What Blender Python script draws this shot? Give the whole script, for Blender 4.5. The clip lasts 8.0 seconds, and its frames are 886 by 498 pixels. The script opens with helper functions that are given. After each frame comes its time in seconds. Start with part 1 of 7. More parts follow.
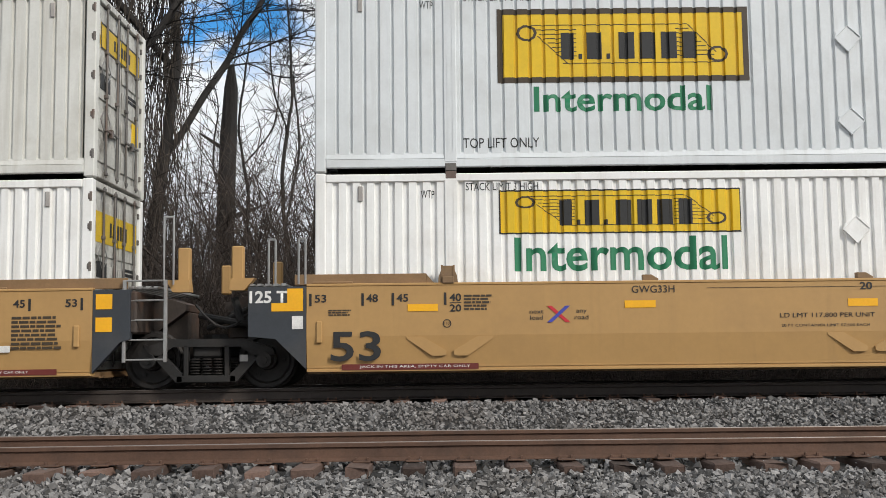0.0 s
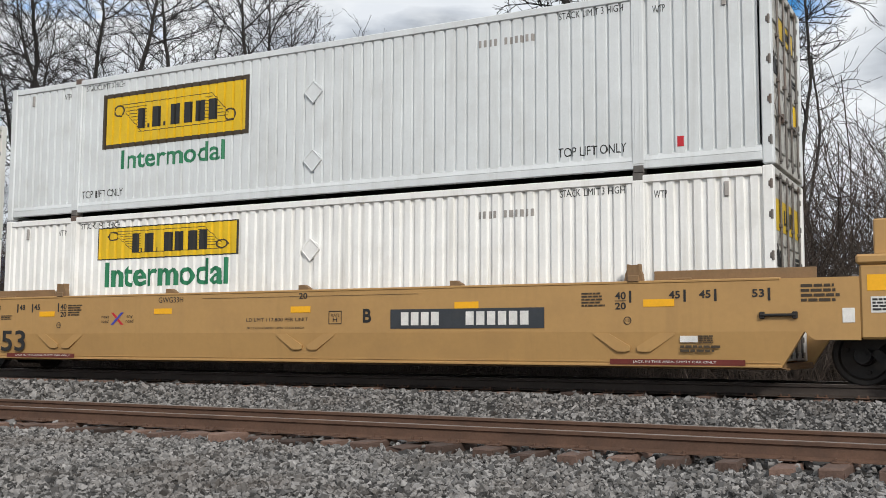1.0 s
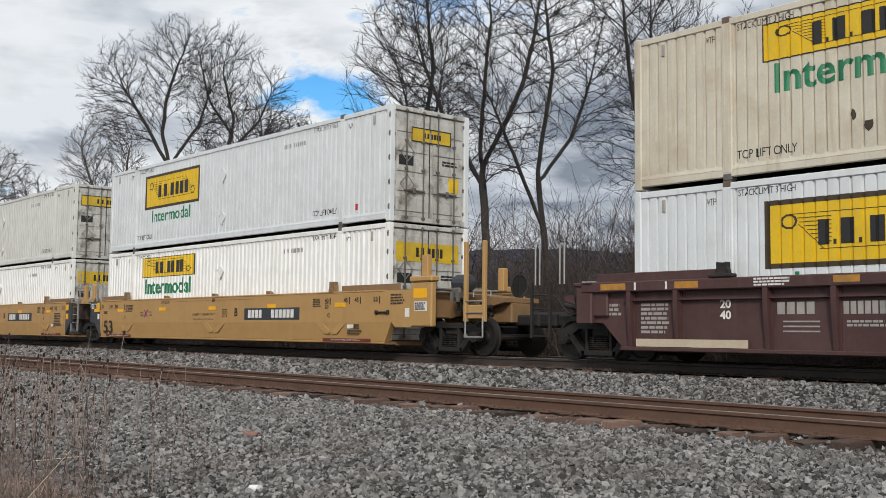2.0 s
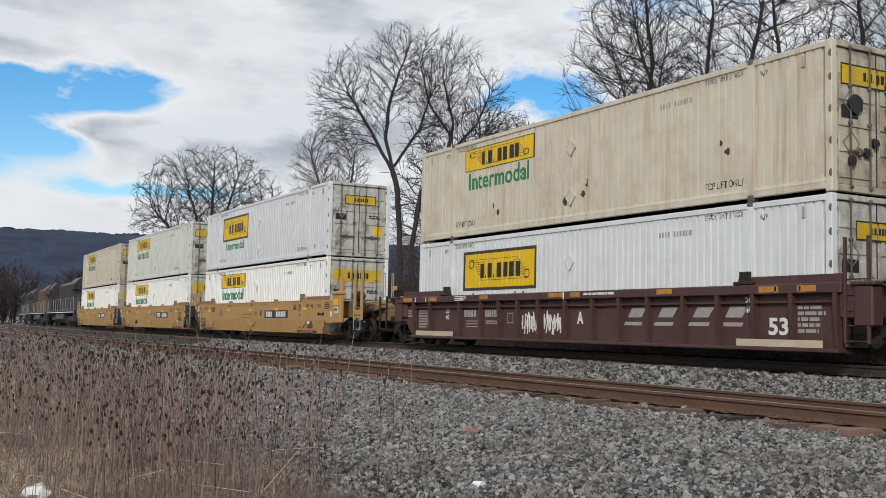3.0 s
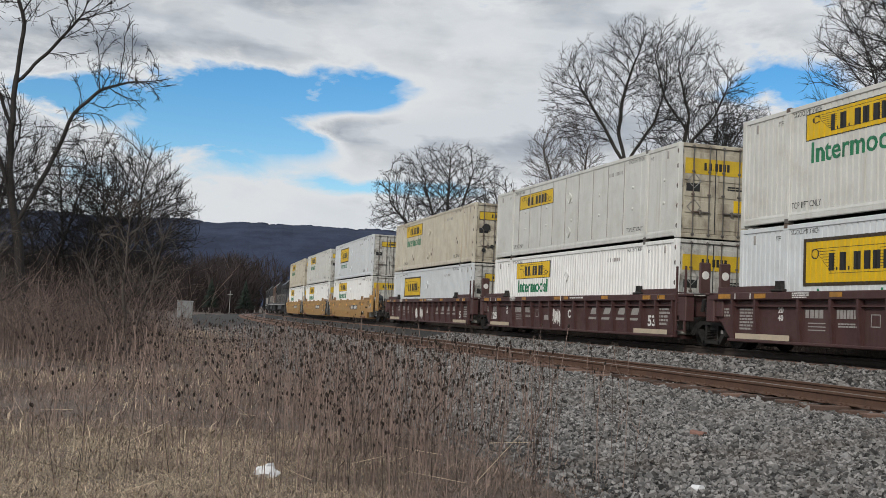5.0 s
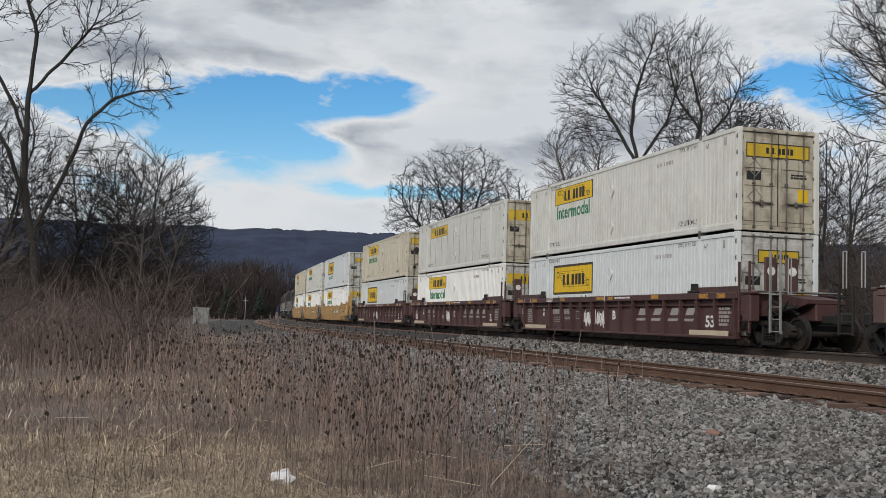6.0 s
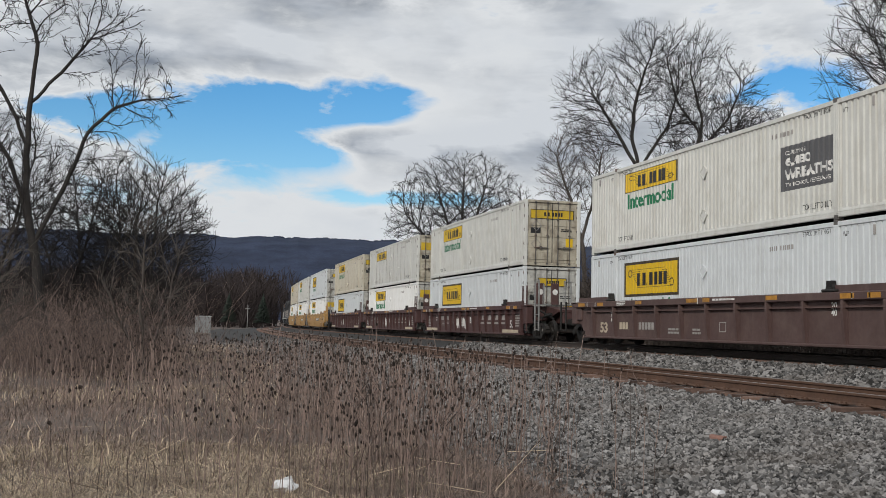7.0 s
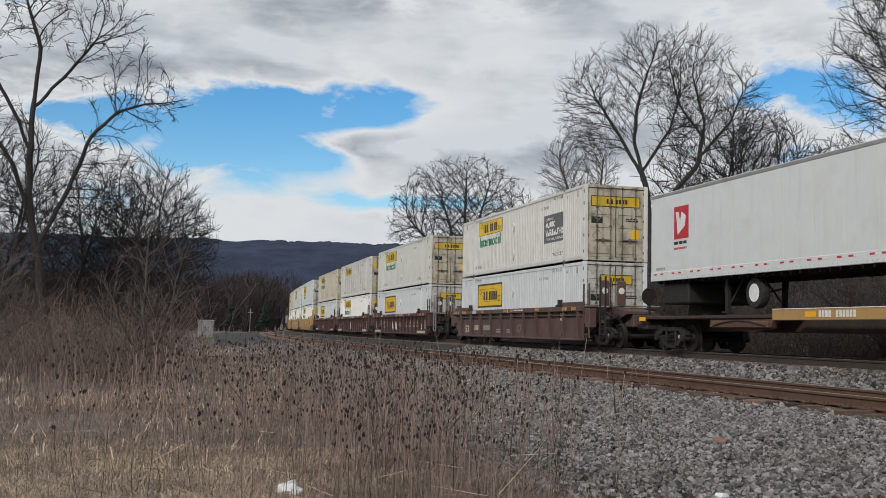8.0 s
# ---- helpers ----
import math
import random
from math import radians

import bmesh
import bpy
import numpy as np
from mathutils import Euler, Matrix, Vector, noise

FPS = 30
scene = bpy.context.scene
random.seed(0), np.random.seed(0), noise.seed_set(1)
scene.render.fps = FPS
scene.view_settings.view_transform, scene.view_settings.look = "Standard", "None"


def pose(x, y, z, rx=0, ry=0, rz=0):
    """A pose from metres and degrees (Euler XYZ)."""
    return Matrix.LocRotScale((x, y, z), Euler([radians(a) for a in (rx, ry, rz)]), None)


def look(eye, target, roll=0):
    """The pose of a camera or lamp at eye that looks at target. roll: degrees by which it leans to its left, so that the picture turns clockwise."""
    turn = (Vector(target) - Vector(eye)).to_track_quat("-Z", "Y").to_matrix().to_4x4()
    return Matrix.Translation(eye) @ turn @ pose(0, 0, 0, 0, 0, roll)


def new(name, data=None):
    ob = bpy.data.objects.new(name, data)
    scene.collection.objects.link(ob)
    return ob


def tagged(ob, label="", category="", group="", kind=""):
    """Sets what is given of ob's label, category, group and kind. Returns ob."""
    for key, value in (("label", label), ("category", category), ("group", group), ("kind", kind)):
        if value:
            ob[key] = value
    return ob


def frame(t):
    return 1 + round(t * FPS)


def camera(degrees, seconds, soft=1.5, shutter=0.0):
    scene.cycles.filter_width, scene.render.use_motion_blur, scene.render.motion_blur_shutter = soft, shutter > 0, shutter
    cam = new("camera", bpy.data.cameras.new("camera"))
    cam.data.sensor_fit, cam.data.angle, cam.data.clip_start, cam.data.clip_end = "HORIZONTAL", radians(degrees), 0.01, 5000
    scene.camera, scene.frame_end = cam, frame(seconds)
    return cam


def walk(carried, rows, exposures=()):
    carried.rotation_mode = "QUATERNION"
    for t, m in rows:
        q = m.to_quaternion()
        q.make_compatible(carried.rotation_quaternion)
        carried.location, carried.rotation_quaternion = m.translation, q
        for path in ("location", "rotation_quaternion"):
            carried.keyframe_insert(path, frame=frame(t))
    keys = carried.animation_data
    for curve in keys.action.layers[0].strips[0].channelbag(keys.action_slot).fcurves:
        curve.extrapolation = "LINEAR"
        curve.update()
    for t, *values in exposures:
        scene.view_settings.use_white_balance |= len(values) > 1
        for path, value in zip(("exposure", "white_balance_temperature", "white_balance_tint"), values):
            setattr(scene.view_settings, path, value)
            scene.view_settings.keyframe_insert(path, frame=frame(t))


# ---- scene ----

# ---------------------------------------------------------------- plan of the place
EYE = 1.6                     # eye height over the ground
YN, ZN = 11.92, 0.668         # near track: centre line, rail top
YT, ZT = 16.765, 1.09         # train's track: centre line, rail top
CURVE_X, CURVE_R = -36.4, 1450.0
GRADE = 0.00446
SPEED = 17.02                 # metres a second towards -x


def bend(x):
    """How far the tracks have swung away from the straight at x."""
    d = min(0.0, x - CURVE_X)
    if d < -380:
        return 380.0 ** 2 / (2 * CURVE_R) + (-d - 380) * 380.0 / CURVE_R
    return d * d / (2 * CURVE_R)


def fall(x):
    return GRADE * max(-420.0, min(0.0, x))


# ---------------------------------------------------------------- camera
cam = camera(45.79, 8.0, soft=0.8)


def eye(t, yaw, pitch, roll, x, y):
    return t, pose(x, y, EYE, 90 + pitch, roll, yaw)


walk(cam, [
    eye(0.0, 0.22, 5.60, 0.60, -0.03, 0.02), eye(0.5, 14.5, 5.51, 0.10, -0.04, 0.01),
    eye(1.0, 27.99, 5.22, -0.48, 0.0, -0.05), eye(1.2, 33.1, 5.10, -0.52, 0.0, -0.06),
    eye(2.3, 53.2, 4.22, -0.86, -0.02, -0.10), eye(2.5, 55.70, 4.21, -0.92, -0.02, -0.11),
    eye(3.0, 60.73, 4.13, -1.31, -0.02, -0.12), eye(3.5, 64.96, 4.09, -1.71, -0.06, -0.07),
    eye(4.0, 68.67, 3.94, -2.18, -0.01, -0.02), eye(4.5, 71.59, 3.71, -2.59, 0.02, 0.02),
    eye(5.0, 73.42, 3.49, -2.58, 0.03, 0.05), eye(6.5, 74.34, 3.79, -1.51, 0.03, 0.08),
    eye(7.0, 74.38, 3.98, -1.30, 0.03, 0.08), eye(7.5, 74.41, 4.11, -1.24, 0.04, 0.06),
    eye(8.0, 74.52, 4.17, -1.20, 0.04, 0.07)],
     exposures=[(0.0, 0.14), (1.2, 0.08), (3.0, -0.07), (5.0, -0.25), (8.0, -0.26)])

# ---------------------------------------------------------------- sky and sun
SUN_FROM = Vector((0.66, -0.62, 0.58)).normalized()


def build_world():
    w = bpy.data.worlds.new("sky")
    scene.world = w
    w.use_nodes = True
    nt = w.node_tree
    nt.nodes.clear()
    N, L = nt.nodes.new, nt.links.new
    out, bg = N("ShaderNodeOutputWorld"), N("ShaderNodeBackground")
    L(bg.outputs[0], out.inputs[0])
    sky = N("ShaderNodeTexSky")
    sky.sky_type, sky.sun_disc = "NISHITA", False
    sky.sun_elevation = math.asin(SUN_FROM.z)
    sky.sun_rotation = math.atan2(SUN_FROM.x, SUN_FROM.y)
    sky.air_density, sky.dust_density, sky.ozone_density = 1.0, 0.6, 2.0
    scale = N("ShaderNodeVectorMath")
    scale.operation = "SCALE"
    scale.inputs["Scale"].default_value = 0.115
    L(sky.outputs[0], scale.inputs[0])
    co = N("ShaderNodeTexCoord")
    sep = N("ShaderNodeSeparateXYZ")
    L(co.outputs["Generated"], sep.inputs[0])

    def math_node(op, a, b=None, c=None, clamp=False):
        n = N("ShaderNodeMath")
        n.operation, n.use_clamp = op, clamp
        for i, v in enumerate((a, b, c)):
            if v is None:
                continue
            if isinstance(v, (int, float)):
                n.inputs[i].default_value = v
            else:
                L(v, n.inputs[i])
        return n.outputs[0]

    def dot(v):
        n = N("ShaderNodeVectorMath")
        n.operation = "DOT_PRODUCT"
        L(co.outputs["Generated"], n.inputs[0])
        n.inputs[1].default_value = v
        return n.outputs["Value"]

    # heaped clouds, flattened towards the horizon
    deck = N("ShaderNodeMapping")
    deck.inputs["Scale"].default_value = (1.0, 1.0, 2.3)
    L(co.outputs["Generated"], deck.inputs[0])
    above = N("ShaderNodeMapping")
    above.inputs["Scale"].default_value = (1.0, 1.0, 2.3)
    above.inputs["Location"].default_value = (0.0, 0.0, 0.055)
    L(co.outputs["Generated"], above.inputs[0])

    def noise_node(s, detail, rough, dist, seed, where=None):
        n = N("ShaderNodeTexNoise")
        n.noise_dimensions = "4D"
        L((where or deck).outputs[0], n.inputs["Vector"])
        n.inputs["W"].default_value = seed
        n.inputs["Scale"].default_value, n.inputs["Detail"].default_value = s, detail
        n.inputs["Roughness"].default_value, n.inputs["Distortion"].default_value = rough, dist
        return n.outputs[0]

    cover = noise_node(4.6, 9, 0.52, 0.2, 3.1)
    over = noise_node(4.6, 5, 0.52, 0.2, 3.1, above)
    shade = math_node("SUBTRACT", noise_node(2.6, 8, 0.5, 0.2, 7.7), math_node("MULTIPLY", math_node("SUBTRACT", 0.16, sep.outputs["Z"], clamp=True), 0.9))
    edge = noise_node(11.0, 9, 0.6, 0.3, 1.9)

    # open blue places in the cloud
    gaps = None
    for az, el, wide, high, deep in ((85.0, 9.7, 4.6, 2.4, 0.50), (79.4, 11.6, 3.4, 1.1, 0.40), (80.0, 10.1, 3.6, 0.9, -0.27), (93, 10.5, 2.5, 1.5, 0.3), (54, 10.5, 3.2, 2.2, 0.22), (75, 6.6, 4.0, 0.4, 0.22), (11, 19, 5, 5, 0.22), (92, 19.5, 3, 2, 0.2)):
        a, e = radians(az), radians(el)
        side = dot((-math.cos(a), -math.sin(a), 0))
        ahead = dot((-math.sin(a), math.cos(a), 0))
        u = math_node("DIVIDE", side, radians(wide))
        v = math_node("DIVIDE", math_node("SUBTRACT", sep.outputs["Z"], math.sin(e)), radians(high))
        u = math_node("ADD", u, math_node("MULTIPLY", math_node("SUBTRACT", edge, 0.5), 3.0))
        v = math_node("ADD", v, math_node("MULTIPLY", math_node("SUBTRACT", cover, 0.5), 4.5))
        r = math_node("ADD", math_node("MULTIPLY", u, u), math_node("MULTIPLY", v, v))
        g = math_node("MULTIPLY", math_node("DIVIDE", deep, math_node("ADD", math_node("MULTIPLY", r, r), 1.0)), math_node("GREATER_THAN", ahead, 0.0))
        gaps = g if gaps is None else math_node("ADD", gaps, g)
    ragged = math_node("MULTIPLY", math_node("SUBTRACT", edge, 0.5), 0.55)
    amount = math_node("SUBTRACT", math_node("ADD", math_node("ADD", cover, ragged), 0.20), gaps)
    ramp = N("ShaderNodeValToRGB")
    ramp.color_ramp.elements[0].position, ramp.color_ramp.elements[1].position = 0.44, 0.58
    L(amount, ramp.inputs[0])
    tone = N("ShaderNodeValToRGB")
    els = tone.color_ramp.elements
    els[0].position, els[0].color = 0.36, (0.75, 0.79, 0.84, 1)
    els[1].position, els[1].color = 0.64, (0.235, 0.275, 0.335, 1)
    mid = els.new(0.5)
    mid.color = (0.485, 0.53, 0.595, 1)
    lit = math_node("MULTIPLY", math_node("SUBTRACT", over, cover), 1.5)
    fluff = math_node("MULTIPLY", math_node("SUBTRACT", edge, 0.5), -0.45)
    layer = N("ShaderNodeMapping")
    layer.inputs["Scale"].default_value = (1.0, 1.0, 7.0)
    L(co.outputs["Generated"], layer.inputs[0])
    bands = math_node("MULTIPLY", math_node("SUBTRACT", noise_node(3.4, 8, 0.55, 0.2, 5.5, layer), 0.5), 0.75)
    L(math_node("ADD", math_node("ADD", math_node("ADD", shade, bands), lit), fluff), tone.inputs[0])
    # thick cloud is darker below, its edges are bright
    thick = math_node("MULTIPLY", math_node("SUBTRACT", amount, 0.60), 1.6, clamp=True)
    edge_mix = N("ShaderNodeMix")
    edge_mix.data_type = "RGBA"
    L(math_node("MULTIPLY", thick, 3.4, clamp=True), edge_mix.inputs["Factor"])
    edge_mix.inputs["A"].default_value = (0.84, 0.87, 0.90, 1)
    L(tone.outputs[0], edge_mix.inputs["B"])
    mix = N("ShaderNodeMix")
    mix.data_type = "RGBA"
    L(ramp.outputs[0], mix.inputs["Factor"])
    rich = N("ShaderNodeHueSaturation")
    rich.inputs["Saturation"].default_value, rich.inputs["Value"].default_value = 1.45, 1.25
    L(scale.outputs[0], rich.inputs["Color"])
    L(rich.outputs[0], mix.inputs["A"])
    L(edge_mix.outputs["Result"], mix.inputs["B"])
    L(mix.outputs["Result"], bg.inputs[0])
    bg.inputs[1].default_value = 1.0


build_world()
sun_data = bpy.data.lights.new("sun", "SUN")
sun_data.energy, sun_data.angle, sun_data.color = 2.5, radians(9), (1.0, 0.95, 0.88)
sun = new("sun", sun_data)
sun.matrix_world = look((0, 0, 60), Vector((0, 0, 60)) - SUN_FROM)

# ---------------------------------------------------------------- materials


def material(name, col, rough=0.6, metal=0.0, vary=0.15, scale=2.0, dirt=None, dirt_amount=0.0, dirt_scale=1.2,
             streak=0.0, bump=0.1, bump_scale=40.0, island=0.0, each=0.0, stretch=(1, 1, 1), spec=0.5):
    """A worn surface: base colour broken up at two scales, dirt or rust in patches or streaks, fine relief."""
    m = bpy.data.materials.new(name)
    m.use_nodes = True
    nt = m.node_tree
    N, L = nt.nodes.new, nt.links.new
    b = nt.nodes["Principled BSDF"]
    b.inputs["Metallic"].default_value = metal
    b.inputs["Specular IOR Level"].default_value = spec
    co = N("ShaderNodeTexCoord")
    mp = N("ShaderNodeMapping")
    mp.inputs["Scale"].default_value = stretch
    L(co.outputs["Object"], mp.inputs[0])

    def noise_node(s, detail=4, vec=None):
        n = N("ShaderNodeTexNoise")
        L(vec or mp.outputs[0], n.inputs["Vector"])
        n.inputs["Scale"].default_value, n.inputs["Detail"].default_value = s, detail
        n.inputs["Roughness"].default_value = 0.6
        return n.outputs[0]

    def mrange(v, a, c, lo, hi):
        n = N("ShaderNodeMapRange")
        L(v, n.inputs[0])
        for i, q in enumerate((a, c, lo, hi)):
            n.inputs[i + 1].default_value = q
        return n.outputs[0]

    def times(a, c):
        n = N("ShaderNodeMath")
        n.operation = "MULTIPLY"
        for i, v in enumerate((a, c)):
            if isinstance(v, (int, float)):
                n.inputs[i].default_value = v
            else:
                L(v, n.inputs[i])
        return n.outputs[0]

    value = times(mrange(noise_node(scale), 0.3, 0.7, 1 - vary, 1 + vary), mrange(noise_node(scale * 14, 3), 0.3, 0.7, 1 - vary * 0.6, 1 + vary * 0.6))
    if island:
        g = N("ShaderNodeNewGeometry")
        value = times(value, mrange(g.outputs["Random Per Island"], 0, 1, 1 - island, 1 + island))
    if each:
        o = N("ShaderNodeObjectInfo")
        value = times(value, mrange(o.outputs["Random"], 0, 1, 1 - each, 1 + each))
    mul = N("ShaderNodeVectorMath")
    mul.operation = "SCALE"
    mul.inputs[0].default_value = col
    L(value, mul.inputs["Scale"])
    colour = mul.outputs[0]
    if dirt:
        d = mrange(noise_node(dirt_scale, 6), 0.5, 0.72, 0, dirt_amount)
        if streak:
            mp2 = N("ShaderNodeMapping")
            mp2.inputs["Scale"].default_value = (5, 5, 0.35)
            L(co.outputs["Object"], mp2.inputs[0])
            s = mrange(noise_node(1.0, 5, mp2.outputs[0]), 0.52, 0.75, 0, streak)
            mx = N("ShaderNodeMath")
            mx.operation = "MAXIMUM"
            L(d, mx.inputs[0])
            L(s, mx.inputs[1])
            d = mx.outputs[0]
        mix = N("ShaderNodeMix")
        mix.data_type = "RGBA"
        L(d, mix.inputs["Factor"])
        L(colour, mix.inputs["A"])
        mix.inputs["B"].default_value = (*dirt, 1)
        colour = mix.outputs["Result"]
    L(colour, b.inputs["Base Color"])
    L(mrange(noise_node(scale * 5, 3), 0.3, 0.7, max(0.02, rough - 0.08), min(1, rough + 0.08)), b.inputs["Roughness"])
    if bump:
        bp = N("ShaderNodeBump")
        bp.inputs["Strength"].default_value, bp.inputs["Distance"].default_value = bump, 0.01
        L(noise_node(bump_scale, 4), bp.inputs["Height"])
        L(bp.outputs[0], b.inputs["Normal"])
    return m


GRIME = (0.10, 0.085, 0.065)
RUST = (0.16, 0.06, 0.022)
WHITE = material("white_paint", (0.82, 0.82, 0.80), 0.45, vary=0.04, dirt=(0.42, 0.38, 0.30), dirt_amount=0.25, streak=0.35, bump=0.03)
COOL_WHITE = material("cool_white_paint", (0.66, 0.69, 0.70), 0.42, vary=0.04, dirt=(0.36, 0.35, 0.32), dirt_amount=0.25, streak=0.3, bump=0.03)
CREAM = material("weathered_cream_paint", (0.58, 0.54, 0.44), 0.55, vary=0.06, dirt=(0.33, 0.21, 0.11), dirt_amount=0.4, streak=0.62, bump=0.04)
PALE = material("pale_grey_paint", (0.64, 0.64, 0.60), 0.5, vary=0.05, dirt=(0.33, 0.29, 0.22), dirt_amount=0.3, streak=0.4, bump=0.03)
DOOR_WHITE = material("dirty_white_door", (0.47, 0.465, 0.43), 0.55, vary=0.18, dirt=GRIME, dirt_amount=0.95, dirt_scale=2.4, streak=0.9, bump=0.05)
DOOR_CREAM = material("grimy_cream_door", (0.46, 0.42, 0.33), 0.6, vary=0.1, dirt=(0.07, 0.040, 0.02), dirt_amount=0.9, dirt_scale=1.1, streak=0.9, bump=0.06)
SIGN_YELLOW = material("sign_yellow", (0.72, 0.47, 0.012), 0.5, vary=0.06, dirt=(0.35, 0.24, 0.05), dirt_amount=0.3, streak=0.2, bump=0.02)
DOOR_YELLOW = material("weathered_sign_yellow", (0.58, 0.39, 0.02), 0.55, vary=0.1, dirt=(0.20, 0.14, 0.05), dirt_amount=0.5, streak=0.5, bump=0.03)
DULL_REFLECTOR = material("dull_reflector", (0.42, 0.20, 0.03), 0.5, vary=0.25, scale=6, dirt=GRIME, dirt_amount=0.5, bump=0.02)
REFLECTOR = material("reflector_yellow", (0.85, 0.42, 0.01), 0.4, vary=0.06, bump=0.02)
GREEN = material("letter_green", (0.012, 0.17, 0.075), 0.5, vary=0.08, bump=0.02)
BLACK = material("letter_black", (0.018, 0.018, 0.018), 0.55, vary=0.15, bump=0.02)
BROWN_BLACK = material("sign_border_brown", (0.05, 0.035, 0.02), 0.55, vary=0.12, bump=0.02)
MARK_WHITE = material("marking_white", (0.70, 0.69, 0.66), 0.6, vary=0.15, scale=5, bump=0.02)
MARK_GREY = material("marking_grey", (0.33, 0.31, 0.29), 0.6, vary=0.15, scale=5, bump=0.02)
SEAM = material("dark_gap", (0.03, 0.03, 0.03), 0.7, vary=0.2)
LOCK = material("worn_lock_rod", (0.13, 0.12, 0.11), 0.5, metal=0.3, vary=0.2, dirt=RUST, dirt_amount=0.5, bump=0.05)
STEEL = material("galvanised_steel", (0.33, 0.33, 0.32), 0.45, metal=0.5, vary=0.15, dirt=RUST, dirt_amount=0.3, bump=0.05)
IRON = material("greasy_iron", (0.014, 0.013, 0.012), 0.75, vary=0.3, dirt=(0.036, 0.026, 0.020), dirt_amount=0.5, bump=0.2, bump_scale=25)
WHEEL = material("wheel_steel", (0.022, 0.019, 0.017), 0.6, metal=0.3, vary=0.25, dirt=(0.055, 0.036, 0.026), dirt_amount=0.4, bump=0.1)
TAN = material("tan_car_paint", (0.430, 0.254, 0.092), 0.55, vary=0.05, scale=0.8, dirt=(0.24, 0.14, 0.06), dirt_amount=0.4, dirt_scale=0.8, streak=0.25, bump=0.04)
TAN_DARK = material("dulled_tan_steel", (0.22, 0.13, 0.06), 0.65, vary=0.12, dirt=GRIME, dirt_amount=0.4, bump=0.08)
SLATE = material("slate_end_paint", (0.034, 0.039, 0.046), 0.55, vary=0.12, dirt=(0.09, 0.08, 0.07), dirt_amount=0.3, bump=0.05)
RED_STRIP = material("dark_red_strip", (0.13, 0.018, 0.012), 0.6, vary=0.15, bump=0.03)
MAROON = material("maroon_car_paint", (0.066, 0.030, 0.028), 0.6, vary=0.12, scale=1.0, dirt=(0.11, 0.072, 0.062), dirt_amount=0.4, dirt_scale=0.9, streak=0.4, bump=0.06)
BROWN_CAR = material("faded_brown_car_paint", (0.088, 0.052, 0.047), 0.65, vary=0.12, scale=1.0, dirt=(0.17, 0.12, 0.10), dirt_amount=0.4, streak=0.3, bump=0.06)
DARK_DECK = material("oily_deck_steel", (0.04, 0.03, 0.024), 0.7, vary=0.25, dirt=RUST, dirt_amount=0.5, bump=0.15)
PATCH = material("pale_stencil_patch", (0.50, 0.42, 0.31), 0.6, vary=0.12, bump=0.02)
LOGO_BLUE = material("logo_blue", (0.05, 0.06, 0.35), 0.5, vary=0.1)
LOGO_RED = material("logo_red", (0.50, 0.02, 0.03), 0.5, vary=0.1)
WREATH_GREY = material("billboard_grey", (0.10, 0.10, 0.105), 0.5, vary=0.1, bump=0.02)
TRAILER_WHITE = material("trailer_white", (0.66, 0.68, 0.68), 0.35, vary=0.03, dirt=(0.45, 0.44, 0.41), dirt_amount=0.25, streak=0.3, bump=0.02)
LOCO_BLACK = material("locomotive_black", (0.022, 0.023, 0.026), 0.45, vary=0.2, dirt=(0.09, 0.08, 0.07), dirt_amount=0.5, streak=0.4, bump=0.05)
LOCO_GREY = material("locomotive_grey", (0.032, 0.036, 0.042), 0.5, vary=0.15, dirt=(0.10, 0.08, 0.06), dirt_amount=0.5, streak=0.4, bump=0.05)
LOCO_ORANGE = material("locomotive_orange", (0.10, 0.055, 0.035), 0.55, vary=0.15, dirt=(0.10, 0.07, 0.05), dirt_amount=0.5, streak=0.4, bump=0.05)
GLASS = material("dark_cab_glass", (0.02, 0.025, 0.03), 0.08, vary=0.1, bump=0)
RUBBER = material("tyre_rubber", (0.022, 0.021, 0.02), 0.85, vary=0.2, bump=0.2)
RAIL_RUST = material("rusty_rail", (0.102, 0.055, 0.035), 0.75, vary=0.2, scale=3, dirt=(0.05, 0.03, 0.022), dirt_amount=0.5, dirt_scale=2.5, bump=0.25, bump_scale=60)
RAIL_DARK = material("oily_rail", (0.045, 0.034, 0.028), 0.7, vary=0.2, scale=3, dirt=(0.02, 0.016, 0.014), dirt_amount=0.5, bump=0.25, bump_scale=60)
RAIL_TOP = material("worn_rail_head", (0.33, 0.30, 0.28), 0.38, metal=0.7, vary=0.15, scale=4, dirt=(0.14, 0.09, 0.06), dirt_amount=0.5, bump=0.05)
TIE = material("weathered_tie", (0.125, 0.078, 0.060), 0.85, vary=0.3, scale=3, dirt=(0.05, 0.035, 0.03), dirt_amount=0.8, dirt_scale=3, bump=0.6, bump_scale=18, each=0.75, stretch=(3, 0.5, 3))
# near black: shade in the gaps between loose stones is painted into it
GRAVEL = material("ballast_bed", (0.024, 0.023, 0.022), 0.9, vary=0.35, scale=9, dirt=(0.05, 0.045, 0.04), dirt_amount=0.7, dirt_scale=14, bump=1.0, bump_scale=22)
STONE = material("crushed_stone", (0.160, 0.154, 0.149), 0.85, vary=0.3, scale=14, dirt=(0.12, 0.10, 0.085), dirt_amount=0.5, dirt_scale=0.8, bump=0.3, bump_scale=60, island=0.85)
EARTH = material("dry_earth", (0.125, 0.096, 0.080), 0.95, vary=0.35, scale=0.9, dirt=(0.09, 0.065, 0.052), dirt_amount=0.8, dirt_scale=0.4, bump=0.8, bump_scale=9)
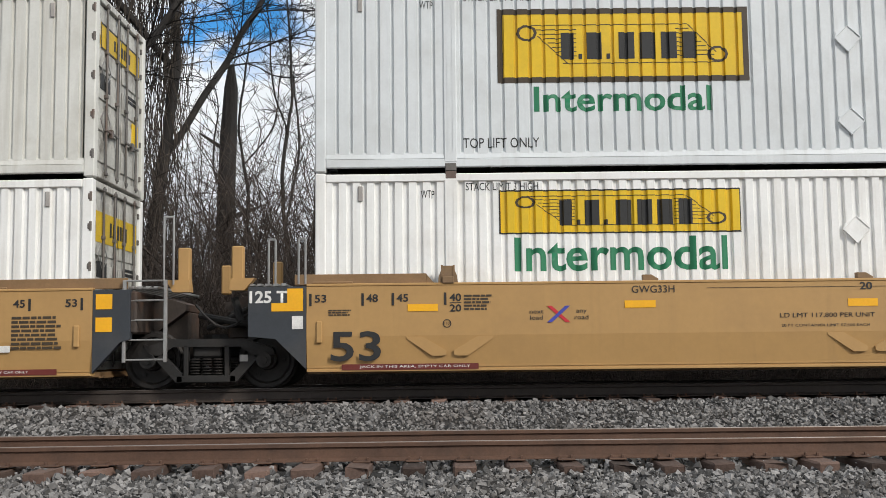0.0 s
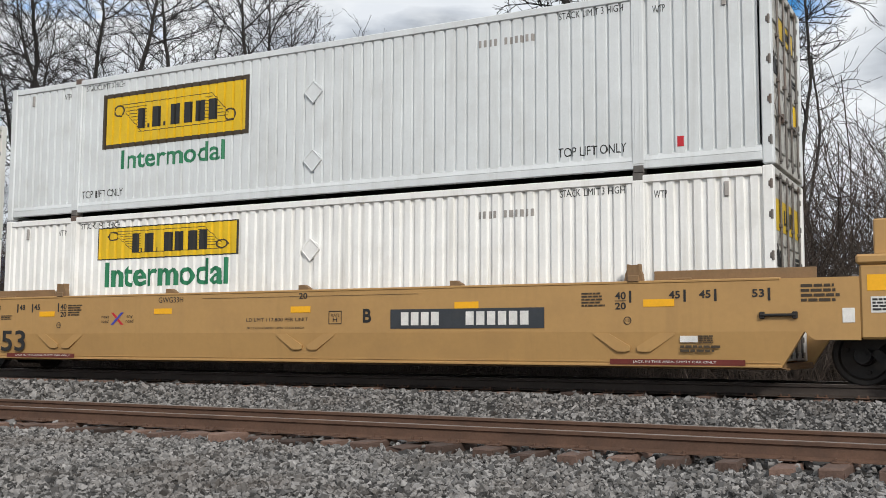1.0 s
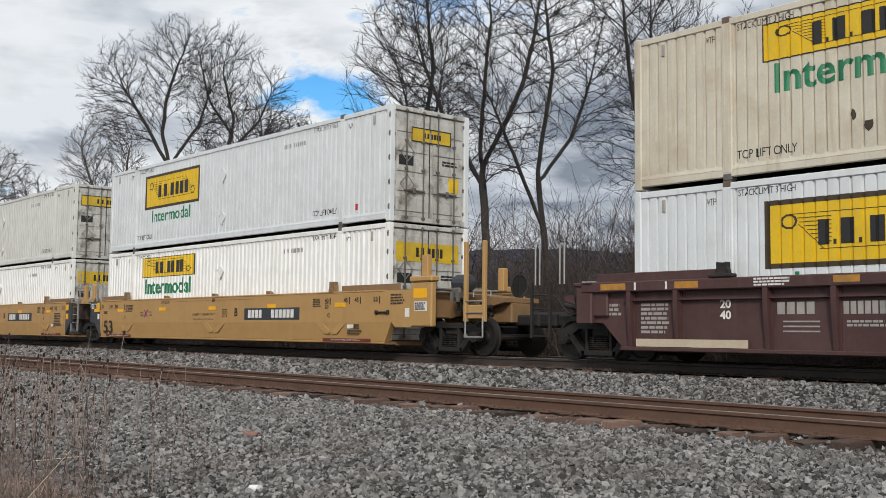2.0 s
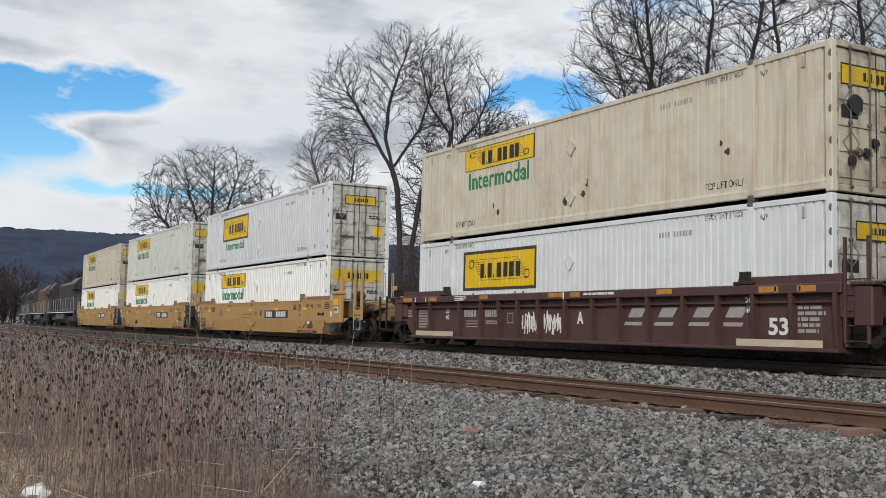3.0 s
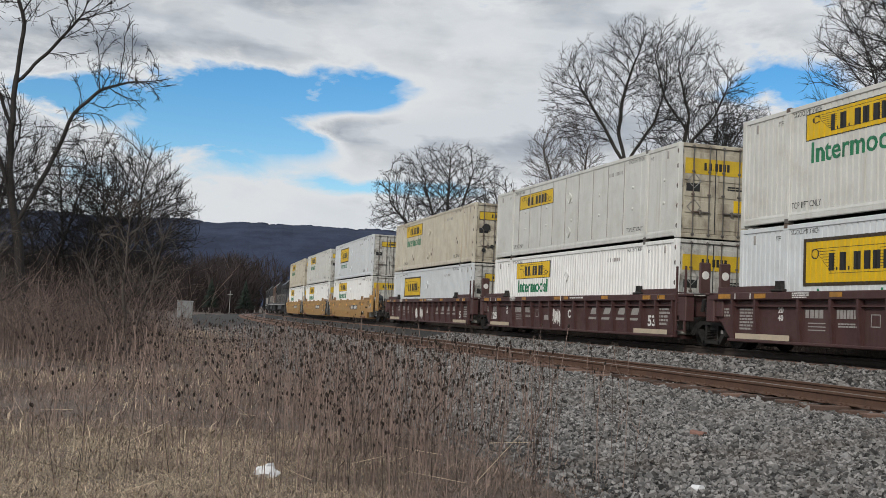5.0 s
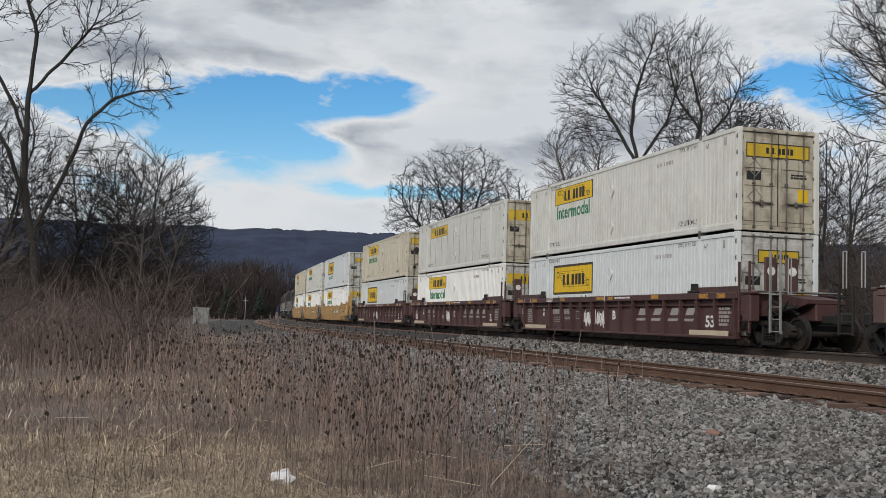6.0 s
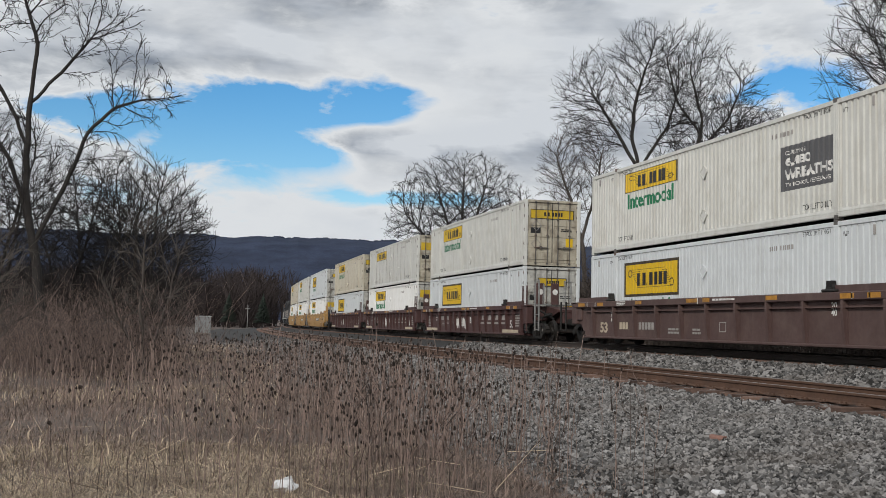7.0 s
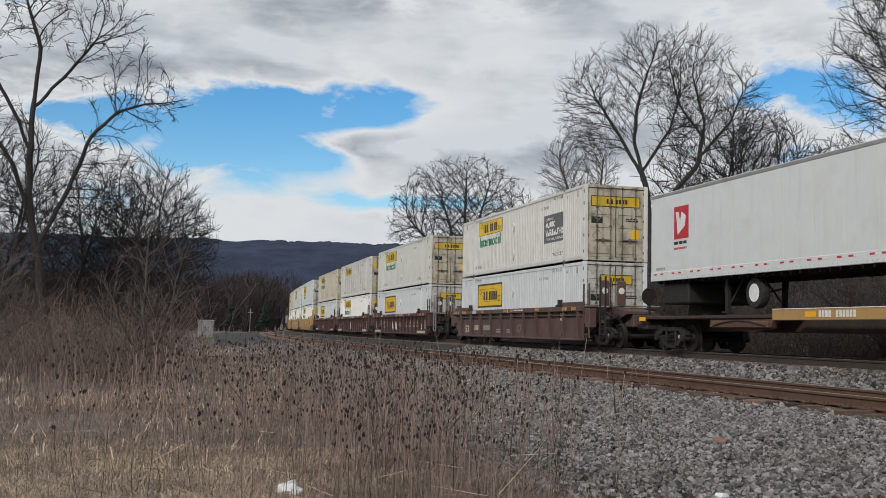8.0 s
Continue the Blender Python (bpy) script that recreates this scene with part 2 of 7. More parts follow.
STRAW = material("dry_grass", (0.46, 0.37, 0.265), 0.9, vary=0.2, scale=0.4, dirt=(0.17, 0.115, 0.085), dirt_amount=0.9, dirt_scale=0.35, bump=0, island=0.7)
DULL_STRAW = material("dull_brown_grass", (0.235, 0.175, 0.140), 0.9, vary=0.25, scale=0.5, dirt=(0.12, 0.085, 0.07), dirt_amount=0.9, dirt_scale=0.35, bump=0, island=0.7)
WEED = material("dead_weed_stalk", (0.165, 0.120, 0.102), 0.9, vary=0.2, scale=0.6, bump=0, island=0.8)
SEED = material("teasel_seed_head", (0.022, 0.015, 0.011), 0.95, vary=0.3, scale=30, bump=0.8, bump_scale=120, island=0.4)
BARK = material("grey_bark", (0.027, 0.024, 0.022), 0.9, vary=0.3, scale=2.5, dirt=(0.03, 0.024, 0.02), dirt_amount=0.7, dirt_scale=3, bump=0.8, bump_scale=14, stretch=(1, 1, 0.3))
TWIG = material("bare_twigs", (0.020, 0.018, 0.017), 0.9, vary=0.2, scale=0.8, bump=0)
PALE_TWIG = material("pale_bare_twigs", (0.085, 0.072, 0.063), 0.9, vary=0.2, scale=0.8, bump=0)
BRUSH = material("brown_brush", (0.060, 0.046, 0.038), 0.95, vary=0.3, scale=0.3, bump=0, island=0.5)
VINE = material("dead_vines", (0.055, 0.045, 0.036), 0.95, vary=0.3, bump=0, island=0.4)
# the blue of distant haze is put into the ridge's own colours
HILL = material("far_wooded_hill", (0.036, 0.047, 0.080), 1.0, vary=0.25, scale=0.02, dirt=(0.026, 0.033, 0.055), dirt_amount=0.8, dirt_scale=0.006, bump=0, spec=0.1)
FAR_WOOD = material("far_bare_wood", (0.045, 0.037, 0.036), 1.0, vary=0.3, scale=0.05, bump=0, island=0.4, spec=0.1)
CONIFER = material("far_conifer", (0.02, 0.03, 0.022), 0.95, vary=0.3, bump=0)
LITTER = material("white_litter", (0.75, 0.75, 0.76), 0.6, vary=0.1, bump=0.1)
BRICK = material("broken_red_brick", (0.22, 0.12, 0.095), 0.9, vary=0.2, bump=0.4)
CABINET = material("grey_metal_cabinet", (0.25, 0.255, 0.255), 0.5, vary=0.06, dirt=GRIME, dirt_amount=0.2, bump=0.02)

# ---------------------------------------------------------------- mesh tools


class Geo:
    """Vertices and faces gathered into one mesh."""

    def __init__(self):
        self.v, self.f = [], []

    def add(self, verts, faces):
        n = len(self.v)
        self.v.extend(verts)
        self.f.extend([tuple(i + n for i in f) for f in faces])
        return self

    def box(self, x0, x1, y0, y1, z0, z1, c=0.0):
        x0, x1, y0, y1, z0, z1 = min(x0, x1), max(x0, x1), min(y0, y1), max(y0, y1), min(z0, z1), max(z0, z1)
        c = min(c, (x1 - x0) * 0.45, (y1 - y0) * 0.45, (z1 - z0) * 0.45)
        if c <= 0:
            v = [(x, y, z) for x in (x0, x1) for y in (y0, y1) for z in (z0, z1)]
            return self.add(v, [(0, 1, 3, 2), (4, 6, 7, 5), (0, 4, 5, 1), (2, 3, 7, 6), (0, 2, 6, 4), (1, 5, 7, 3)])
        v, idx = [], {}
        lo, hi = (x0, y0, z0), (x1, y1, z1)
        for i in (0, 1):
            for j in (0, 1):
                for k in (0, 1):
                    s = (i, j, k)
                    for ax in range(3):
                        q = []
                        for a in range(3):
                            e = hi[a] if s[a] else lo[a]
                            if a != ax:
                                e += -c if s[a] else c
                            q.append(e)
                        idx[s + (ax,)] = len(v)
                        v.append(tuple(q))
        f = []
        for ax in range(3):
            a, b = [q for q in range(3) if q != ax]
            for s in (0, 1):
                ring = []
                for p, q in ((0, 0), (1, 0), (1, 1), (0, 1)):
                    k = [0, 0, 0]
                    k[ax], k[a], k[b] = s, p, q
                    ring.append(idx[tuple(k) + (ax,)])
                f.append(tuple(ring))
            for p in (0, 1):
                for q in (0, 1):
                    k0, k1 = [0, 0, 0], [0, 0, 0]
                    k0[ax], k1[ax] = 0, 1
                    k0[a] = k1[a] = p
                    k0[b] = k1[b] = q
                    f.append((idx[tuple(k0) + (a,)], idx[tuple(k1) + (a,)], idx[tuple(k1) + (b,)], idx[tuple(k0) + (b,)]))
        for i in (0, 1):
            for j in (0, 1):
                for k in (0, 1):
                    f.append(tuple(idx[(i, j, k, ax)] for ax in range(3)))
        return self.add(v, f)

    def prism(self, pts, a0, a1, axis="y"):
        """A polygon drawn in the other two axes, drawn out along one axis."""
        n = len(pts)
        put = {"y": lambda p, a: (p[0], a, p[1]), "x": lambda p, a: (a, p[0], p[1]), "z": lambda p, a: (p[0], p[1], a)}[axis]
        v = [put(p, a0) for p in pts] + [put(p, a1) for p in pts]
        f = [tuple(range(n)), tuple(range(2 * n - 1, n - 1, -1))] + [(i, (i + 1) % n, n + (i + 1) % n, n + i) for i in range(n)]
        return self.add(v, f)

    def cyl(self, p0, p1, r0, n=10, r1=None):
        r1 = r0 if r1 is None else r1
        p0, p1 = Vector(p0), Vector(p1)
        d = (p1 - p0).normalized()
        a = d.orthogonal().normalized()
        b = d.cross(a)
        v = []
        for p, r in ((p0, r0), (p1, r1)):
            for i in range(n):
                t = 2 * math.pi * i / n
                v.append(tuple(p + (a * math.cos(t) + b * math.sin(t)) * r))
        f = [(i, (i + 1) % n, n + (i + 1) % n, n + i) for i in range(n)]
        if n > 4:
            f += [tuple(range(n - 1, -1, -1)), tuple(range(n, 2 * n))]
        return self.add(v, f)

    def pipe(self, pts, r, n=6):
        for p, q in zip(pts, pts[1:]):
            self.cyl(p, q, r, n)
        return self

    def lathe(self, prof, centre, axis="y", n=18):
        """Rings (r, a) turned round an axis."""
        cx, cy, cz = centre
        v = []
        for r, a in prof:
            for i in range(n):
                t = 2 * math.pi * i / n
                u, w = r * math.cos(t), r * math.sin(t)
                v.append({"y": (cx + u, cy + a, cz + w), "x": (cx + a, cy + u, cz + w), "z": (cx + u, cy + w, cz + a)}[axis])
        m = len(prof)
        f = [(j * n + i, j * n + (i + 1) % n, (j + 1) * n + (i + 1) % n, (j + 1) * n + i) for j in range(m - 1) for i in range(n)]
        f += [tuple(range(n)), tuple((m - 1) * n + i for i in range(n))]
        return self.add(v, f)

    def mesh(self, name, mat, tidy=True, smooth=False):
        me = bpy.data.meshes.new(name)
        me.from_pydata(self.v, [], self.f)
        if tidy:
            bm = bmesh.new()
            bm.from_mesh(me)
            bmesh.ops.recalc_face_normals(bm, faces=bm.faces)
            bm.to_mesh(me)
            bm.free()
        if smooth:
            me.polygons.foreach_set("use_smooth", [True] * len(me.polygons))
        me.materials.append(mat)
        me.update()
        return me


def part(name, geo, mat, parent, label="", at=None, kind=""):
    """One mesh object under a thing or part; geo is a Geo or a finished mesh."""
    me = geo if isinstance(geo, bpy.types.Mesh) else geo.mesh(name, mat)
    ob = new(name, me)
    ob.parent = parent
    if at:
        ob.location = at
    return tagged(ob, label, kind=kind)


MESHES = {}


def shared(key, mat, make):
    """A mesh built once for alike parts."""
    k = key + (mat.name,)
    if k not in MESHES:
        g = make()
        if isinstance(g, Geo):
            g = g.mesh(str(key[0]), mat)
        else:
            g.materials.clear()
            g.materials.append(mat)
        MESHES[k] = g
    return MESHES[k]


def thing(name, label, category, group="", at=(0, 0, 0), kind=""):
    ob = new(name)
    ob.location = at
    return tagged(ob, label, category, group, kind)


# lettering -----------------------------------------------------------------


def letters(text, width, height, bold=0.0):
    """Text as a flat mesh in x and z, fitted into width by height with its lower left corner at the origin."""
    cu = bpy.data.curves.new("text", "FONT")
    cu.body, cu.size, cu.offset, cu.resolution_u = text, 1.0, bold, 3
    cu.align_x = "CENTER"
    ob = new("text", cu)
    bpy.context.view_layer.update()
    me = bpy.data.meshes.new_from_object(ob.evaluated_get(bpy.context.evaluated_depsgraph_get()))
    bpy.data.objects.remove(ob)
    xs, ys = [v.co.x for v in me.vertices], [v.co.y for v in me.vertices]
    sx, sy = width / (max(xs) - min(xs)), height / (max(ys) - min(ys))
    x0, y0 = min(xs), min(ys)
    for v in me.vertices:
        v.co = ((v.co.x - x0) * sx, 0, (v.co.y - y0) * sy)
    return me


def drape(me, breaks, depth, x, z):
    """Moves a flat x-z mesh to (x, z) and lays it over a corrugated wall; depth(x) is the wall's y."""
    bm = bmesh.new()
    bm.from_mesh(me)
    bmesh.ops.translate(bm, verts=bm.verts, vec=(x, 0, z))
    xs = [v.co.x for v in bm.verts]
    lo, hi = min(xs), max(xs)
    for b in breaks:
        if lo < b < hi:
            bmesh.ops.bisect_plane(bm, geom=bm.verts[:] + bm.edges[:] + bm.faces[:], plane_co=(b, 0, 0), plane_no=(1, 0, 0))
    for v in bm.verts:
        v.co.y = depth(v.co.x)
    out = bpy.data.meshes.new("drape")
    bm.to_mesh(out)
    bm.free()
    return out


def flat(polys):
    """Flat polygons in x and z as a mesh."""
    me = bpy.data.meshes.new("flat")
    v, f = [], []
    for p in polys:
        f.append(tuple(range(len(v), len(v) + len(p))))
        v.extend([(a, 0, b) for a, b in p])
    me.from_pydata(v, [], f)
    return me


def rect(x0, x1, z0, z1):
    return [(x0, z0), (x1, z0), (x1, z1), (x0, z1)]


def ring(x0, x1, z0, z1, w):
    return [rect(x0, x1, z0, z0 + w), rect(x0, x1, z1 - w, z1), rect(x0, x0 + w, z0 + w, z1 - w), rect(x1 - w, x1, z0 + w, z1 - w)]


def bars(x0, x1, z0, z1, rows, seed=0):
    """Lines of unreadable small writing as plain bars."""
    r = random.Random(seed)
    out, h = [], (z1 - z0) / rows
    for i in range(rows):
        x, end = x0, x1 - r.random() * 0.25 * (x1 - x0)
        while x < end:
            w = h * r.uniform(0.8, 2.6)
            out.append(rect(x, min(x + w, end), z1 - (i + 0.75) * h, z1 - (i + 0.15) * h))
            x += w + h * 0.3
    return out


def marks(x0, x1, z0, z1, n, gap=0.25, skip=()):
    """A row of n plain blocks, one for each character of a mark."""
    w = (x1 - x0) / n
    return [rect(x0 + i * w, x0 + (i + 1 - gap) * w, z0, z1) for i in range(n) if i not in skip]


# ---------------------------------------------------------------- ground
PROFILE = [(-2500, 4.0), (-60, 0.6), (-12, 0.05), (-3, 0.0), (4.4, 0.0), (5.4, 0.06), (7.5, 0.22), (9.6, 0.32), (10.55, 0.36), (10.95, 0.41), (13.4, 0.41),
           (15.2, 0.835), (18.4, 0.84), (20.4, 0.25), (23, 0.0), (40, 0.3), (90, 1.0), (2500, 6.0)]
PV, PZ = np.array([p[0] for p in PROFILE]), np.array([p[1] for p in PROFILE])
bend_n = np.vectorize(bend)


def ground_z(x, y):
    """Height of the ground, for arrays."""
    v = y - bend_n(x)
    z = np.interp(v, PV, PZ) + GRADE * np.clip(x, -420, 0)
    return z


def build_ground():
    xs = [-4000, -2500, -1500, -900, -600] + list(range(-440, -100, 12)) + list(range(-100, 40, 3)) + [60, 120, 300, 900, 2500, 4000]
    vs = [-2500, -900, -300, -120, -60, -40, -25] + [i * 1.0 for i in range(-16, 4)] + [4.0, 4.4, 4.9, 5.4, 6.0, 6.8, 7.5, 8.4, 9.2, 9.9, 10.5, 12, 13.4, 14.3, 15.2, 16.8, 18.4, 19.4, 20.4, 23, 27, 32, 40, 60, 90, 200, 500, 1200, 2500]
    v, f, mats = [], [], []
    for x in xs:
        for w in vs:
            y = w + bend(x)
            z = float(ground_z(np.array([x]), np.array([y]))[0])
            if not 5.0 < w < 21:
                z += 0.06 * noise.noise((x * 0.35, y * 0.35, 0))
            v.append((x, y, z))
    n = len(vs)
    for i in range(len(xs) - 1):
        for j in range(n - 1):
            f.append((i * n + j, (i + 1) * n + j, (i + 1) * n + j + 1, i * n + j + 1))
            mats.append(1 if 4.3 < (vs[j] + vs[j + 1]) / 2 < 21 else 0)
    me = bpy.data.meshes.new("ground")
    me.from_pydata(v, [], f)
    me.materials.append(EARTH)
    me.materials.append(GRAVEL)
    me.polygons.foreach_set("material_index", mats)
    me.polygons.foreach_set("use_smooth", [True] * len(f))
    me.update()
    tagged(new("ground", me), "dry brown earth rising into a grey ballast bed", "ground", kind="structure")


build_ground()

# ---------------------------------------------------------------- tracks
RAIL_PROFILE = [(-0.07, -0.19), (0.07, -0.19), (0.07, -0.178), (0.012, -0.155), (0.010, -0.055), (0.036, -0.042), (0.037, -0.008), (0.030, -0.001),
                (-0.030, -0.001), (-0.037, -0.008), (-0.036, -0.042), (-0.010, -0.055), (-0.012, -0.155), (-0.07, -0.178)]


def sweep(prof, y, z, xs):
    g, n = Geo(), len(prof)
    for x in xs:
        g.v.extend([(x, y + bend(x) + a, z + fall(x) + b) for a, b in prof])
    for i in range(len(xs) - 1):
        g.f.extend([(i * n + j, i * n + (j + 1) % n, (i + 1) * n + (j + 1) % n, (i + 1) * n + j) for j in range(n)])
    return g


def tie_mesh(seed):
    r = random.Random(seed)
    g = Geo()
    g.box(-0.115, 0.115, -1.3, 1.3, -0.18, 0.0, 0.012)
    g.v = [(x + r.uniform(-0.008, 0.008), y + r.uniform(-0.03, 0.03), z + r.uniform(-0.008, 0.004)) for x, y, z in g.v]
    return g.mesh("tie", TIE)


TIE_MESHES = [tie_mesh(i) for i in range(6)]


def build_track(name, y, z, rail_mat, near_from, near_to, label):
    t = thing(name, label, "railway track", kind="structure")
    xs = [-420 + 6 * i for i in range(92)]
    for side in (-0.7525, 0.7525):
        rail = part("rail", sweep(RAIL_PROFILE, y + side, z, xs), rail_mat, t)
        part("rail_head", sweep([(-0.031, -0.001), (0.031, -0.001), (0.029, 0.003), (-0.029, 0.003)], y + side, z, xs), RAIL_TOP, rail, "polished running surface")
    r = random.Random(int(y))
    rest, plates, x = Geo(), Geo(), -420.0
    while x < 120:
        x += 0.53 + r.uniform(-0.04, 0.04)
        h = math.atan2(bend(x + 0.5) - bend(x - 0.5), 1)
        yy, zz = y + bend(x) + r.uniform(-0.07, 0.07), z + fall(x) - 0.193
        if near_from < x < near_to:
            ob = new("tie", TIE_MESHES[r.randrange(6)])
            ob.parent = t
            ob.location, ob.rotation_euler = (x, yy + r.uniform(-0.06, 0.06), zz + r.uniform(-0.03, 0.0)), (r.uniform(-0.008, 0.008), r.uniform(-0.05, 0.05), h + r.uniform(-0.03, 0.03))
            for side in (-0.7525, 0.7525):
                py = y + bend(x) + side
                plates.box(x - 0.09, x + 0.09, py - 0.17, py + 0.17, zz - 0.002, zz + 0.014, 0.004)
                for sx in (-0.06, 0.06):
                    for sy in (-0.085, 0.085):
                        plates.box(x + sx - 0.013, x + sx + 0.013, py + sy - 0.016, py + sy + 0.016, zz + 0.012, zz + 0.045, 0.004)
        else:
            rest.box(x - 0.115, x + 0.115, yy - 1.3, yy + 1.3, zz - 0.18, zz)
    part("distant_ties", rest.mesh("distant_ties", TIE, tidy=False), TIE, t, kind="stuff")
    part("tie_plates", plates.mesh("tie_plates", RAIL_RUST, tidy=False), RAIL_RUST, t, kind="stuff")
    return t


build_track("track_near", YN, ZN, RAIL_RUST, -70, 9, "rusty railway track on weathered wooden ties in ballast")
build_track("track_far", YT, ZT, RAIL_DARK, -16, 9, "dark oily railway track under the passing train")


def build_stones():
    """Crushed stone lying on the ballast slopes."""
    rng = np.random.default_rng(5)
    corner = np.array([(x, y, z) for x in (-1, 1) for y in (-1, 1) for z in (-1, 1)], float)
    quads = np.array([(0, 1, 3, 2), (4, 6, 7, 5), (0, 4, 5, 1), (2, 3, 7, 6), (0, 2, 6, 4), (1, 5, 7, 3)])
    for x0, x1, v0, v1, count, size in ((-16, 7.5, 4.0, 10.75, 80000, 0.0255), (-34, -16, 4.0, 10.75, 38000, 0.031), (-80, -34, 4.4, 10.6, 20000, 0.048),
                                        (-14, 9, 13.0, 15.7, 28000, 0.0255), (-50, -14, 13.0, 15.7, 14000, 0.042), (-40, 8, 10.6, 13.2, 6000, 0.034)):
        x, v = rng.uniform(x0, x1, count), rng.uniform(v0, v1, count)
        thin = (v > 5.2) | (rng.random(count) < 0.55)
        x, v = x[thin], v[thin]
        n = len(x)
        y = v + bend_n(x)
        z = ground_z(x, y) + rng.uniform(-0.012, 0.022, n)
        s = size * rng.lognormal(0, 0.32, n)[:, None] * rng.uniform(0.6, 1.25, (n, 3)) * (1.0, 1.0, 0.75)
        p = corner[None] * (1 + rng.uniform(-0.62, 0.3, (n, 8, 3)))
        p = p * s[:, None, :] * 0.8
        q = rng.normal(size=(n, 4))
        q /= np.linalg.norm(q, axis=1)[:, None]
        a, b, c, d = q.T
        R = np.stack([1 - 2 * (c * c + d * d), 2 * (b * c - a * d), 2 * (b * d + a * c), 2 * (b * c + a * d), 1 - 2 * (b * b + d * d), 2 * (c * d - a * b),
                      2 * (b * d - a * c), 2 * (c * d + a * b), 1 - 2 * (b * b + c * c)], 1).reshape(n, 3, 3)
        p = np.einsum("nij,nkj->nki", R, p) + np.stack([x, y, z], 1)[:, None, :]
        faces = (quads[None] + 8 * np.arange(n)[:, None, None]).reshape(-1)
        me = bpy.data.meshes.new("ballast_stones")
        me.vertices.add(n * 8)
        me.vertices.foreach_set("co", p.reshape(-1))
        me.loops.add(n * 24)
        me.loops.foreach_set("vertex_index", faces)
        me.polygons.add(n * 6)
        me.polygons.foreach_set("loop_start", np.arange(0, n * 24, 4))
        me.polygons.foreach_set("material_index", np.zeros(n * 6, int))
        me.update(calc_edges=True)
        me.polygons.foreach_set("use_smooth", np.zeros(n * 6, bool))
        me.materials.append(STONE)
        tagged(new("ballast_stones", me), "loose grey crushed stones of the ballast", "ballast", kind="stuff")


build_stones()

# ---------------------------------------------------------------- containers
CL, CW, CH = 8.075, 1.295, 2.896      # half length, half width, height
POST = 6.05


def wall_profile(style):
    """Points (x, inset) of a container's corrugated side, and its breaks."""
    pts = []
    if style == "smooth":
        seams = [-5.1, -4.0, -2.9, -1.75, -0.5, 0.75, 1.9, 3.2, 4.5, 5.65, 7.0, -7.0]
        pts.append((-7.93, 0.0))
        for s in sorted(seams):
            pts += [(s - 0.014, 0.0), (s - 0.008, 0.012), (s + 0.008, 0.012), (s + 0.014, 0.0)]
        pts.append((7.93, 0.0))
        return pts
    out, slope, inner, deep = {"wide": (0.105, 0.020, 0.064, 0.040), "narrow": (0.150, 0.010, 0.038, 0.034)}[style]
    x = -7.93
    while x < 7.9:
        pts += [(x, 0.0), (x + out, 0.0), (x + out + slope, deep), (x + out + slope + inner, deep)]
        x += out + 2 * slope + inner
    return pts + [(x, 0.0)]


def wall_y(style, lift):
    pts = wall_profile(style)
    px, pd = np.array([p[0] for p in pts]), np.array([p[1] for p in pts])
    return lambda x: -(CW - 0.022) + float(np.interp(x, px, pd)) - lift


def side_wall(style, side):
    pts = [p for p in wall_profile(style) if p[0] <= 7.94]
    g = Geo()
    y0 = CW - 0.022
    n = len(pts)
    for z in (0.26, 2.745):
        g.v.extend([(x, side * (y0 - d), z) for x, d in pts])
    for z in (0.26, 2.745):
        g.v.extend([(pts[0][0], side * (y0 - 0.06), z), (pts[-1][0], side * (y0 - 0.06), z)])
    g.f = [(i, i + 1, n + i + 1, n + i) for i in range(n - 1)]
    b = 2 * n
    g.f += [(b, b + 1, b + 3, b + 2), (0, b, b + 2, n), (n - 1, 2 * n - 1, b + 3, b + 1)]
    return g


def casting(x, y, z):
    """A corner casting: a block with its two slots as dark recesses."""
    g = Geo()
    g.box(x - 0.085, x + 0.085, y - 0.085, y + 0.085, z - 0.06, z + 0.06, 0.012)
    return g


def slot(x, side, z):
    g = Geo()
    y = side * (CW + 0.003)
    g.prism([(x - 0.04, z - 0.028), (x + 0.04, z - 0.028), (x, z + 0.035)], y, y - side * 0.02)
    return g


LOGO = {
    # sign's x0, x1, z0, z1 and the word's x0, x1, z0, z1, over the container's floor; with or without a dark border
    "small": ((-5.34, -1.74, 1.94, 2.60), (-5.12, -1.96, 1.38, 1.89), False),
    "large": ((-5.30, -1.57, 1.36, 2.44), (-4.79, -2.12, 0.88, 1.27), True),
    "plain": ((-5.27, -1.62, 1.93, 2.52), None, False),
}


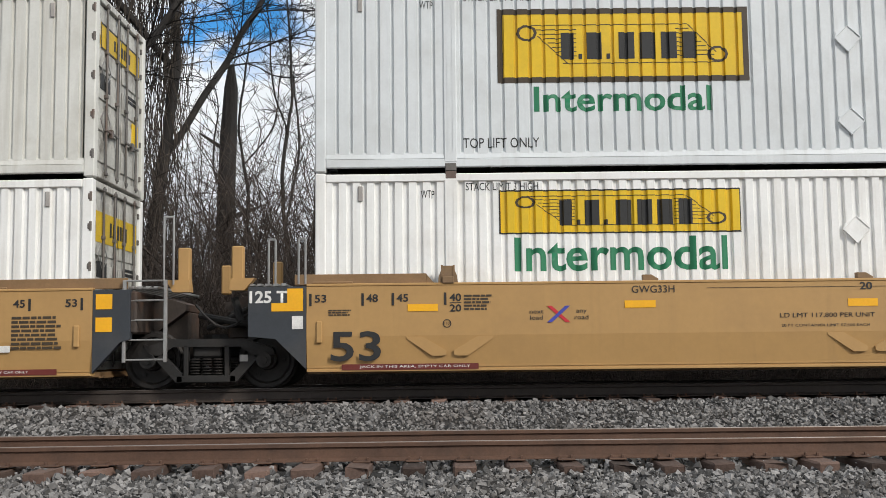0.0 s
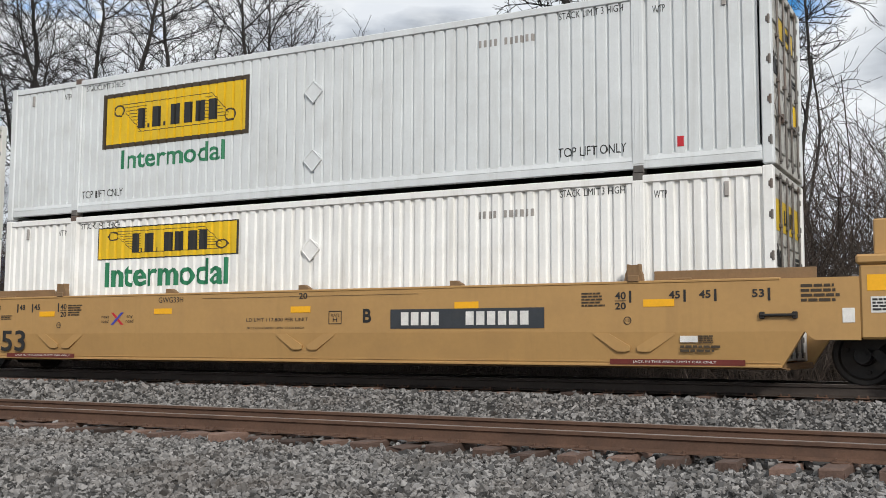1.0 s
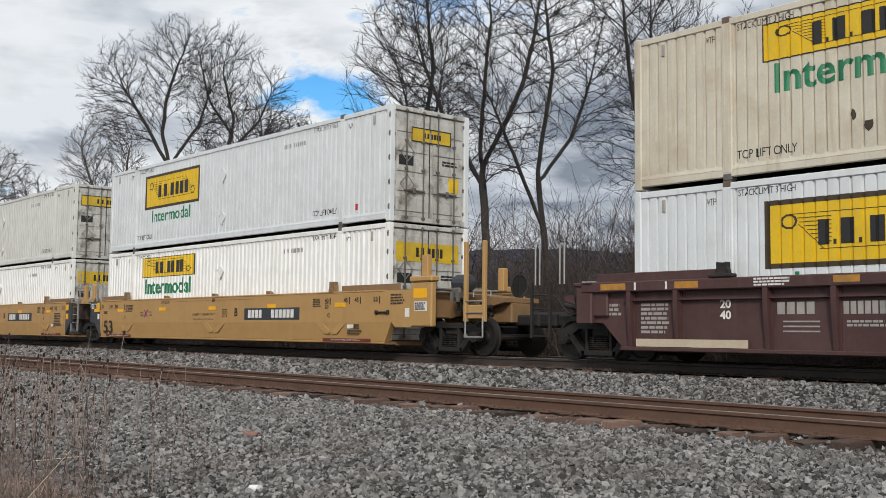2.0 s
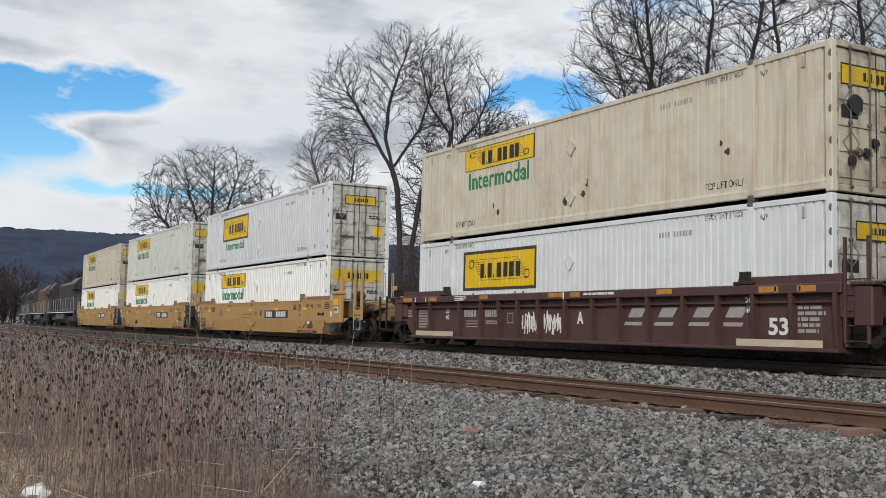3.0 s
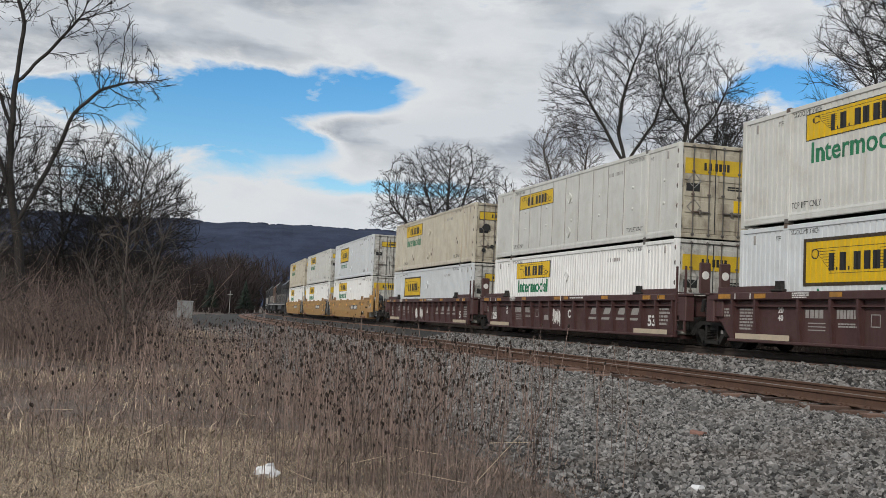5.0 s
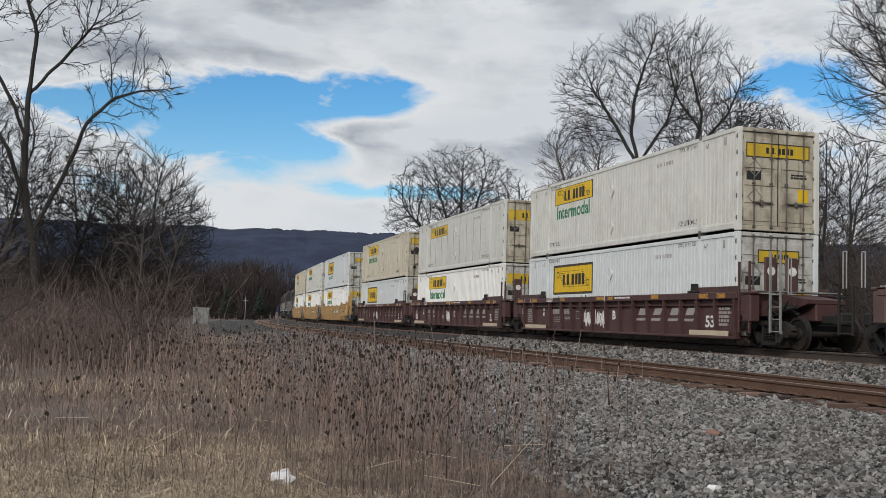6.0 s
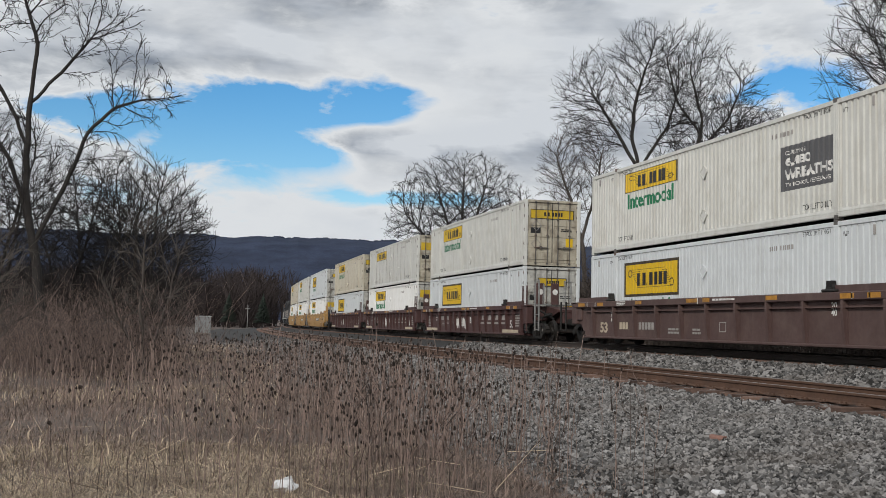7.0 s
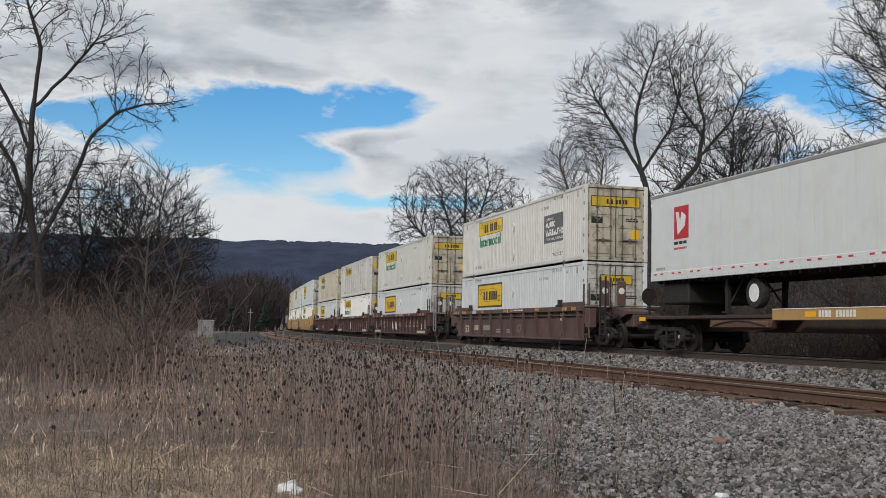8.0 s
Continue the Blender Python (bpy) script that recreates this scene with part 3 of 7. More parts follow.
def scroll_lines(x0, x1, z0, z1):
    """The sign's scroll: two slanted bands of fine lines with curls at the ends, as plain shapes."""
    w, h = x1 - x0, z1 - z0
    P = lambda u, v: (x0 + u * w, z0 + v * h)
    t = 0.012
    out = []
    for a, b in ((P(0.09, 0.86), P(0.78, 0.86)), (P(0.24, 0.12), P(0.92, 0.12))):
        out.append([a, b, (b[0], b[1] + t), (a[0], a[1] + t)])
    for a, b in ((P(0.13, 0.66), P(0.26, 0.12)), (P(0.78, 0.86), P(0.90, 0.32))):
        out.append([a, (a[0] + t * 1.6, a[1]), (b[0] + t * 1.6, b[1]), b])
    for i in range(7):
        v = 0.26 + i * 0.085
        out.append([P(0.23 - 0.018 * i, v), P(0.30, v), P(0.30, v + 0.018), P(0.23 - 0.018 * i, v + 0.018)])
        out.append([P(0.73, v), P(0.895 - 0.018 * i, v), P(0.895 - 0.018 * i, v + 0.018), P(0.73, v + 0.018)])
    for cx, cz in ((0.085, 0.72), (0.91, 0.28)):
        for i in range(10):
            a, b = 2 * math.pi * i / 10, 2 * math.pi * (i + 1) / 10
            q = [P(cx + k * 0.045 * math.cos(s), cz + k * 0.16 * math.sin(s)) for k, s in ((1, a), (1, b), (0.72, b), (0.72, a))]
            out.append(q)
    return out


def name_blocks(x0, x1, z0, z1):
    """The trade name as plain dark blocks of its size."""
    w, h = x1 - x0, z1 - z0
    widths = (0.11, 0.03, 0.13, 0.03, 0.0, 0.135, 0.13, 0.135, 0.12)
    out, x = [], x0 + 0.02 * w
    for k in widths:
        if k == 0.0:
            x += 0.03 * w
            continue
        tall = h if k > 0.05 else h * 0.2
        out.append(rect(x + 0.08 * k * w, x + 0.92 * k * w, z0, z0 + tall))
        x += (k + 0.022) * w
    return out


def container(paint, door_paint, style, logo, label, seed, base_z, door_logo="wide", extra=None):
    r = random.Random(seed)
    c = thing("shipping_container", label, "shipping container", "stacked containers on the train")
    brk = [p[0] for p in wall_profile(style)]

    def decal(name, key, make, mat, lift, lab=""):
        me = shared(("decal", name, style, lift) + key, mat, lambda: drape(make(), brk, wall_y(style, lift), 0, 0))
        return part(name, me, mat, c, lab, kind="stuff" if name in ("trade_name", "number_stencil", "scroll") else "")

    for side in (-1, 1):
        part("side_wall", shared(("side_wall", style, side), paint, lambda: side_wall(style, side)), paint, c)
        part("top_rail", shared(("top_rail", side), paint, lambda: Geo().box(-CL + 0.16, CL - 0.16, side * (CW - 0.06), side * CW, 2.74, 2.86, 0.012)), paint, c)
        part("bottom_rail", shared(("bottom_rail", side, style), paint, lambda: Geo().box(-CL + 0.16, CL - 0.16, side * (CW - 0.09), side * (CW - 0.004), 0.06, 0.19, 0.012)
                                   .prism([(side * (CW - 0.004), 0.19), (side * (CW - 0.03), 0.285), (side * (CW - 0.08), 0.285), (side * (CW - 0.08), 0.19)], -CL + 0.16, CL - 0.16, "x")), paint, c)
        for x in (-POST, POST):
            post = part("stacking_post", shared(("stacking_post", side, x), paint, lambda: Geo().box(x - 0.10, x + 0.10, side * (CW - 0.08), side * (CW + 0.002), 0.13, 2.78, 0.014)
                        .box(x - 0.045, x - 0.035, side * (CW - 0.05), side * (CW + 0.008), 0.3, 2.7).box(x + 0.035, x + 0.045, side * (CW - 0.05), side * (CW + 0.008), 0.3, 2.7)), paint, c)
            for z in (0.06, 2.836):
                part("casting", shared(("casting", side, x, z), LOCK, lambda: casting(x, side * (CW - 0.08), z)), LOCK, post)
                part("casting_slot", shared(("slot", side, x, z), SEAM, lambda: slot(x, side, z)), SEAM, post)
        for x in (-CL + 0.08, CL - 0.08):
            part("corner_post", shared(("corner_post", side, x), paint, lambda: Geo().box(x - 0.08, x + 0.08, side * (CW - 0.16), side * CW, 0.0, CH - 0.02, 0.016)), paint, c)
    # roof with shallow cross ribs, floor frame
    def roof():
        g = Geo().box(-CL + 0.05, CL - 0.05, -CW + 0.03, CW - 0.03, 2.81, 2.845)
        for i in range(52):
            x = -7.8 + i * 0.306
            g.prism([(x, 2.845), (x + 0.03, 2.858), (x + 0.12, 2.858), (x + 0.15, 2.845)], -CW + 0.1, CW - 0.1)
        return g
    part("roof", shared(("roof",), paint, roof), paint, c)

    def under():
        g = Geo().box(-CL + 0.1, CL - 0.1, -CW + 0.1, CW - 0.1, 0.17, 0.23)
        for i in range(27):
            x = -7.8 + i * 0.6
            g.box(x - 0.03, x + 0.03, -CW + 0.09, CW - 0.09, 0.07, 0.17)
        return g
    part("floor_frame", shared(("under",), IRON, under), IRON, c)

    def front():
        g = Geo().box(-CL + 0.02, -CL + 0.06, -CW + 0.16, CW - 0.16, 0.05, CH - 0.05)
        for i in range(10):
            y = -1.05 + i * 0.233
            g.prism([(-CL + 0.021, y - 0.07), (-CL + 0.001, y - 0.045), (-CL + 0.001, y + 0.045), (-CL + 0.021, y + 0.07)], 0.2, CH - 0.2, "z")
        return g
    part("front_wall", shared(("front",), paint, front), paint, c)
    # the two doors, each with lock rods, hinges and a recessed panel pattern
    X = CL - 0.05
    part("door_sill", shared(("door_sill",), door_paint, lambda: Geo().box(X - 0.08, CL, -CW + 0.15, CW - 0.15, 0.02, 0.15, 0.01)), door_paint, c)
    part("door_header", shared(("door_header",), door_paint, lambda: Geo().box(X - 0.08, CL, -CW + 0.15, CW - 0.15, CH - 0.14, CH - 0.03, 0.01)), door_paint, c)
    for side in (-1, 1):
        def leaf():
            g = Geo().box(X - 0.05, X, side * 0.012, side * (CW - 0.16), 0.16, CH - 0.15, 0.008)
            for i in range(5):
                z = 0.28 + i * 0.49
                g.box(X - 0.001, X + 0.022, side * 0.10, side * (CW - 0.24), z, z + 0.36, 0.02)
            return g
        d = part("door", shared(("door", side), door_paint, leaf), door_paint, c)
        for y in (0.24, 0.78):
            part("lock_rod", shared(("lock_rod", side, y), LOCK, lambda: Geo().cyl((X + 0.055, side * y, 0.06), (X + 0.055, side * y, CH - 0.08), 0.019, 8)
                 .box(X, X + 0.08, side * y - 0.05, side * y + 0.05, 0.09, 0.15, 0.01).box(X, X + 0.08, side * y - 0.05, side * y + 0.05, CH - 0.16, CH - 0.1, 0.01)
                 .box(X, X + 0.075, side * y - 0.045, side * y + 0.045, 1.3, 1.36, 0.01).box(X, X + 0.075, side * y - 0.045, side * y + 0.045, 2.0, 2.06, 0.01)), LOCK, d)
        part("handle", shared(("handle", side), LOCK, lambda: Geo().box(X + 0.055, X + 0.08, side * 0.2, side * 0.85, 0.78, 0.82, 0.006).box(X + 0.03, X + 0.09, side * 0.5, side * 0.58, 0.72, 0.86, 0.01)), LOCK, d)
        for z in (0.35, 0.95, 1.55, 2.15, 2.6):
            part("hinge", shared(("hinge", side, z), LOCK, lambda: Geo().box(X - 0.02, X + 0.035, side * (CW - 0.19), side * (CW + 0.012), z - 0.045, z + 0.045, 0.01)
                 .cyl((X + 0.02, side * (CW - 0.01), z - 0.07), (X + 0.02, side * (CW - 0.01), z + 0.07), 0.022, 8)), LOCK, d)
    part("door_gasket", shared(("gasket",), SEAM, lambda: Geo().box(X - 0.03, X + 0.004, -0.012, 0.012, 0.16, CH - 0.15)), SEAM, c)
    # door signs
    XS = CL - 0.020
    y0, y1, z0, z1 = {"wide": (-1.02, 0.98, 2.05, 2.46), "narrow": (-0.62, 0.68, 2.03, 2.40), "low": (-1.05, 0.98, 1.95, 2.42)}[door_logo]
    ds = part("door_sign", shared(("door_sign", door_logo), DOOR_YELLOW, lambda: Geo().box(XS - 0.010, XS, y0, -0.03, z0, z1).box(XS - 0.010, XS, 0.03, y1, z0, z1)), DOOR_YELLOW, c)
    def dsm():
        g = Geo()
        for q in name_blocks(y0 + 0.3 * (y1 - y0), y1 - 0.27 * (y1 - y0), z0 + 0.12, z1 - 0.12):
            g.prism(q, XS + 0.001, XS + 0.004, "x")
        if door_logo != "low":
            for q in ring(y0, y1, z0, z1, 0.028):
                g.prism(q, XS + 0.001, XS + 0.004, "x")
        return g
    part("trade_name", shared(("dsm", door_logo), BLACK, dsm), BLACK, ds)

    def labels_dark():
        g = Geo()
        for q in bars(-0.1 + 0.5, 0.5 + 0.4, 1.5, 1.65, 2, 3):
            g.prism(q, CL - 0.027, CL - 0.016, "x")
        return g
    part("door_label", shared(("door_label",), BLACK, labels_dark), BLACK, c)
    part("door_notice", shared(("door_plate",), BLACK, lambda: Geo().box(CL - 0.03, CL - 0.016, -1.0, -0.55, 1.42, 1.66)), BLACK, c)
    part("door_notice", shared(("door_notice",), SIGN_YELLOW, lambda: Geo().box(CL - 0.03, CL - 0.016, 0.62, 0.94, 0.86, 1.22)), SIGN_YELLOW, c)
    for z in (0.95, 1.75):
        def holder():
            g = Geo()
            for q in ([(-0.98, z), (-0.74, z + 0.25), (-0.72, z + 0.23), (-0.96, z - 0.01)], [(-0.74, z + 0.25), (-0.5, z), (-0.52, z - 0.01), (-0.74, z + 0.22)],
                      [(-0.5, z), (-0.74, z - 0.25), (-0.74, z - 0.22), (-0.53, z)], [(-0.74, z - 0.25), (-0.98, z), (-0.95, z), (-0.74, z - 0.22)]):
                g.prism(q, CL - 0.032, CL - 0.014, "x")
            return g
        part("placard_holder", shared(("end_holder", z), STEEL, holder), STEEL, c)
    # signs on the side
    (a0, a1, b0, b1), word, border = LOGO[logo]
    s = decal("sign", (logo,), lambda: flat([rect(a0, a1, b0, b1)]), SIGN_YELLOW, 0.003, "yellow painted sign")
    if border:
        decal("sign_border", (logo,), lambda: flat(ring(a0 - 0.03, a1 + 0.03, b0 - 0.03, b1 + 0.03, 0.085)), BROWN_BLACK, 0.006).parent = s
        in0, in1, c0, c1 = a0 + 0.12, a1 - 0.12, b0 + 0.16, b1 - 0.12
    else:
        decal("sign_border", (logo,), lambda: flat(ring(a0, a1, b0, b1, 0.022)), BLACK, 0.006).parent = s
        in0, in1, c0, c1 = a0 + 0.1, a1 - 0.06, b0 + 0.05, b1 - 0.02
    decal("scroll", (logo,), lambda: flat(scroll_lines(in0, in1, c0, c1)), BROWN_BLACK, 0.006).parent = s
    nx0, nx1 = a0 + 0.235 * (a1 - a0), a0 + 0.79 * (a1 - a0)
    nz0, nz1 = b0 + (0.30 if border else 0.20) * (b1 - b0), b0 + (0.68 if border else 0.76) * (b1 - b0)
    decal("trade_name", (logo,), lambda: flat(name_blocks(nx0, nx1, nz0, nz1)), BLACK, 0.008).parent = s
    if word:
        w0, w1, h0, h1 = word
        def lettering():
            me = letters("Intermodal", w1 - w0, h1 - h0, 0.018)
            for v in me.vertices:
                v.co.x += w0
                v.co.z += h0
            return me
        decal("lettering", (logo,), lettering, GREEN, 0.004, "green word on the side wall")

    def small(text, x, z, w, h, bold=0.0):
        def make():
            me = letters(text, w, h, bold)
            for v in me.vertices:
                v.co.x += x
                v.co.z += z
            return me
        decal("stencil", (text, x, z), make, BLACK, 0.004)
    # an upper container shows its lower edge, so both carry the same stencils
    small("STACK LIMIT 3 HIGH", -5.83, 2.60, 1.08, 0.115)
    small("STACK LIMIT 3 HIGH", 4.75, 2.60, 1.08, 0.115)
    small("TOP LIFT ONLY", -5.86, 0.345, 1.14, 0.15)
    small("TOP LIFT ONLY", 4.72, 0.345, 1.14, 0.15)
    small("WTP", -6.50, 2.49, 0.2, 0.12)
    small("WTP", 6.30, 2.49, 0.2, 0.12)
    decal("number_stencil", (1,), lambda: flat(marks(3.3, 4.35, 2.33, 2.45, 11, 0.45, (4,))), MARK_GREY, 0.004)
    for x in (-7.4, 7.4):
        part("vent", shared(("vent", x), MARK_GREY, lambda: Geo().box(x - 0.035, x + 0.035, -CW - 0.004, -CW + 0.03, 2.45, 2.68, 0.01)), MARK_GREY, c)
    for z in (1.95, 0.68) if base_z > 2 else (1.95,):
        def diamond():
            g = Geo()
            y = -CW + 0.02
            pts = [(-0.05, z - 0.2), (0.15, z), (0.12, z + 0.09), (-0.05, z + 0.2), (-0.22, z + 0.09), (-0.25, z)]
            g.prism(pts, y, -CW - 0.006)
            g.cyl((-0.24, -CW - 0.012, z + 0.02), (-0.05, -CW - 0.012, z + 0.2), 0.008, 5).cyl((0.14, -CW - 0.012, z + 0.02), (-0.05, -CW - 0.012, z + 0.2), 0.008, 5)
            g.cyl((-0.24, -CW - 0.012, z), (-0.05, -CW - 0.012, z - 0.2), 0.008, 5).cyl((0.14, -CW - 0.012, z), (-0.05, -CW - 0.012, z - 0.2), 0.008, 5)
            return g
        part("placard_holder", shared(("diamond", z), paint, diamond), paint, c)
    if style == "smooth":
        for i in range(9):
            x = -5.3 + i * 1.22
            part("panel_joint", shared(("joint", i), MARK_GREY, lambda: Geo().box(x - 0.007, x + 0.007, -CW + 0.0, -CW + 0.024, 0.30, 2.72)), MARK_GREY, c)
        for x in (-4.6, -2.3, 0.15, 2.55, 5.1, 7.2):
            for z in (1.1, 1.8):
                part("vent_dome", shared(("dome",), paint, lambda: Geo().lathe([(0.055, 0.0), (0.045, -0.02), (0.02, -0.03)], (0, 0, 0), "y", 10)), paint, c, at=(x, -CW + 0.02, z))
    if extra:
        extra(c, decal, small)
    return c


def red_tag(c, decal, small):
    decal("red_tag", (), lambda: flat([rect(6.66, 6.76, 0.36, 0.52)]), LOGO_RED, 0.004)


def rust_holes(c, decal, small):
    r = random.Random(4)
    polys = []
    for x, z in ((-3.75, 0.82), (-3.5, 0.62), (-0.3, 0.62), (0.45, 0.72), (0.6, 0.95), (5.2, 1.3), (5.4, 1.1)):
        w, h = r.uniform(0.05, 0.12), r.uniform(0.08, 0.2)
        polys.append([(x + w * math.cos(a) * r.uniform(0.6, 1.1), z + h * math.sin(a) * r.uniform(0.6, 1.1)) for a in [i * math.pi / 4 for i in range(8)]])
    for i, q in enumerate(polys):
        decal("paint_patch", (i,), lambda: flat([q]), BROWN_BLACK, 0.004, "dark scuff with rust")
    g = Geo()
    for y, z, s in ((0.55, 2.12, 0.32), (-0.65, 1.68, 0.2), (-0.1, 1.0, 0.1), (0.45, 0.5, 0.16), (0.35, 1.6, 0.09), (-0.75, 0.6, 0.11), (-0.35, 0.8, 0.09)):
        pts = [(y + s * math.cos(a) * r.uniform(0.75, 1.1), z + s * math.sin(a) * r.uniform(0.75, 1.1)) for a in [i * math.pi / 6 for i in range(12)]]
        part("door_patch", Geo().prism(pts, CL - 0.02, CL + 0.036, "x"), BLACK, c, "black tar patch on the door")


def wreath_sign(c, decal, small):
    s = decal("billboard", (), lambda: flat([rect(3.79, 6.12, 0.92, 2.06)]), WREATH_GREY, 0.003, "dark grey printed billboard")
    for text, x, z, w, h, b in (("CARRYING", 4.0, 1.83, 0.85, 0.11, 0.01), ("6,480", 4.0, 1.52, 1.05, 0.26, 0.04), ("WREATHS", 3.95, 1.2, 1.98, 0.27, 0.04), ("TO HONOR VETERANS", 4.0, 1.02, 1.8, 0.1, 0.01)):
        def make():
            me = letters(text, w, h, b)
            for v in me.vertices:
                v.co.x += x
                v.co.z += z
            return me
        decal("lettering", (text,), make, MARK_WHITE, 0.007).parent = s


# ---------------------------------------------------------------- trucks and fittings


def wheelset_geo():
    g = Geo()
    g.cyl((0, -0.95, 0), (0, 0.95, 0), 0.08, 10)
    for s in (-1, 1):
        g.lathe([(0.10, s * 0.68), (0.40, s * 0.68), (0.455, s * 0.69), (0.455, s * 0.715), (0.42, s * 0.73), (0.415, s * 0.815), (0.36, s * 0.815), (0.33, s * 0.775), (0.16, s * 0.76), (0.14, s * 0.83), (0.08, s * 0.84)], (0, 0, 0), "y", 24)
        for i in range(3):
            a = i * 2 * math.pi / 3
            g.box(-0.03 + 0.25 * math.cos(a), 0.03 + 0.25 * math.cos(a), s * 0.77, s * 0.79, -0.03 + 0.25 * math.sin(a), 0.03 + 0.25 * math.sin(a), 0.008)
    return g


def truck_frame(s, half):
    """A cast side frame with its two windows: an upper and a lower chord, columns and pedestals."""
    g = Geo()
    y0, y1 = s * 0.93, s * 1.07
    g.prism([(-half - 0.16, 0.50), (-half - 0.12, 0.60), (-0.55, 0.74), (0.55, 0.74), (half + 0.12, 0.60), (half + 0.16, 0.50), (half - 0.12, 0.46), (0.5, 0.62), (-0.5, 0.62), (-half + 0.12, 0.46)], y0, y1)
    g.prism([(-half + 0.05, 0.50), (-half + 0.22, 0.50), (-0.36, 0.22), (-0.36, 0.10), (-0.45, 0.10)], y0, y1)
    g.prism([(half - 0.05, 0.50), (half - 0.22, 0.50), (0.36, 0.22), (0.36, 0.10), (0.45, 0.10)], y0, y1)
    g.box(-0.45, 0.45, y0, y1, 0.09, 0.20, 0.015)
    for a in (-1, 1):
        g.box(a * 0.34, a * 0.27, y0, y1, 0.18, 0.64, 0.01)
        g.cyl((a * half, s * 0.9, 0.42), (a * half, s * 1.13, 0.42), 0.115, 12)
        g.cyl((a * half, s * 1.13, 0.42), (a * half, s * 1.15, 0.42), 0.06, 8)
    return g


def springs(s):
    g = Geo()
    for x in (-0.17, 0.0, 0.17):
        for i in range(6):
            g.lathe([(0.055, -0.012), (0.078, -0.004), (0.078, 0.006), (0.055, 0.014)], (x, s * 1.01, 0.225 + i * 0.042), "z", 10)
    return g


WHEELSETS = []


def truck(car, x, half=0.865, name="truck"):
    t = part(name, shared(("truck",), IRON, lambda: Geo().box(-0.22, 0.22, -1.0, 1.0, 0.46, 0.68, 0.03).cyl((0, 0, 0.62), (0, 0, 0.82), 0.28, 14)
             .box(-half, half, -0.45, -0.38, 0.40, 0.46).box(-half, half, 0.38, 0.45, 0.40, 0.46)), IRON, car, "greasy two-axle truck", (x, 0, 0))
    for s in (-1, 1):
        part("side_frame", shared(("side_frame", s, half), IRON, lambda: truck_frame(s, half)), IRON, t)
        part("spring_nest", shared(("springs", s), WHEEL, lambda: springs(s)), WHEEL, t, kind="stuff")
        part("brake_stencil", shared(("ts", s), MARK_GREY, lambda: Geo().box(0.5, 0.62, s * 1.071, s * 1.074, 0.40, 0.5)), MARK_GREY, t)
    for a in (-1, 1):
        w = part("wheelset", shared(("wheelset",), WHEEL, wheelset_geo), WHEEL, t, at=(a * half, 0, 0.42))
        WHEELSETS.append((w, a * half, car))
    return t


def ladder(car, x0, x1, y, z0, z1, mat, rungs=4, tall=0.0):
    g = Geo()
    g.box(x0 - 0.025, x0 + 0.025, y - 0.03, y + 0.03, z0, z1 + tall, 0.006).box(x1 - 0.025, x1 + 0.025, y - 0.03, y + 0.03, z0, z1 + tall, 0.006)
    for i in range(rungs):
        z = z0 + 0.04 + i * (z1 - z0 - 0.05) / (rungs - 1)
        g.cyl((x0, y, z), (x1, y, z), 0.014, 6)
    return part("ladder", g, mat, car)


def grab_iron(car, x0, x1, y, z0, z1, mat):
    g = Geo().pipe([(x0, y, z0), (x0, y, z1), (x1, y, z1), (x1, y, z0)], 0.017, 6)
    return part("handrail", g, mat, car)


def flat_mark(car, polys, mat, y=-1.505, name="stencil"):
    """Flat painted marks: up to eight larger ones as parts of their own, rows of tiny ones joined."""
    last = None
    if len(polys) <= 8:
        for q in polys:
            last = part(name, Geo().prism(q, y, y - 0.003), mat, car)
        return last
    g = Geo()
    for q in polys:
        g.prism(q, y, y - 0.003)
    return part(name, g, mat, car, kind="stuff")


def text_mark(car, text, x, z, w, h, mat, y=-1.508, bold=0.0):
    def make():
        me = letters(text, w, h, bold)
        for v in me.vertices:
            v.co = (v.co.x + x, y, v.co.z + z)
        return me
    return part("stencil", shared(("carmark", text, x, z, y), mat, make), mat, car, kind="stuff" if len(text) > 1 else "")


def well_floor(g):
    g.box(-8.2, 8.2, -1.1, 1.1, 0.20, 0.235)
    for x in (-8.0, -6.05, -3.0, 0.0, 3.0, 6.05, 8.0):
        g.box(x - 0.16, x + 0.16, -1.4, 1.4, 0.22, 0.29)
    return g


def guide(x, s, y=1.38):
    """A container guide: an upright with a sloped face, on the side's top edge."""
    g = Geo()
    g.prism([(x - 0.15, 1.48), (x + 0.15, 1.48), (x + 0.13, 1.62), (x + 0.07, 1.76), (x - 0.07, 1.76), (x - 0.13, 1.62)], s * (y + 0.02), s * (y + 0.12))
    g.box(x - 0.09, x + 0.09, s * (y + 0.10), s * (y + 0.155), 1.50, 1.60, 0.012)
    g.box(x - 0.10, x - 0.07, s * (y + 0.0), s * (y + 0.13), 1.60, 1.77).box(x + 0.07, x + 0.10, s * (y + 0.0), s * (y + 0.13), 1.60, 1.77)
    return g


def end_unit(car, x, sgn, mat, reach):
    """The platform over a truck: deck, draft sill, bulkhead and side brackets. sgn: which way it points."""
    g = Geo().box(x, x + sgn * reach, -0.32, 0.32, 0.74, 1.20, 0.03).box(x, x + sgn * 0.5, -1.45, 1.45, 0.84, 1.46, 0.03)
    g.prism([(x + sgn * 0.5, 1.46), (x + sgn * reach, 1.30), (x + sgn * reach, 1.20), (x + sgn * 0.5, 0.84)], -0.55, 0.55)
    part("end_platform", g, mat, car)
    d = Geo()
    for i in range(6):
        d.box(x + sgn * (0.1 + i * 0.12), x + sgn * (0.17 + i * 0.12), -1.3, 1.3, 1.50, 1.54, 0.006)
    part("walkway_grating", d, STEEL, car)


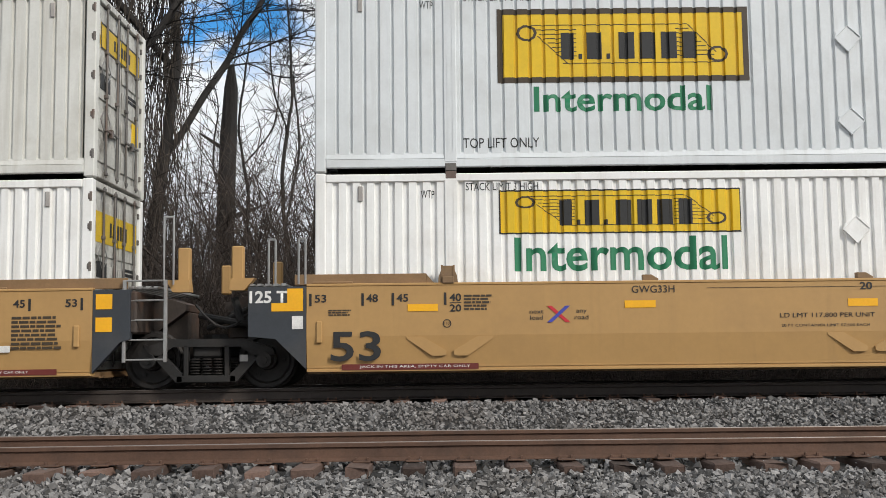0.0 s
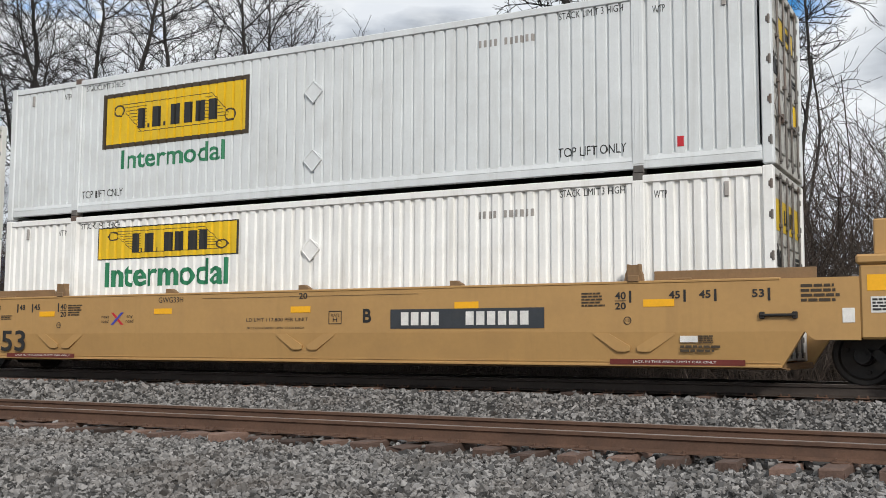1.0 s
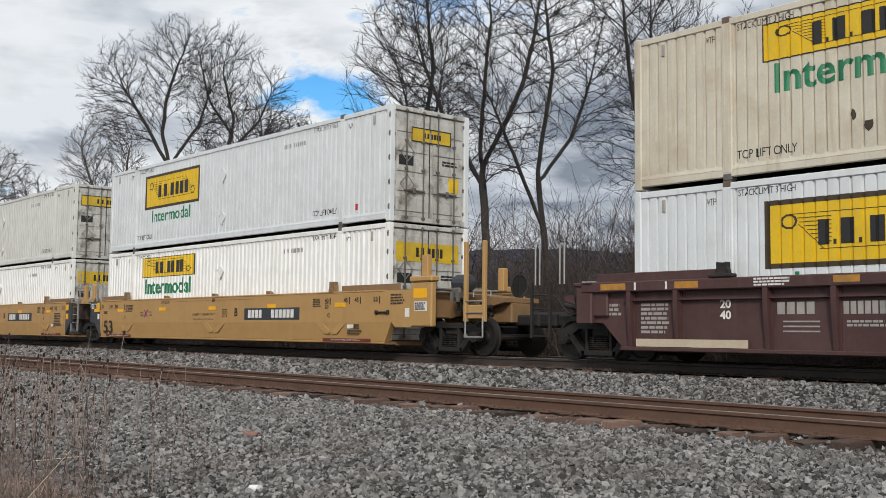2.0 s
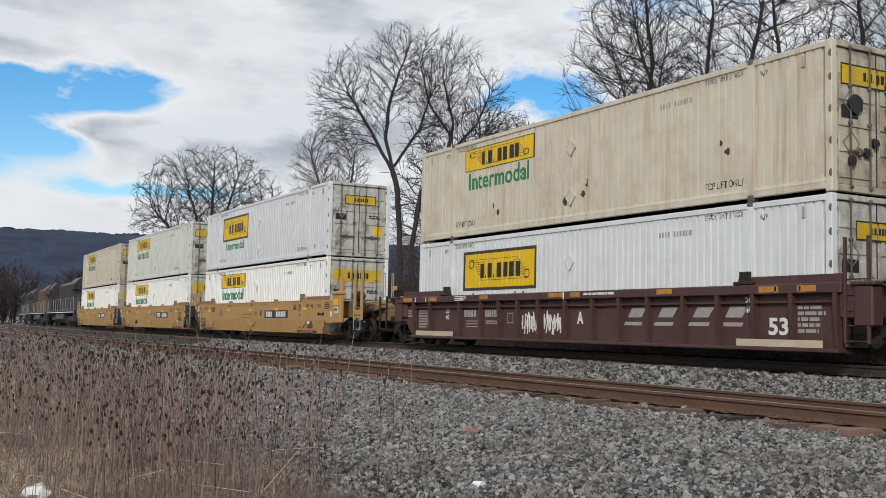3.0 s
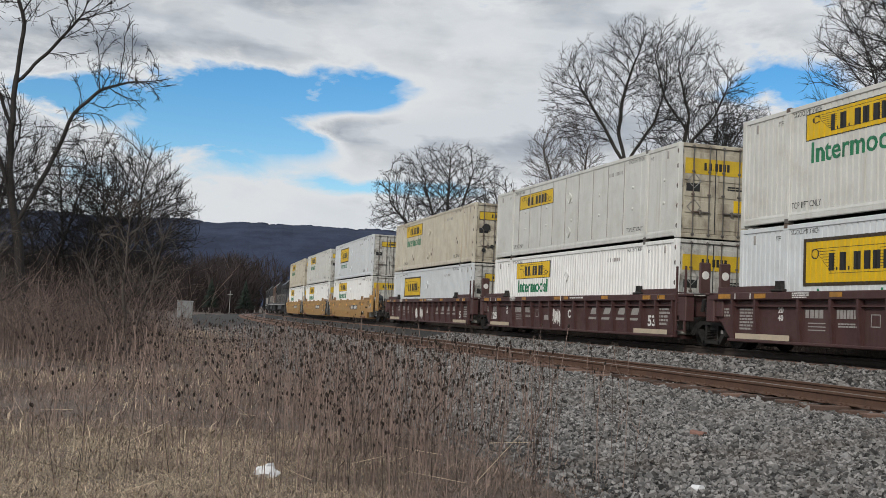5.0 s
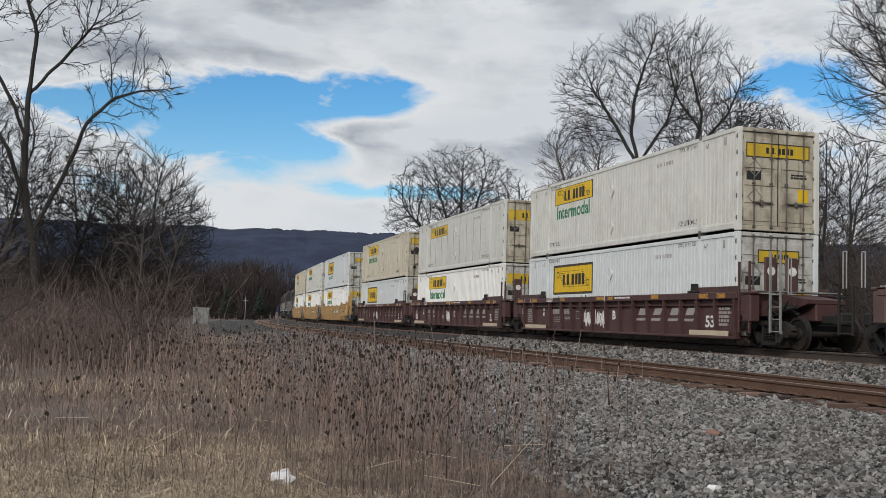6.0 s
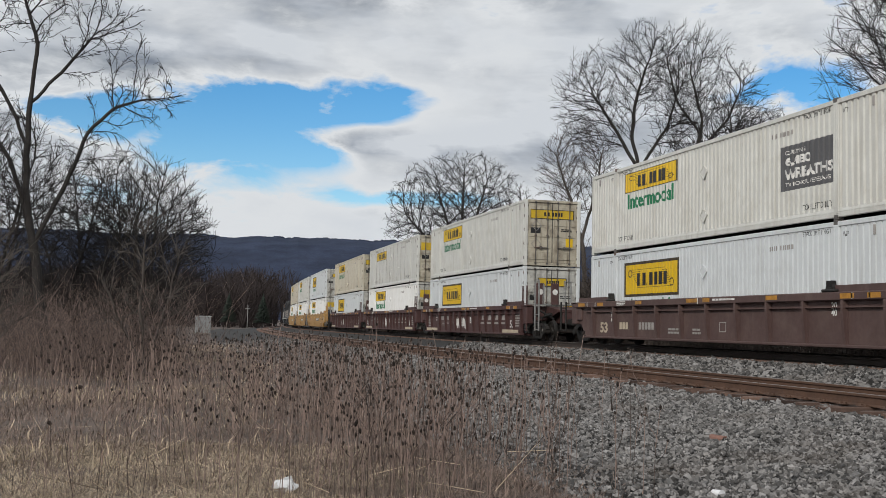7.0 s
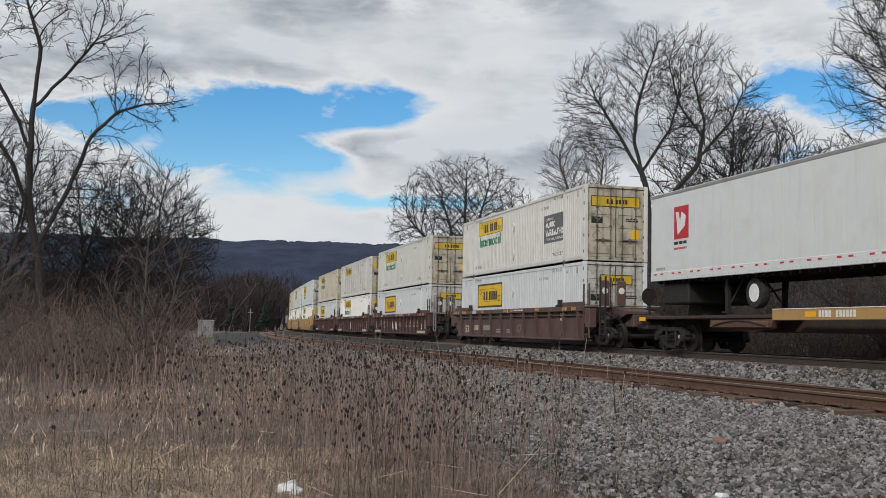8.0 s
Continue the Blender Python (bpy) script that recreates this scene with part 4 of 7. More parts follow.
def brake_gear(car, x, sgn):
    g = Geo()
    g.cyl((x, -0.5, 1.05), (x + sgn * 0.45, -0.5, 1.05), 0.14, 12).cyl((x + sgn * 0.1, -0.9, 0.95), (x + sgn * 0.9, -0.75, 1.1), 0.05, 8)
    g.cyl((x, -0.9, 1.25), (x + sgn * 0.8, -0.6, 0.9), 0.045, 8).cyl((x + sgn * 0.2, -1.1, 1.0), (x + sgn * 0.3, -1.1, 1.35), 0.06, 8)
    for i in range(7):
        t = i / 6
        if i < 6:
            a, b = i / 6, (i + 1) / 6
            g.cyl((x + sgn * a * 0.9, -1.0, 1.25 - 0.35 * math.sin(a * math.pi)), (x + sgn * b * 0.9, -1.0, 1.25 - 0.35 * math.sin(b * math.pi)), 0.022, 6)
    part("brake_gear", g, IRON, car)


def coupler(car, x0, x1):
    g = Geo().box(min(x0, x1), max(x0, x1), -0.13, 0.13, 0.68, 0.92, 0.03)
    g.box(x1 - 0.14, x1 + 0.14, -0.22, 0.22, 0.64, 0.98, 0.05)
    part("coupler", g, IRON, car)


def tan_well_car(label, left_end, right_end, seed):
    """A smooth-sided articulated well car unit. Ends: 'joint' shares a truck, 'coupler' has its own."""
    c = thing("well_car", label, "well car", "well cars of the train")
    for s in (-1, 1):
        def side():
            g = Geo()
            up = [(-8.17, 0.75), (-8.17, 1.50), (8.17, 1.50), (8.17, 0.75)]
            if right_end == "coupler":
                up = [(-8.17, 0.75), (-8.17, 1.50), (9.22, 1.50), (9.22, 0.63), (8.62, 0.63), (8.48, 0.75)]
            return g.prism(up, s * 1.40, s * 1.50)

        def lower():
            g = Geo()
            lowx = 8.17 if right_end != "coupler" else 8.48
            g.prism([(-8.17, 0.25), (-8.17, 0.75), (lowx, 0.75), (8.16, 0.25)], s * 1.36, s * 1.50)
            g.v = [(x, y - s * 0.055 if z < 0.3 else y, z) for x, y, z in g.v]
            return g
        side_part = part("side_sill", shared(("tan_side", s, right_end), TAN, side), TAN, c)
        part("lower_sill", shared(("tan_low", s, right_end), TAN, lower), TAN, c)
        part("top_chord", shared(("tan_chord", s), TAN, lambda: Geo().box(-8.17, 8.17, s * 1.39, s * 1.512, 1.475, 1.515, 0.008)), TAN, c)
        part("bottom_flange", shared(("tan_flange", s), TAN, lambda: Geo().box(-8.17, 8.16, s * 1.34, s * 1.47, 0.235, 0.275, 0.006)), TAN, c)
        part("weld_bead", shared(("tan_bead", s), TAN, lambda: Geo().box(-8.17, 8.16, s * 1.41, s * 1.462, 0.30, 0.315)), TAN, c)
        for x in (-6.09, 0.0, 6.02):
            def tabs():
                g = Geo()
                for a in (-1, 1):
                    pts = [(x + a * 0.63, 0.735), (x + a * 0.40, 0.735), (x + a * 0.05, 0.53), (x + a * 0.06, 0.47), (x + a * 0.12, 0.455), (x + a * 0.26, 0.455), (x + a * 0.62, 0.70)]
                    g.prism(pts, s * 1.465, s * 1.506)
                return g
            part("gusset", shared(("tabs", x, s), TAN, tabs), TAN, side_part)
        part("top_flange", shared(("tflange", s), TAN_DARK, lambda: Geo().box(-8.36, -6.42, s * 1.36, s * 1.40, 1.50, 1.66, 0.008).prism([(-6.42, 1.50), (-6.42, 1.64), (-6.30, 1.50)], s * 1.36, s * 1.40)
             .box(-8.1, -7.5, s * 1.40, s * 1.47, 1.515, 1.55, 0.01)), TAN_DARK, c)
        part("top_flange", shared(("tflange2", s), TAN_DARK, lambda: Geo().box(6.32, 8.65, s * 1.36, s * 1.40, 1.50, 1.66, 0.008).box(6.6, 6.9, s * 1.40, s * 1.46, 1.515, 1.55, 0.01)), TAN_DARK, c)
        for x in (-6.11, 6.03):
            part("container_guide", shared(("guide", x, s), TAN_DARK, lambda: guide(x, s)), TAN_DARK, c)
        for x in (-3.17, -0.05, 3.0):
            part("side_stop", shared(("stop", x, s), TAN_DARK, lambda: Geo().prism([(x - 0.1, 1.50), (x - 0.1, 1.60), (x + 0.02, 1.60), (x + 0.12, 1.54), (x + 0.12, 1.50)], s * 1.38, s * 1.50)), TAN_DARK, c)
    part("well_floor", shared(("well_floor",), TAN_DARK, lambda: well_floor(Geo())), TAN_DARK, c)
    # left end
    for s in (-1, 1):
        part("end_plate", shared(("end_plate", s), SLATE, lambda: Geo().prism([(-9.02, 1.48), (-8.175, 1.48), (-8.175, 0.28), (-8.62, 0.72), (-9.02, 0.76)], s * 1.38, s * 1.498)), SLATE, c, "dark slate grey end plate")
    end_unit(c, -8.4, -1, DARK_DECK, 1.15)
    g = Geo().box(-9.30, -9.12, -1.35, -1.22, 1.48, 2.10, 0.02).prism([(-9.32, 1.44), (-9.10, 1.44), (-8.95, 1.62), (-9.30, 1.62)], -1.38, -1.20)
    part("end_post", g, TAN, c)
    part("end_post", Geo().box(-8.95, -8.80, 0.25, 0.38, 1.48, 2.0, 0.02), TAN, c)
    grab_iron(c, -8.74, -8.64, -1.40, 1.52, 2.18, STEEL)
    grab_iron(c, -8.30, -8.20, -1.40, 1.52, 2.19, STEEL)
    flat_mark(c, [rect(-8.68, -8.22, 1.12, 1.24), rect(-8.45, -8.22, 1.24, 1.45)], REFLECTOR, -1.503, "reflector")
    flat_mark(c, [rect(-8.38, -8.22, 0.86, 1.05)], MARK_WHITE, -1.503, "sticker")
    text_mark(c, "125 T", -9.0, 1.24, 0.55, 0.18, MARK_WHITE, -1.503, 0.03)
    brake_gear(c, -9.0, -1)
    truck(c, -9.72)
    # right end
    if right_end == "joint":
        for s in (-1, 1):
            part("end_plate", shared(("end_plate_r", s), SLATE, lambda: Geo().prism([(8.175, 1.48), (8.72, 1.48), (8.72, 0.76), (8.58, 0.72), (8.175, 0.28)], s * 1.38, s * 1.498)), SLATE, c, "dark slate grey end plate")
        end_unit(c, 8.3, 1, DARK_DECK, 1.0)
        flat_mark(c, [rect(8.22, 8.46, 1.20, 1.42), rect(8.22, 8.46, 0.87, 1.08)], REFLECTOR, -1.503, "reflector")
        ladder(c, 8.62, 9.22, -1.44, 0.42, 1.62, STEEL, 5)
        grab_iron(c, 9.18, 9.32, -1.40, 1.55, 2.55, STEEL)
        part("end_post", Geo().box(9.36, 9.54, -1.32, -1.18, 1.48, 2.10, 0.02).prism([(9.30, 1.44), (9.56, 1.44), (9.54, 1.62), (9.20, 1.62)], -1.36, -1.18), TAN, c)
        part("end_post", Geo().box(9.70, 9.85, 0.1, 0.24, 1.48, 1.95, 0.02), TAN, c)
    else:
        part("end_bracket", Geo().box(9.22, 9.95, -1.52, -1.36, 0.64, 1.66, 0.03), TAN, c)
        part("bracket_cap", Geo().box(9.18, 9.98, -1.55, -1.30, 1.664, 1.80, 0.03), TAN, c)
        part("end_bracket", Geo().box(9.22, 9.95, 1.36, 1.52, 0.64, 1.66, 0.03), TAN, c)
        part("end_post", Geo().box(9.40, 9.62, -1.36, -1.22, 1.8, 2.30, 0.02), TAN, c)
        part("end_post", Geo().box(10.0, 10.2, 0.5, 0.66, 1.5, 2.05, 0.02), TAN, c)
        end_unit(c, 9.0, 1, TAN_DARK, 2.3)
        for x in (10.98, 11.57):
            part("rail_post", Geo().box(x - 0.045, x + 0.045, -1.45, -1.36, 0.75, 2.5, 0.012), TAN, c)
        part("stirrup", Geo().pipe([(11.0, -1.44, 0.85), (11.0, -1.44, 0.42), (11.55, -1.44, 0.42), (11.55, -1.44, 0.85)], 0.02, 6), STEEL, c)
        for z in (0.95, 1.2):
            part("rung", Geo().cyl((11.0, -1.44, z), (11.55, -1.44, z), 0.016, 6), STEEL, c)
        grab_iron(c, 11.0, 11.55, -1.2, 1.3, 1.42, STEEL)
        brake_gear(c, 10.2, 1)
        part("reservoir", Geo().lathe([(0.05, -0.02), (0.17, 0.02), (0.20, 0.10), (0.20, 0.42), (0.17, 0.50), (0.05, 0.54)], (10.25, -1.05, 1.62), "x", 14), SLATE, c)
        part("control_valve", Geo().box(10.35, 10.62, -1.28, -1.0, 1.25, 1.52, 0.04).cyl((10.4, -1.3, 1.2), (10.4, -1.3, 1.42), 0.05, 8).cyl((10.6, -1.3, 1.2), (10.6, -1.3, 1.42), 0.05, 8), LOCK, c)
        part("step_panel", Geo().box(11.03, 11.52, -1.42, -1.38, 0.82, 1.12, 0.02), TAN, c)
        part("brake_wheel", Geo().lathe([(0.26, 0), (0.29, 0.02), (0.26, 0.04), (0.23, 0.02)], (10.9, 0.3, 1.6), "x", 16).box(10.88, 10.94, 0.27, 0.33, 1.25, 1.85).box(10.9, 10.93, 0.04, 0.56, 1.58, 1.62), IRON, c)
        flat_mark(c, [rect(9.32, 9.80, 1.30, 1.52)], REFLECTOR, -1.523, "reflector")
        flat_mark(c, [rect(9.36, 9.80, 1.0, 1.22)], MARK_WHITE, -1.523, "sticker")
        flat_mark(c, bars(9.38, 9.78, 1.02, 1.20, 4, 9), BLACK, -1.527)
        flat_mark(c, [rect(8.99, 9.15, 0.87, 1.07)], MARK_WHITE, -1.503, "sticker")
        part("grab_bar", Geo().cyl((7.9, -1.54, 0.98), (8.38, -1.54, 0.98), 0.022, 8).box(7.88, 7.95, -1.55, -1.49, 0.93, 1.03, 0.01).box(8.33, 8.40, -1.55, -1.49, 0.93, 1.03, 0.01), IRON, c)
        truck(c, 10.05)
        coupler(c, 10.9, 11.9)
    # markings on the side sill
    text_mark(c, "53", -7.82, 0.385, 0.73, 0.435, BLACK, -1.509, 0.016)
    for t, x in (("53", -8.05), ("48", -7.30), ("45", -6.86), ("40", -6.09)):
        text_mark(c, t, x, 1.24, 0.17, 0.115, BLACK, bold=0.02)
    text_mark(c, "20", -6.09, 1.09, 0.17, 0.105, BLACK, bold=0.02)
    for t, x in (("40", 5.74), ("45", 6.57), ("45", 7.02), ("53", 7.78)):
        text_mark(c, t, x, 1.24, 0.17, 0.115, BLACK, bold=0.02)
    text_mark(c, "20", 5.74, 1.09, 0.17, 0.105, BLACK, bold=0.02)
    flat_mark(c, [rect(x, x + 0.035, 1.19, 1.37) for x in (-8.13, -7.37, -6.93, -6.17, 5.96, 6.79, 7.24, 8.0)] + [rect(-6.09, -5.92, 1.215, 1.225), rect(5.74, 5.91, 1.215, 1.225)], BLACK)
    flat_mark(c, [rect(-6.70, -6.26, 1.10, 1.205), rect(-3.55, -3.10, 1.12, 1.225), rect(-0.31, 0.12, 1.11, 1.22), rect(2.99, 3.43, 1.14, 1.25), rect(6.18, 6.65, 1.125, 1.235)], REFLECTOR, name="reflector")
    flat_mark(c, [rect(-7.66, -5.68, 0.262, 0.345), rect(5.64, 7.66, 0.262, 0.345)], RED_STRIP, -1.478, "jacking_strip")
    text_mark(c, "JACK IN THIS AREA, EMPTY CAR ONLY", -7.40, 0.28, 1.6, 0.045, MARK_WHITE, -1.484)
    text_mark(c, "JACK IN THIS AREA, EMPTY CAR ONLY", 6.0, 0.28, 1.25, 0.045, MARK_WHITE, -1.484)
    text_mark(c, "LD LMT 117,800 PER UNIT", -1.30, 0.945, 1.37, 0.075, BLACK)
    text_mark(c, "20 FT CONTAINER LIMIT 57,500 EACH", -1.29, 0.815, 1.28, 0.045, BLACK)
    text_mark(c, "GWG33H", -3.44, 1.335, 0.62, 0.105, BLACK)
    text_mark(c, "20", -0.13, 1.35, 0.18, 0.11, BLACK, bold=0.02)
    text_mark(c, "B", 1.22, 0.92, 0.17, 0.24, BLACK, bold=0.03)
    text_mark(c, "PLATE", 0.56, 1.03, 0.17, 0.05, BLACK)
    text_mark(c, "H", 0.60, 0.94, 0.09, 0.075, BLACK)
    flat_mark(c, ring(0.51, 0.78, 0.90, 1.13, 0.012), BLACK)
    flat_mark(c, [rect(1.77, 4.58, 0.815, 1.14)], SLATE, name="number_panel")
    flat_mark(c, marks(1.98, 2.75, 0.87, 1.09, 4) + marks(3.2, 4.36, 0.87, 1.09, 6), MARK_WHITE, -1.510, "number_stencil")
    text_mark(c, "next\nload", -4.93, 0.96, 0.20, 0.14, BLACK)
    text_mark(c, "any\nroad", -4.28, 0.96, 0.20, 0.14, BLACK)
    X0, Z0 = -4.51, 1.04
    flat_mark(c, [[(X0 - 0.17, Z0 + 0.12), (X0 - 0.10, Z0 + 0.12), (X0 + 0.17, Z0 - 0.12), (X0 + 0.10, Z0 - 0.12)]], LOGO_RED)
    flat_mark(c, [[(X0 + 0.10, Z0 + 0.12), (X0 + 0.17, Z0 + 0.12), (X0 - 0.10, Z0 - 0.12), (X0 - 0.17, Z0 - 0.12)]], LOGO_BLUE, -1.5085)
    for x in (-6.13, 5.93):
        flat_mark(c, [[(x + k * 0.062 * math.cos(a), 0.92 + k * 0.062 * math.sin(a)) for k, a in ((1, i * 0.6283), (1, (i + 1) * 0.6283), (0.82, (i + 1) * 0.6283), (0.82, i * 0.6283))] for i in range(10)], BLACK)
        text_mark(c, "110", x - 0.035, 0.90, 0.07, 0.04, BLACK)
    flat_mark(c, bars(-5.88, -5.45, 1.10, 1.34, 5, 1) + bars(5.2, 5.6, 1.13, 1.36, 5, 2) + bars(-7.85, -7.5, 1.04, 1.14, 3, 3) + bars(6.73, 7.35, 0.44, 0.56, 2, 4) + bars(7.0, 7.25, 0.58, 0.70, 4, 5) + bars(8.45, 9.0, 1.15, 1.42, 4, 6)
              if right_end == "coupler" else bars(-5.88, -5.45, 1.10, 1.34, 5, 1) + bars(5.2, 5.6, 1.13, 1.36, 5, 2) + bars(7.0, 7.8, 0.62, 1.12, 8, 6), BROWN_BLACK)
    flat_mark(c, [rect(6.73, 6.99, 0.595, 0.69)], MARK_WHITE, -1.509, "sticker")
    flat_mark(c, [rect(-2.35, 2.3, 1.395, 1.40)], BROWN_BLACK)
    for x in (-8.03, 7.90) if right_end == "joint" else (-8.03,):
        part("lift_strap", Geo().box(x, x + 0.09, -1.53, -1.49, 0.65, 0.97, 0.015), TAN, c)
    return c


def ribbed_well_car(paint, label, ribs, left_end, right_end, letter, seed, brand_right=True):
    c = thing("well_car", label, "well car", "well cars of the train")
    for s in (-1, 1):
        def side():
            g = Geo()
            g.prism([(-8.25, 0.24), (-8.75, 0.72), (-9.35, 0.76), (-9.35, 1.42), (8.4, 1.42), (8.4, 0.24)] if left_end else [(-8.25, 0.24), (-8.75, 0.72), (-8.9, 0.76), (-8.9, 1.42), (8.4, 1.42), (8.4, 0.24)], s * 1.34, s * 1.38)
            return g
        sp = part("side_sheet", shared(("ribside", s, left_end), paint, side), paint, c)
        part("top_chord", shared(("chord", s), paint, lambda: Geo().box(-9.2, 8.45, s * 1.34, s * 1.52, 1.30, 1.50, 0.02).box(-8.2, 8.3, s * 1.38, s * 1.46, 1.13, 1.155, 0.006)), paint, c)
        part("bottom_chord", shared(("bchord", s), paint, lambda: Geo().box(-8.25, 8.35, s * 1.30, s * 1.50, 0.22, 0.29, 0.012)), paint, c)
        for x in ribs:
            part("rib", shared(("rib", s), paint, lambda: Geo().prism([(s * 1.38, 0.28), (s * 1.44, 0.28), (s * 1.515, 1.0), (s * 1.515, 1.31), (s * 1.38, 1.31)], -0.045, 0.045, "x").box(-0.075, 0.075, s * 1.38, s * 1.40, 0.28, 1.31)), paint, sp, at=(x, 0, 0))
        for x in (-6.05, 6.05):
            part("container_guide", shared(("rguide", x, s), IRON, lambda: guide(x, s, 1.36).box(x - 0.25, x + 0.25, s * 1.38, s * 1.53, 1.50, 1.57, 0.02)), IRON, c)
        part("top_flange", shared(("rflange", s), paint, lambda: Geo().box(-8.9, -6.15, s * 1.36, s * 1.41, 1.50, 1.66, 0.008)), paint, c)
        part("top_flange", shared(("rflange2", s), paint, lambda: Geo().box(6.15, 8.4, s * 1.36, s * 1.41, 1.50, 1.66, 0.008)), paint, c)
    part("well_floor", shared(("well_floor",), paint, lambda: well_floor(Geo())), paint, c)
    for x, sgn, kind in ((-8.6, -1, left_end), (8.35, 1, right_end)):
        end_unit(c, x, sgn, paint, 1.9 if kind == "coupler" else 1.15)
        part("end_bracket", Geo().box(x + sgn * 0.35, x + sgn * 0.75, -1.5, -1.2, 0.70, 1.42, 0.03), paint, c)
        part("bracket_cap", Geo().box(x + sgn * 0.3, x + sgn * 0.8, -1.52, -1.25, 1.424, 1.5, 0.02), paint, c)
        brake_gear(c, x + sgn * 0.8, sgn)
        if kind == "coupler":
            coupler(c, x + sgn * 1.5, x + sgn * 2.6)
    for y in (-0.9, -0.25):
        bp = part("bulkhead_post", Geo().box(9.05, 9.13, y - 0.18, y + 0.18, 1.5, 2.42, 0.03), paint, c)
        part("target_disc", Geo().lathe([(0.12, 0.0), (0.12, 0.006)], (9.13, y, 2.05), "x", 14), MARK_WHITE, bp)
    ladder(c, 8.5, 9.0, -1.46, 0.40, 1.55, paint, 5, 0.75)
    if left_end == "coupler":
        ladder(c, -10.6, -10.1, -1.42, 0.42, 1.30, IRON, 4, 0.25)
        grab_iron(c, -10.62, -10.5, -1.3, 1.5, 2.35, STEEL)
        grab_iron(c, -9.9, -9.78, -1.35, 1.5, 2.3, STEEL)
        truck(c, -9.15)
    else:
        truck(c, -9.76)
    if right_end == "coupler":
        truck(c, 9.3)
        metal = IRON if letter == "E" else STEEL
        ladder(c, 9.9, 10.35, -1.42, 0.42, 1.40, metal, 4, 1.1)
        grab_iron(c, 10.5, 10.62, -1.3, 1.4, 2.3, metal)
    # markings
    Y = -1.522
    flat_mark(c, [rect(-8.7, -8.1, 1.34, 1.46), rect(-7.0, -6.5, 1.34, 1.46), rect(-3.99, -3.55, 1.36, 1.47), rect(-0.63, 0.0, 1.36, 1.47), rect(0.30, 0.70, 1.36, 1.47), rect(3.5, 4.0, 1.36, 1.47), rect(6.5, 7.0, 1.34, 1.46), rect(7.45, 7.9, 1.34, 1.46)], DULL_REFLECTOR, Y, "reflector")
    flat_mark(c, [rect(0.0, 0.05, 1.31, 1.49), rect(-7.9, -7.86, 1.33, 1.47), rect(-7.2, -7.16, 1.33, 1.47), rect(6.9, 6.94, 1.33, 1.47), rect(7.5, 7.54, 1.33, 1.47)] + bars(0.85, 2.1, 1.37, 1.46, 1, 3) + bars(-5.4, -4.7, 1.33, 1.48, 3, 4), MARK_WHITE, Y)
    for t, x, z in (("20", -6.15, 0.98), ("40", -6.15, 0.79), ("20", 5.99, 1.12), ("40", 5.99, 0.95)):
        text_mark(c, t, x, z, 0.22, 0.15, MARK_WHITE, -1.386, 0.03)
    y = -1.383
    if letter != "E":
        text_mark(c, "53", 6.62, 0.52, 0.5, 0.34, MARK_WHITE, -1.386, 0.03)
        flat_mark(c, marks(-5.0 - 0.05, -4.35, 0.87, 1.07, 4, 0.22) + marks(-3.85 - 0.05, -3.2, 0.87, 1.07, 6, 0.22), MARK_GREY, y, "number_stencil")
        flat_mark(c, bars(-3.85, -3.2, 0.66, 0.78, 2, 7) + [rect(-4.95, -4.3, 0.74 - i * 0.08, 0.765 - i * 0.08) for i in range(3)] + ring(-2.75, -2.45, 0.70, 0.98, 0.02) + [rect(-1.85, -1.35, 0.60, 0.78)], MARK_GREY, y)
        text_mark(c, letter, 0.42, 0.70, 0.26, 0.30, MARK_WHITE, y - 0.003, 0.04)
        # the road's name as four slanted blocks with a bar under each
        for i in range(4):
            x = (2.42, 3.45, 4.55, 5.5)[i]
            flat_mark(c, [[(x - 0.05, 0.86), (x + 0.42, 0.86), (x + 0.6, 1.08), (x + 0.1, 1.08)], [(x - 0.2, 0.68), (x + 0.42, 0.68), (x + 0.46, 0.76), (x - 0.14, 0.76)]], MARK_GREY, y, "name_stencil")
        flat_mark(c, [rect(-7.9, -5.55, 0.30, 0.44), rect(5.85, 8.0, 0.30, 0.44)], PATCH, -1.47, "pale_patch")
        flat_mark(c, bars(-7.85, -7.2, 0.52, 1.1, 7, 8) + bars(7.3, 8.0, 0.55, 1.1, 5, 9) + bars(-8.7, -8.3, 0.85, 1.1, 3, 10), MARK_GREY, y)
        # scrawled paint: loose loops
        r = random.Random(seed)
        g = Geo()
        for x0, x1 in ((-1.0, -0.25),) if letter == "C" else ((-1.98, -1.2), (-0.98, -0.2)):
            pts = []
            for i in range(34):
                u = i / 33
                pts.append((x0 + u * (x1 - x0) + r.uniform(-0.06, 0.06), y - 0.004, 0.72 + 0.26 * math.sin(i * 1.9) + r.uniform(-0.07, 0.07)))
            for p, q in zip(pts, pts[1:]):
                g.cyl(p, q, 0.014, 4)
            part("scrawl", g, MARK_WHITE, c, "white sprayed scrawl")
            g = Geo()
    else:
        text_mark(c, "53", -7.02, 0.42, 0.62, 0.36, PATCH, y - 0.003, 0.03)
        flat_mark(c, marks(-5.45, -4.75, 0.55, 0.78, 3, 0.25), PATCH, y, "number_stencil")
        flat_mark(c, marks(-4.0, -2.9, 0.55, 0.78, 5, 0.25) + bars(-2.0, -1.2, 0.42, 0.62, 2, 11) + bars(-0.5, 0.0, 0.42, 0.62, 2, 12) + ring(1.0, 1.35, 0.52, 0.80, 0.025), MARK_GREY, y, "number_stencil")
    if letter == "C":
        text_mark(c, "1251", -8.05, 0.55, 0.95, 0.3, MARK_WHITE, y - 0.004, 0.05)
    return c


# ---------------------------------------------------------------- trailer, flat car, locomotives


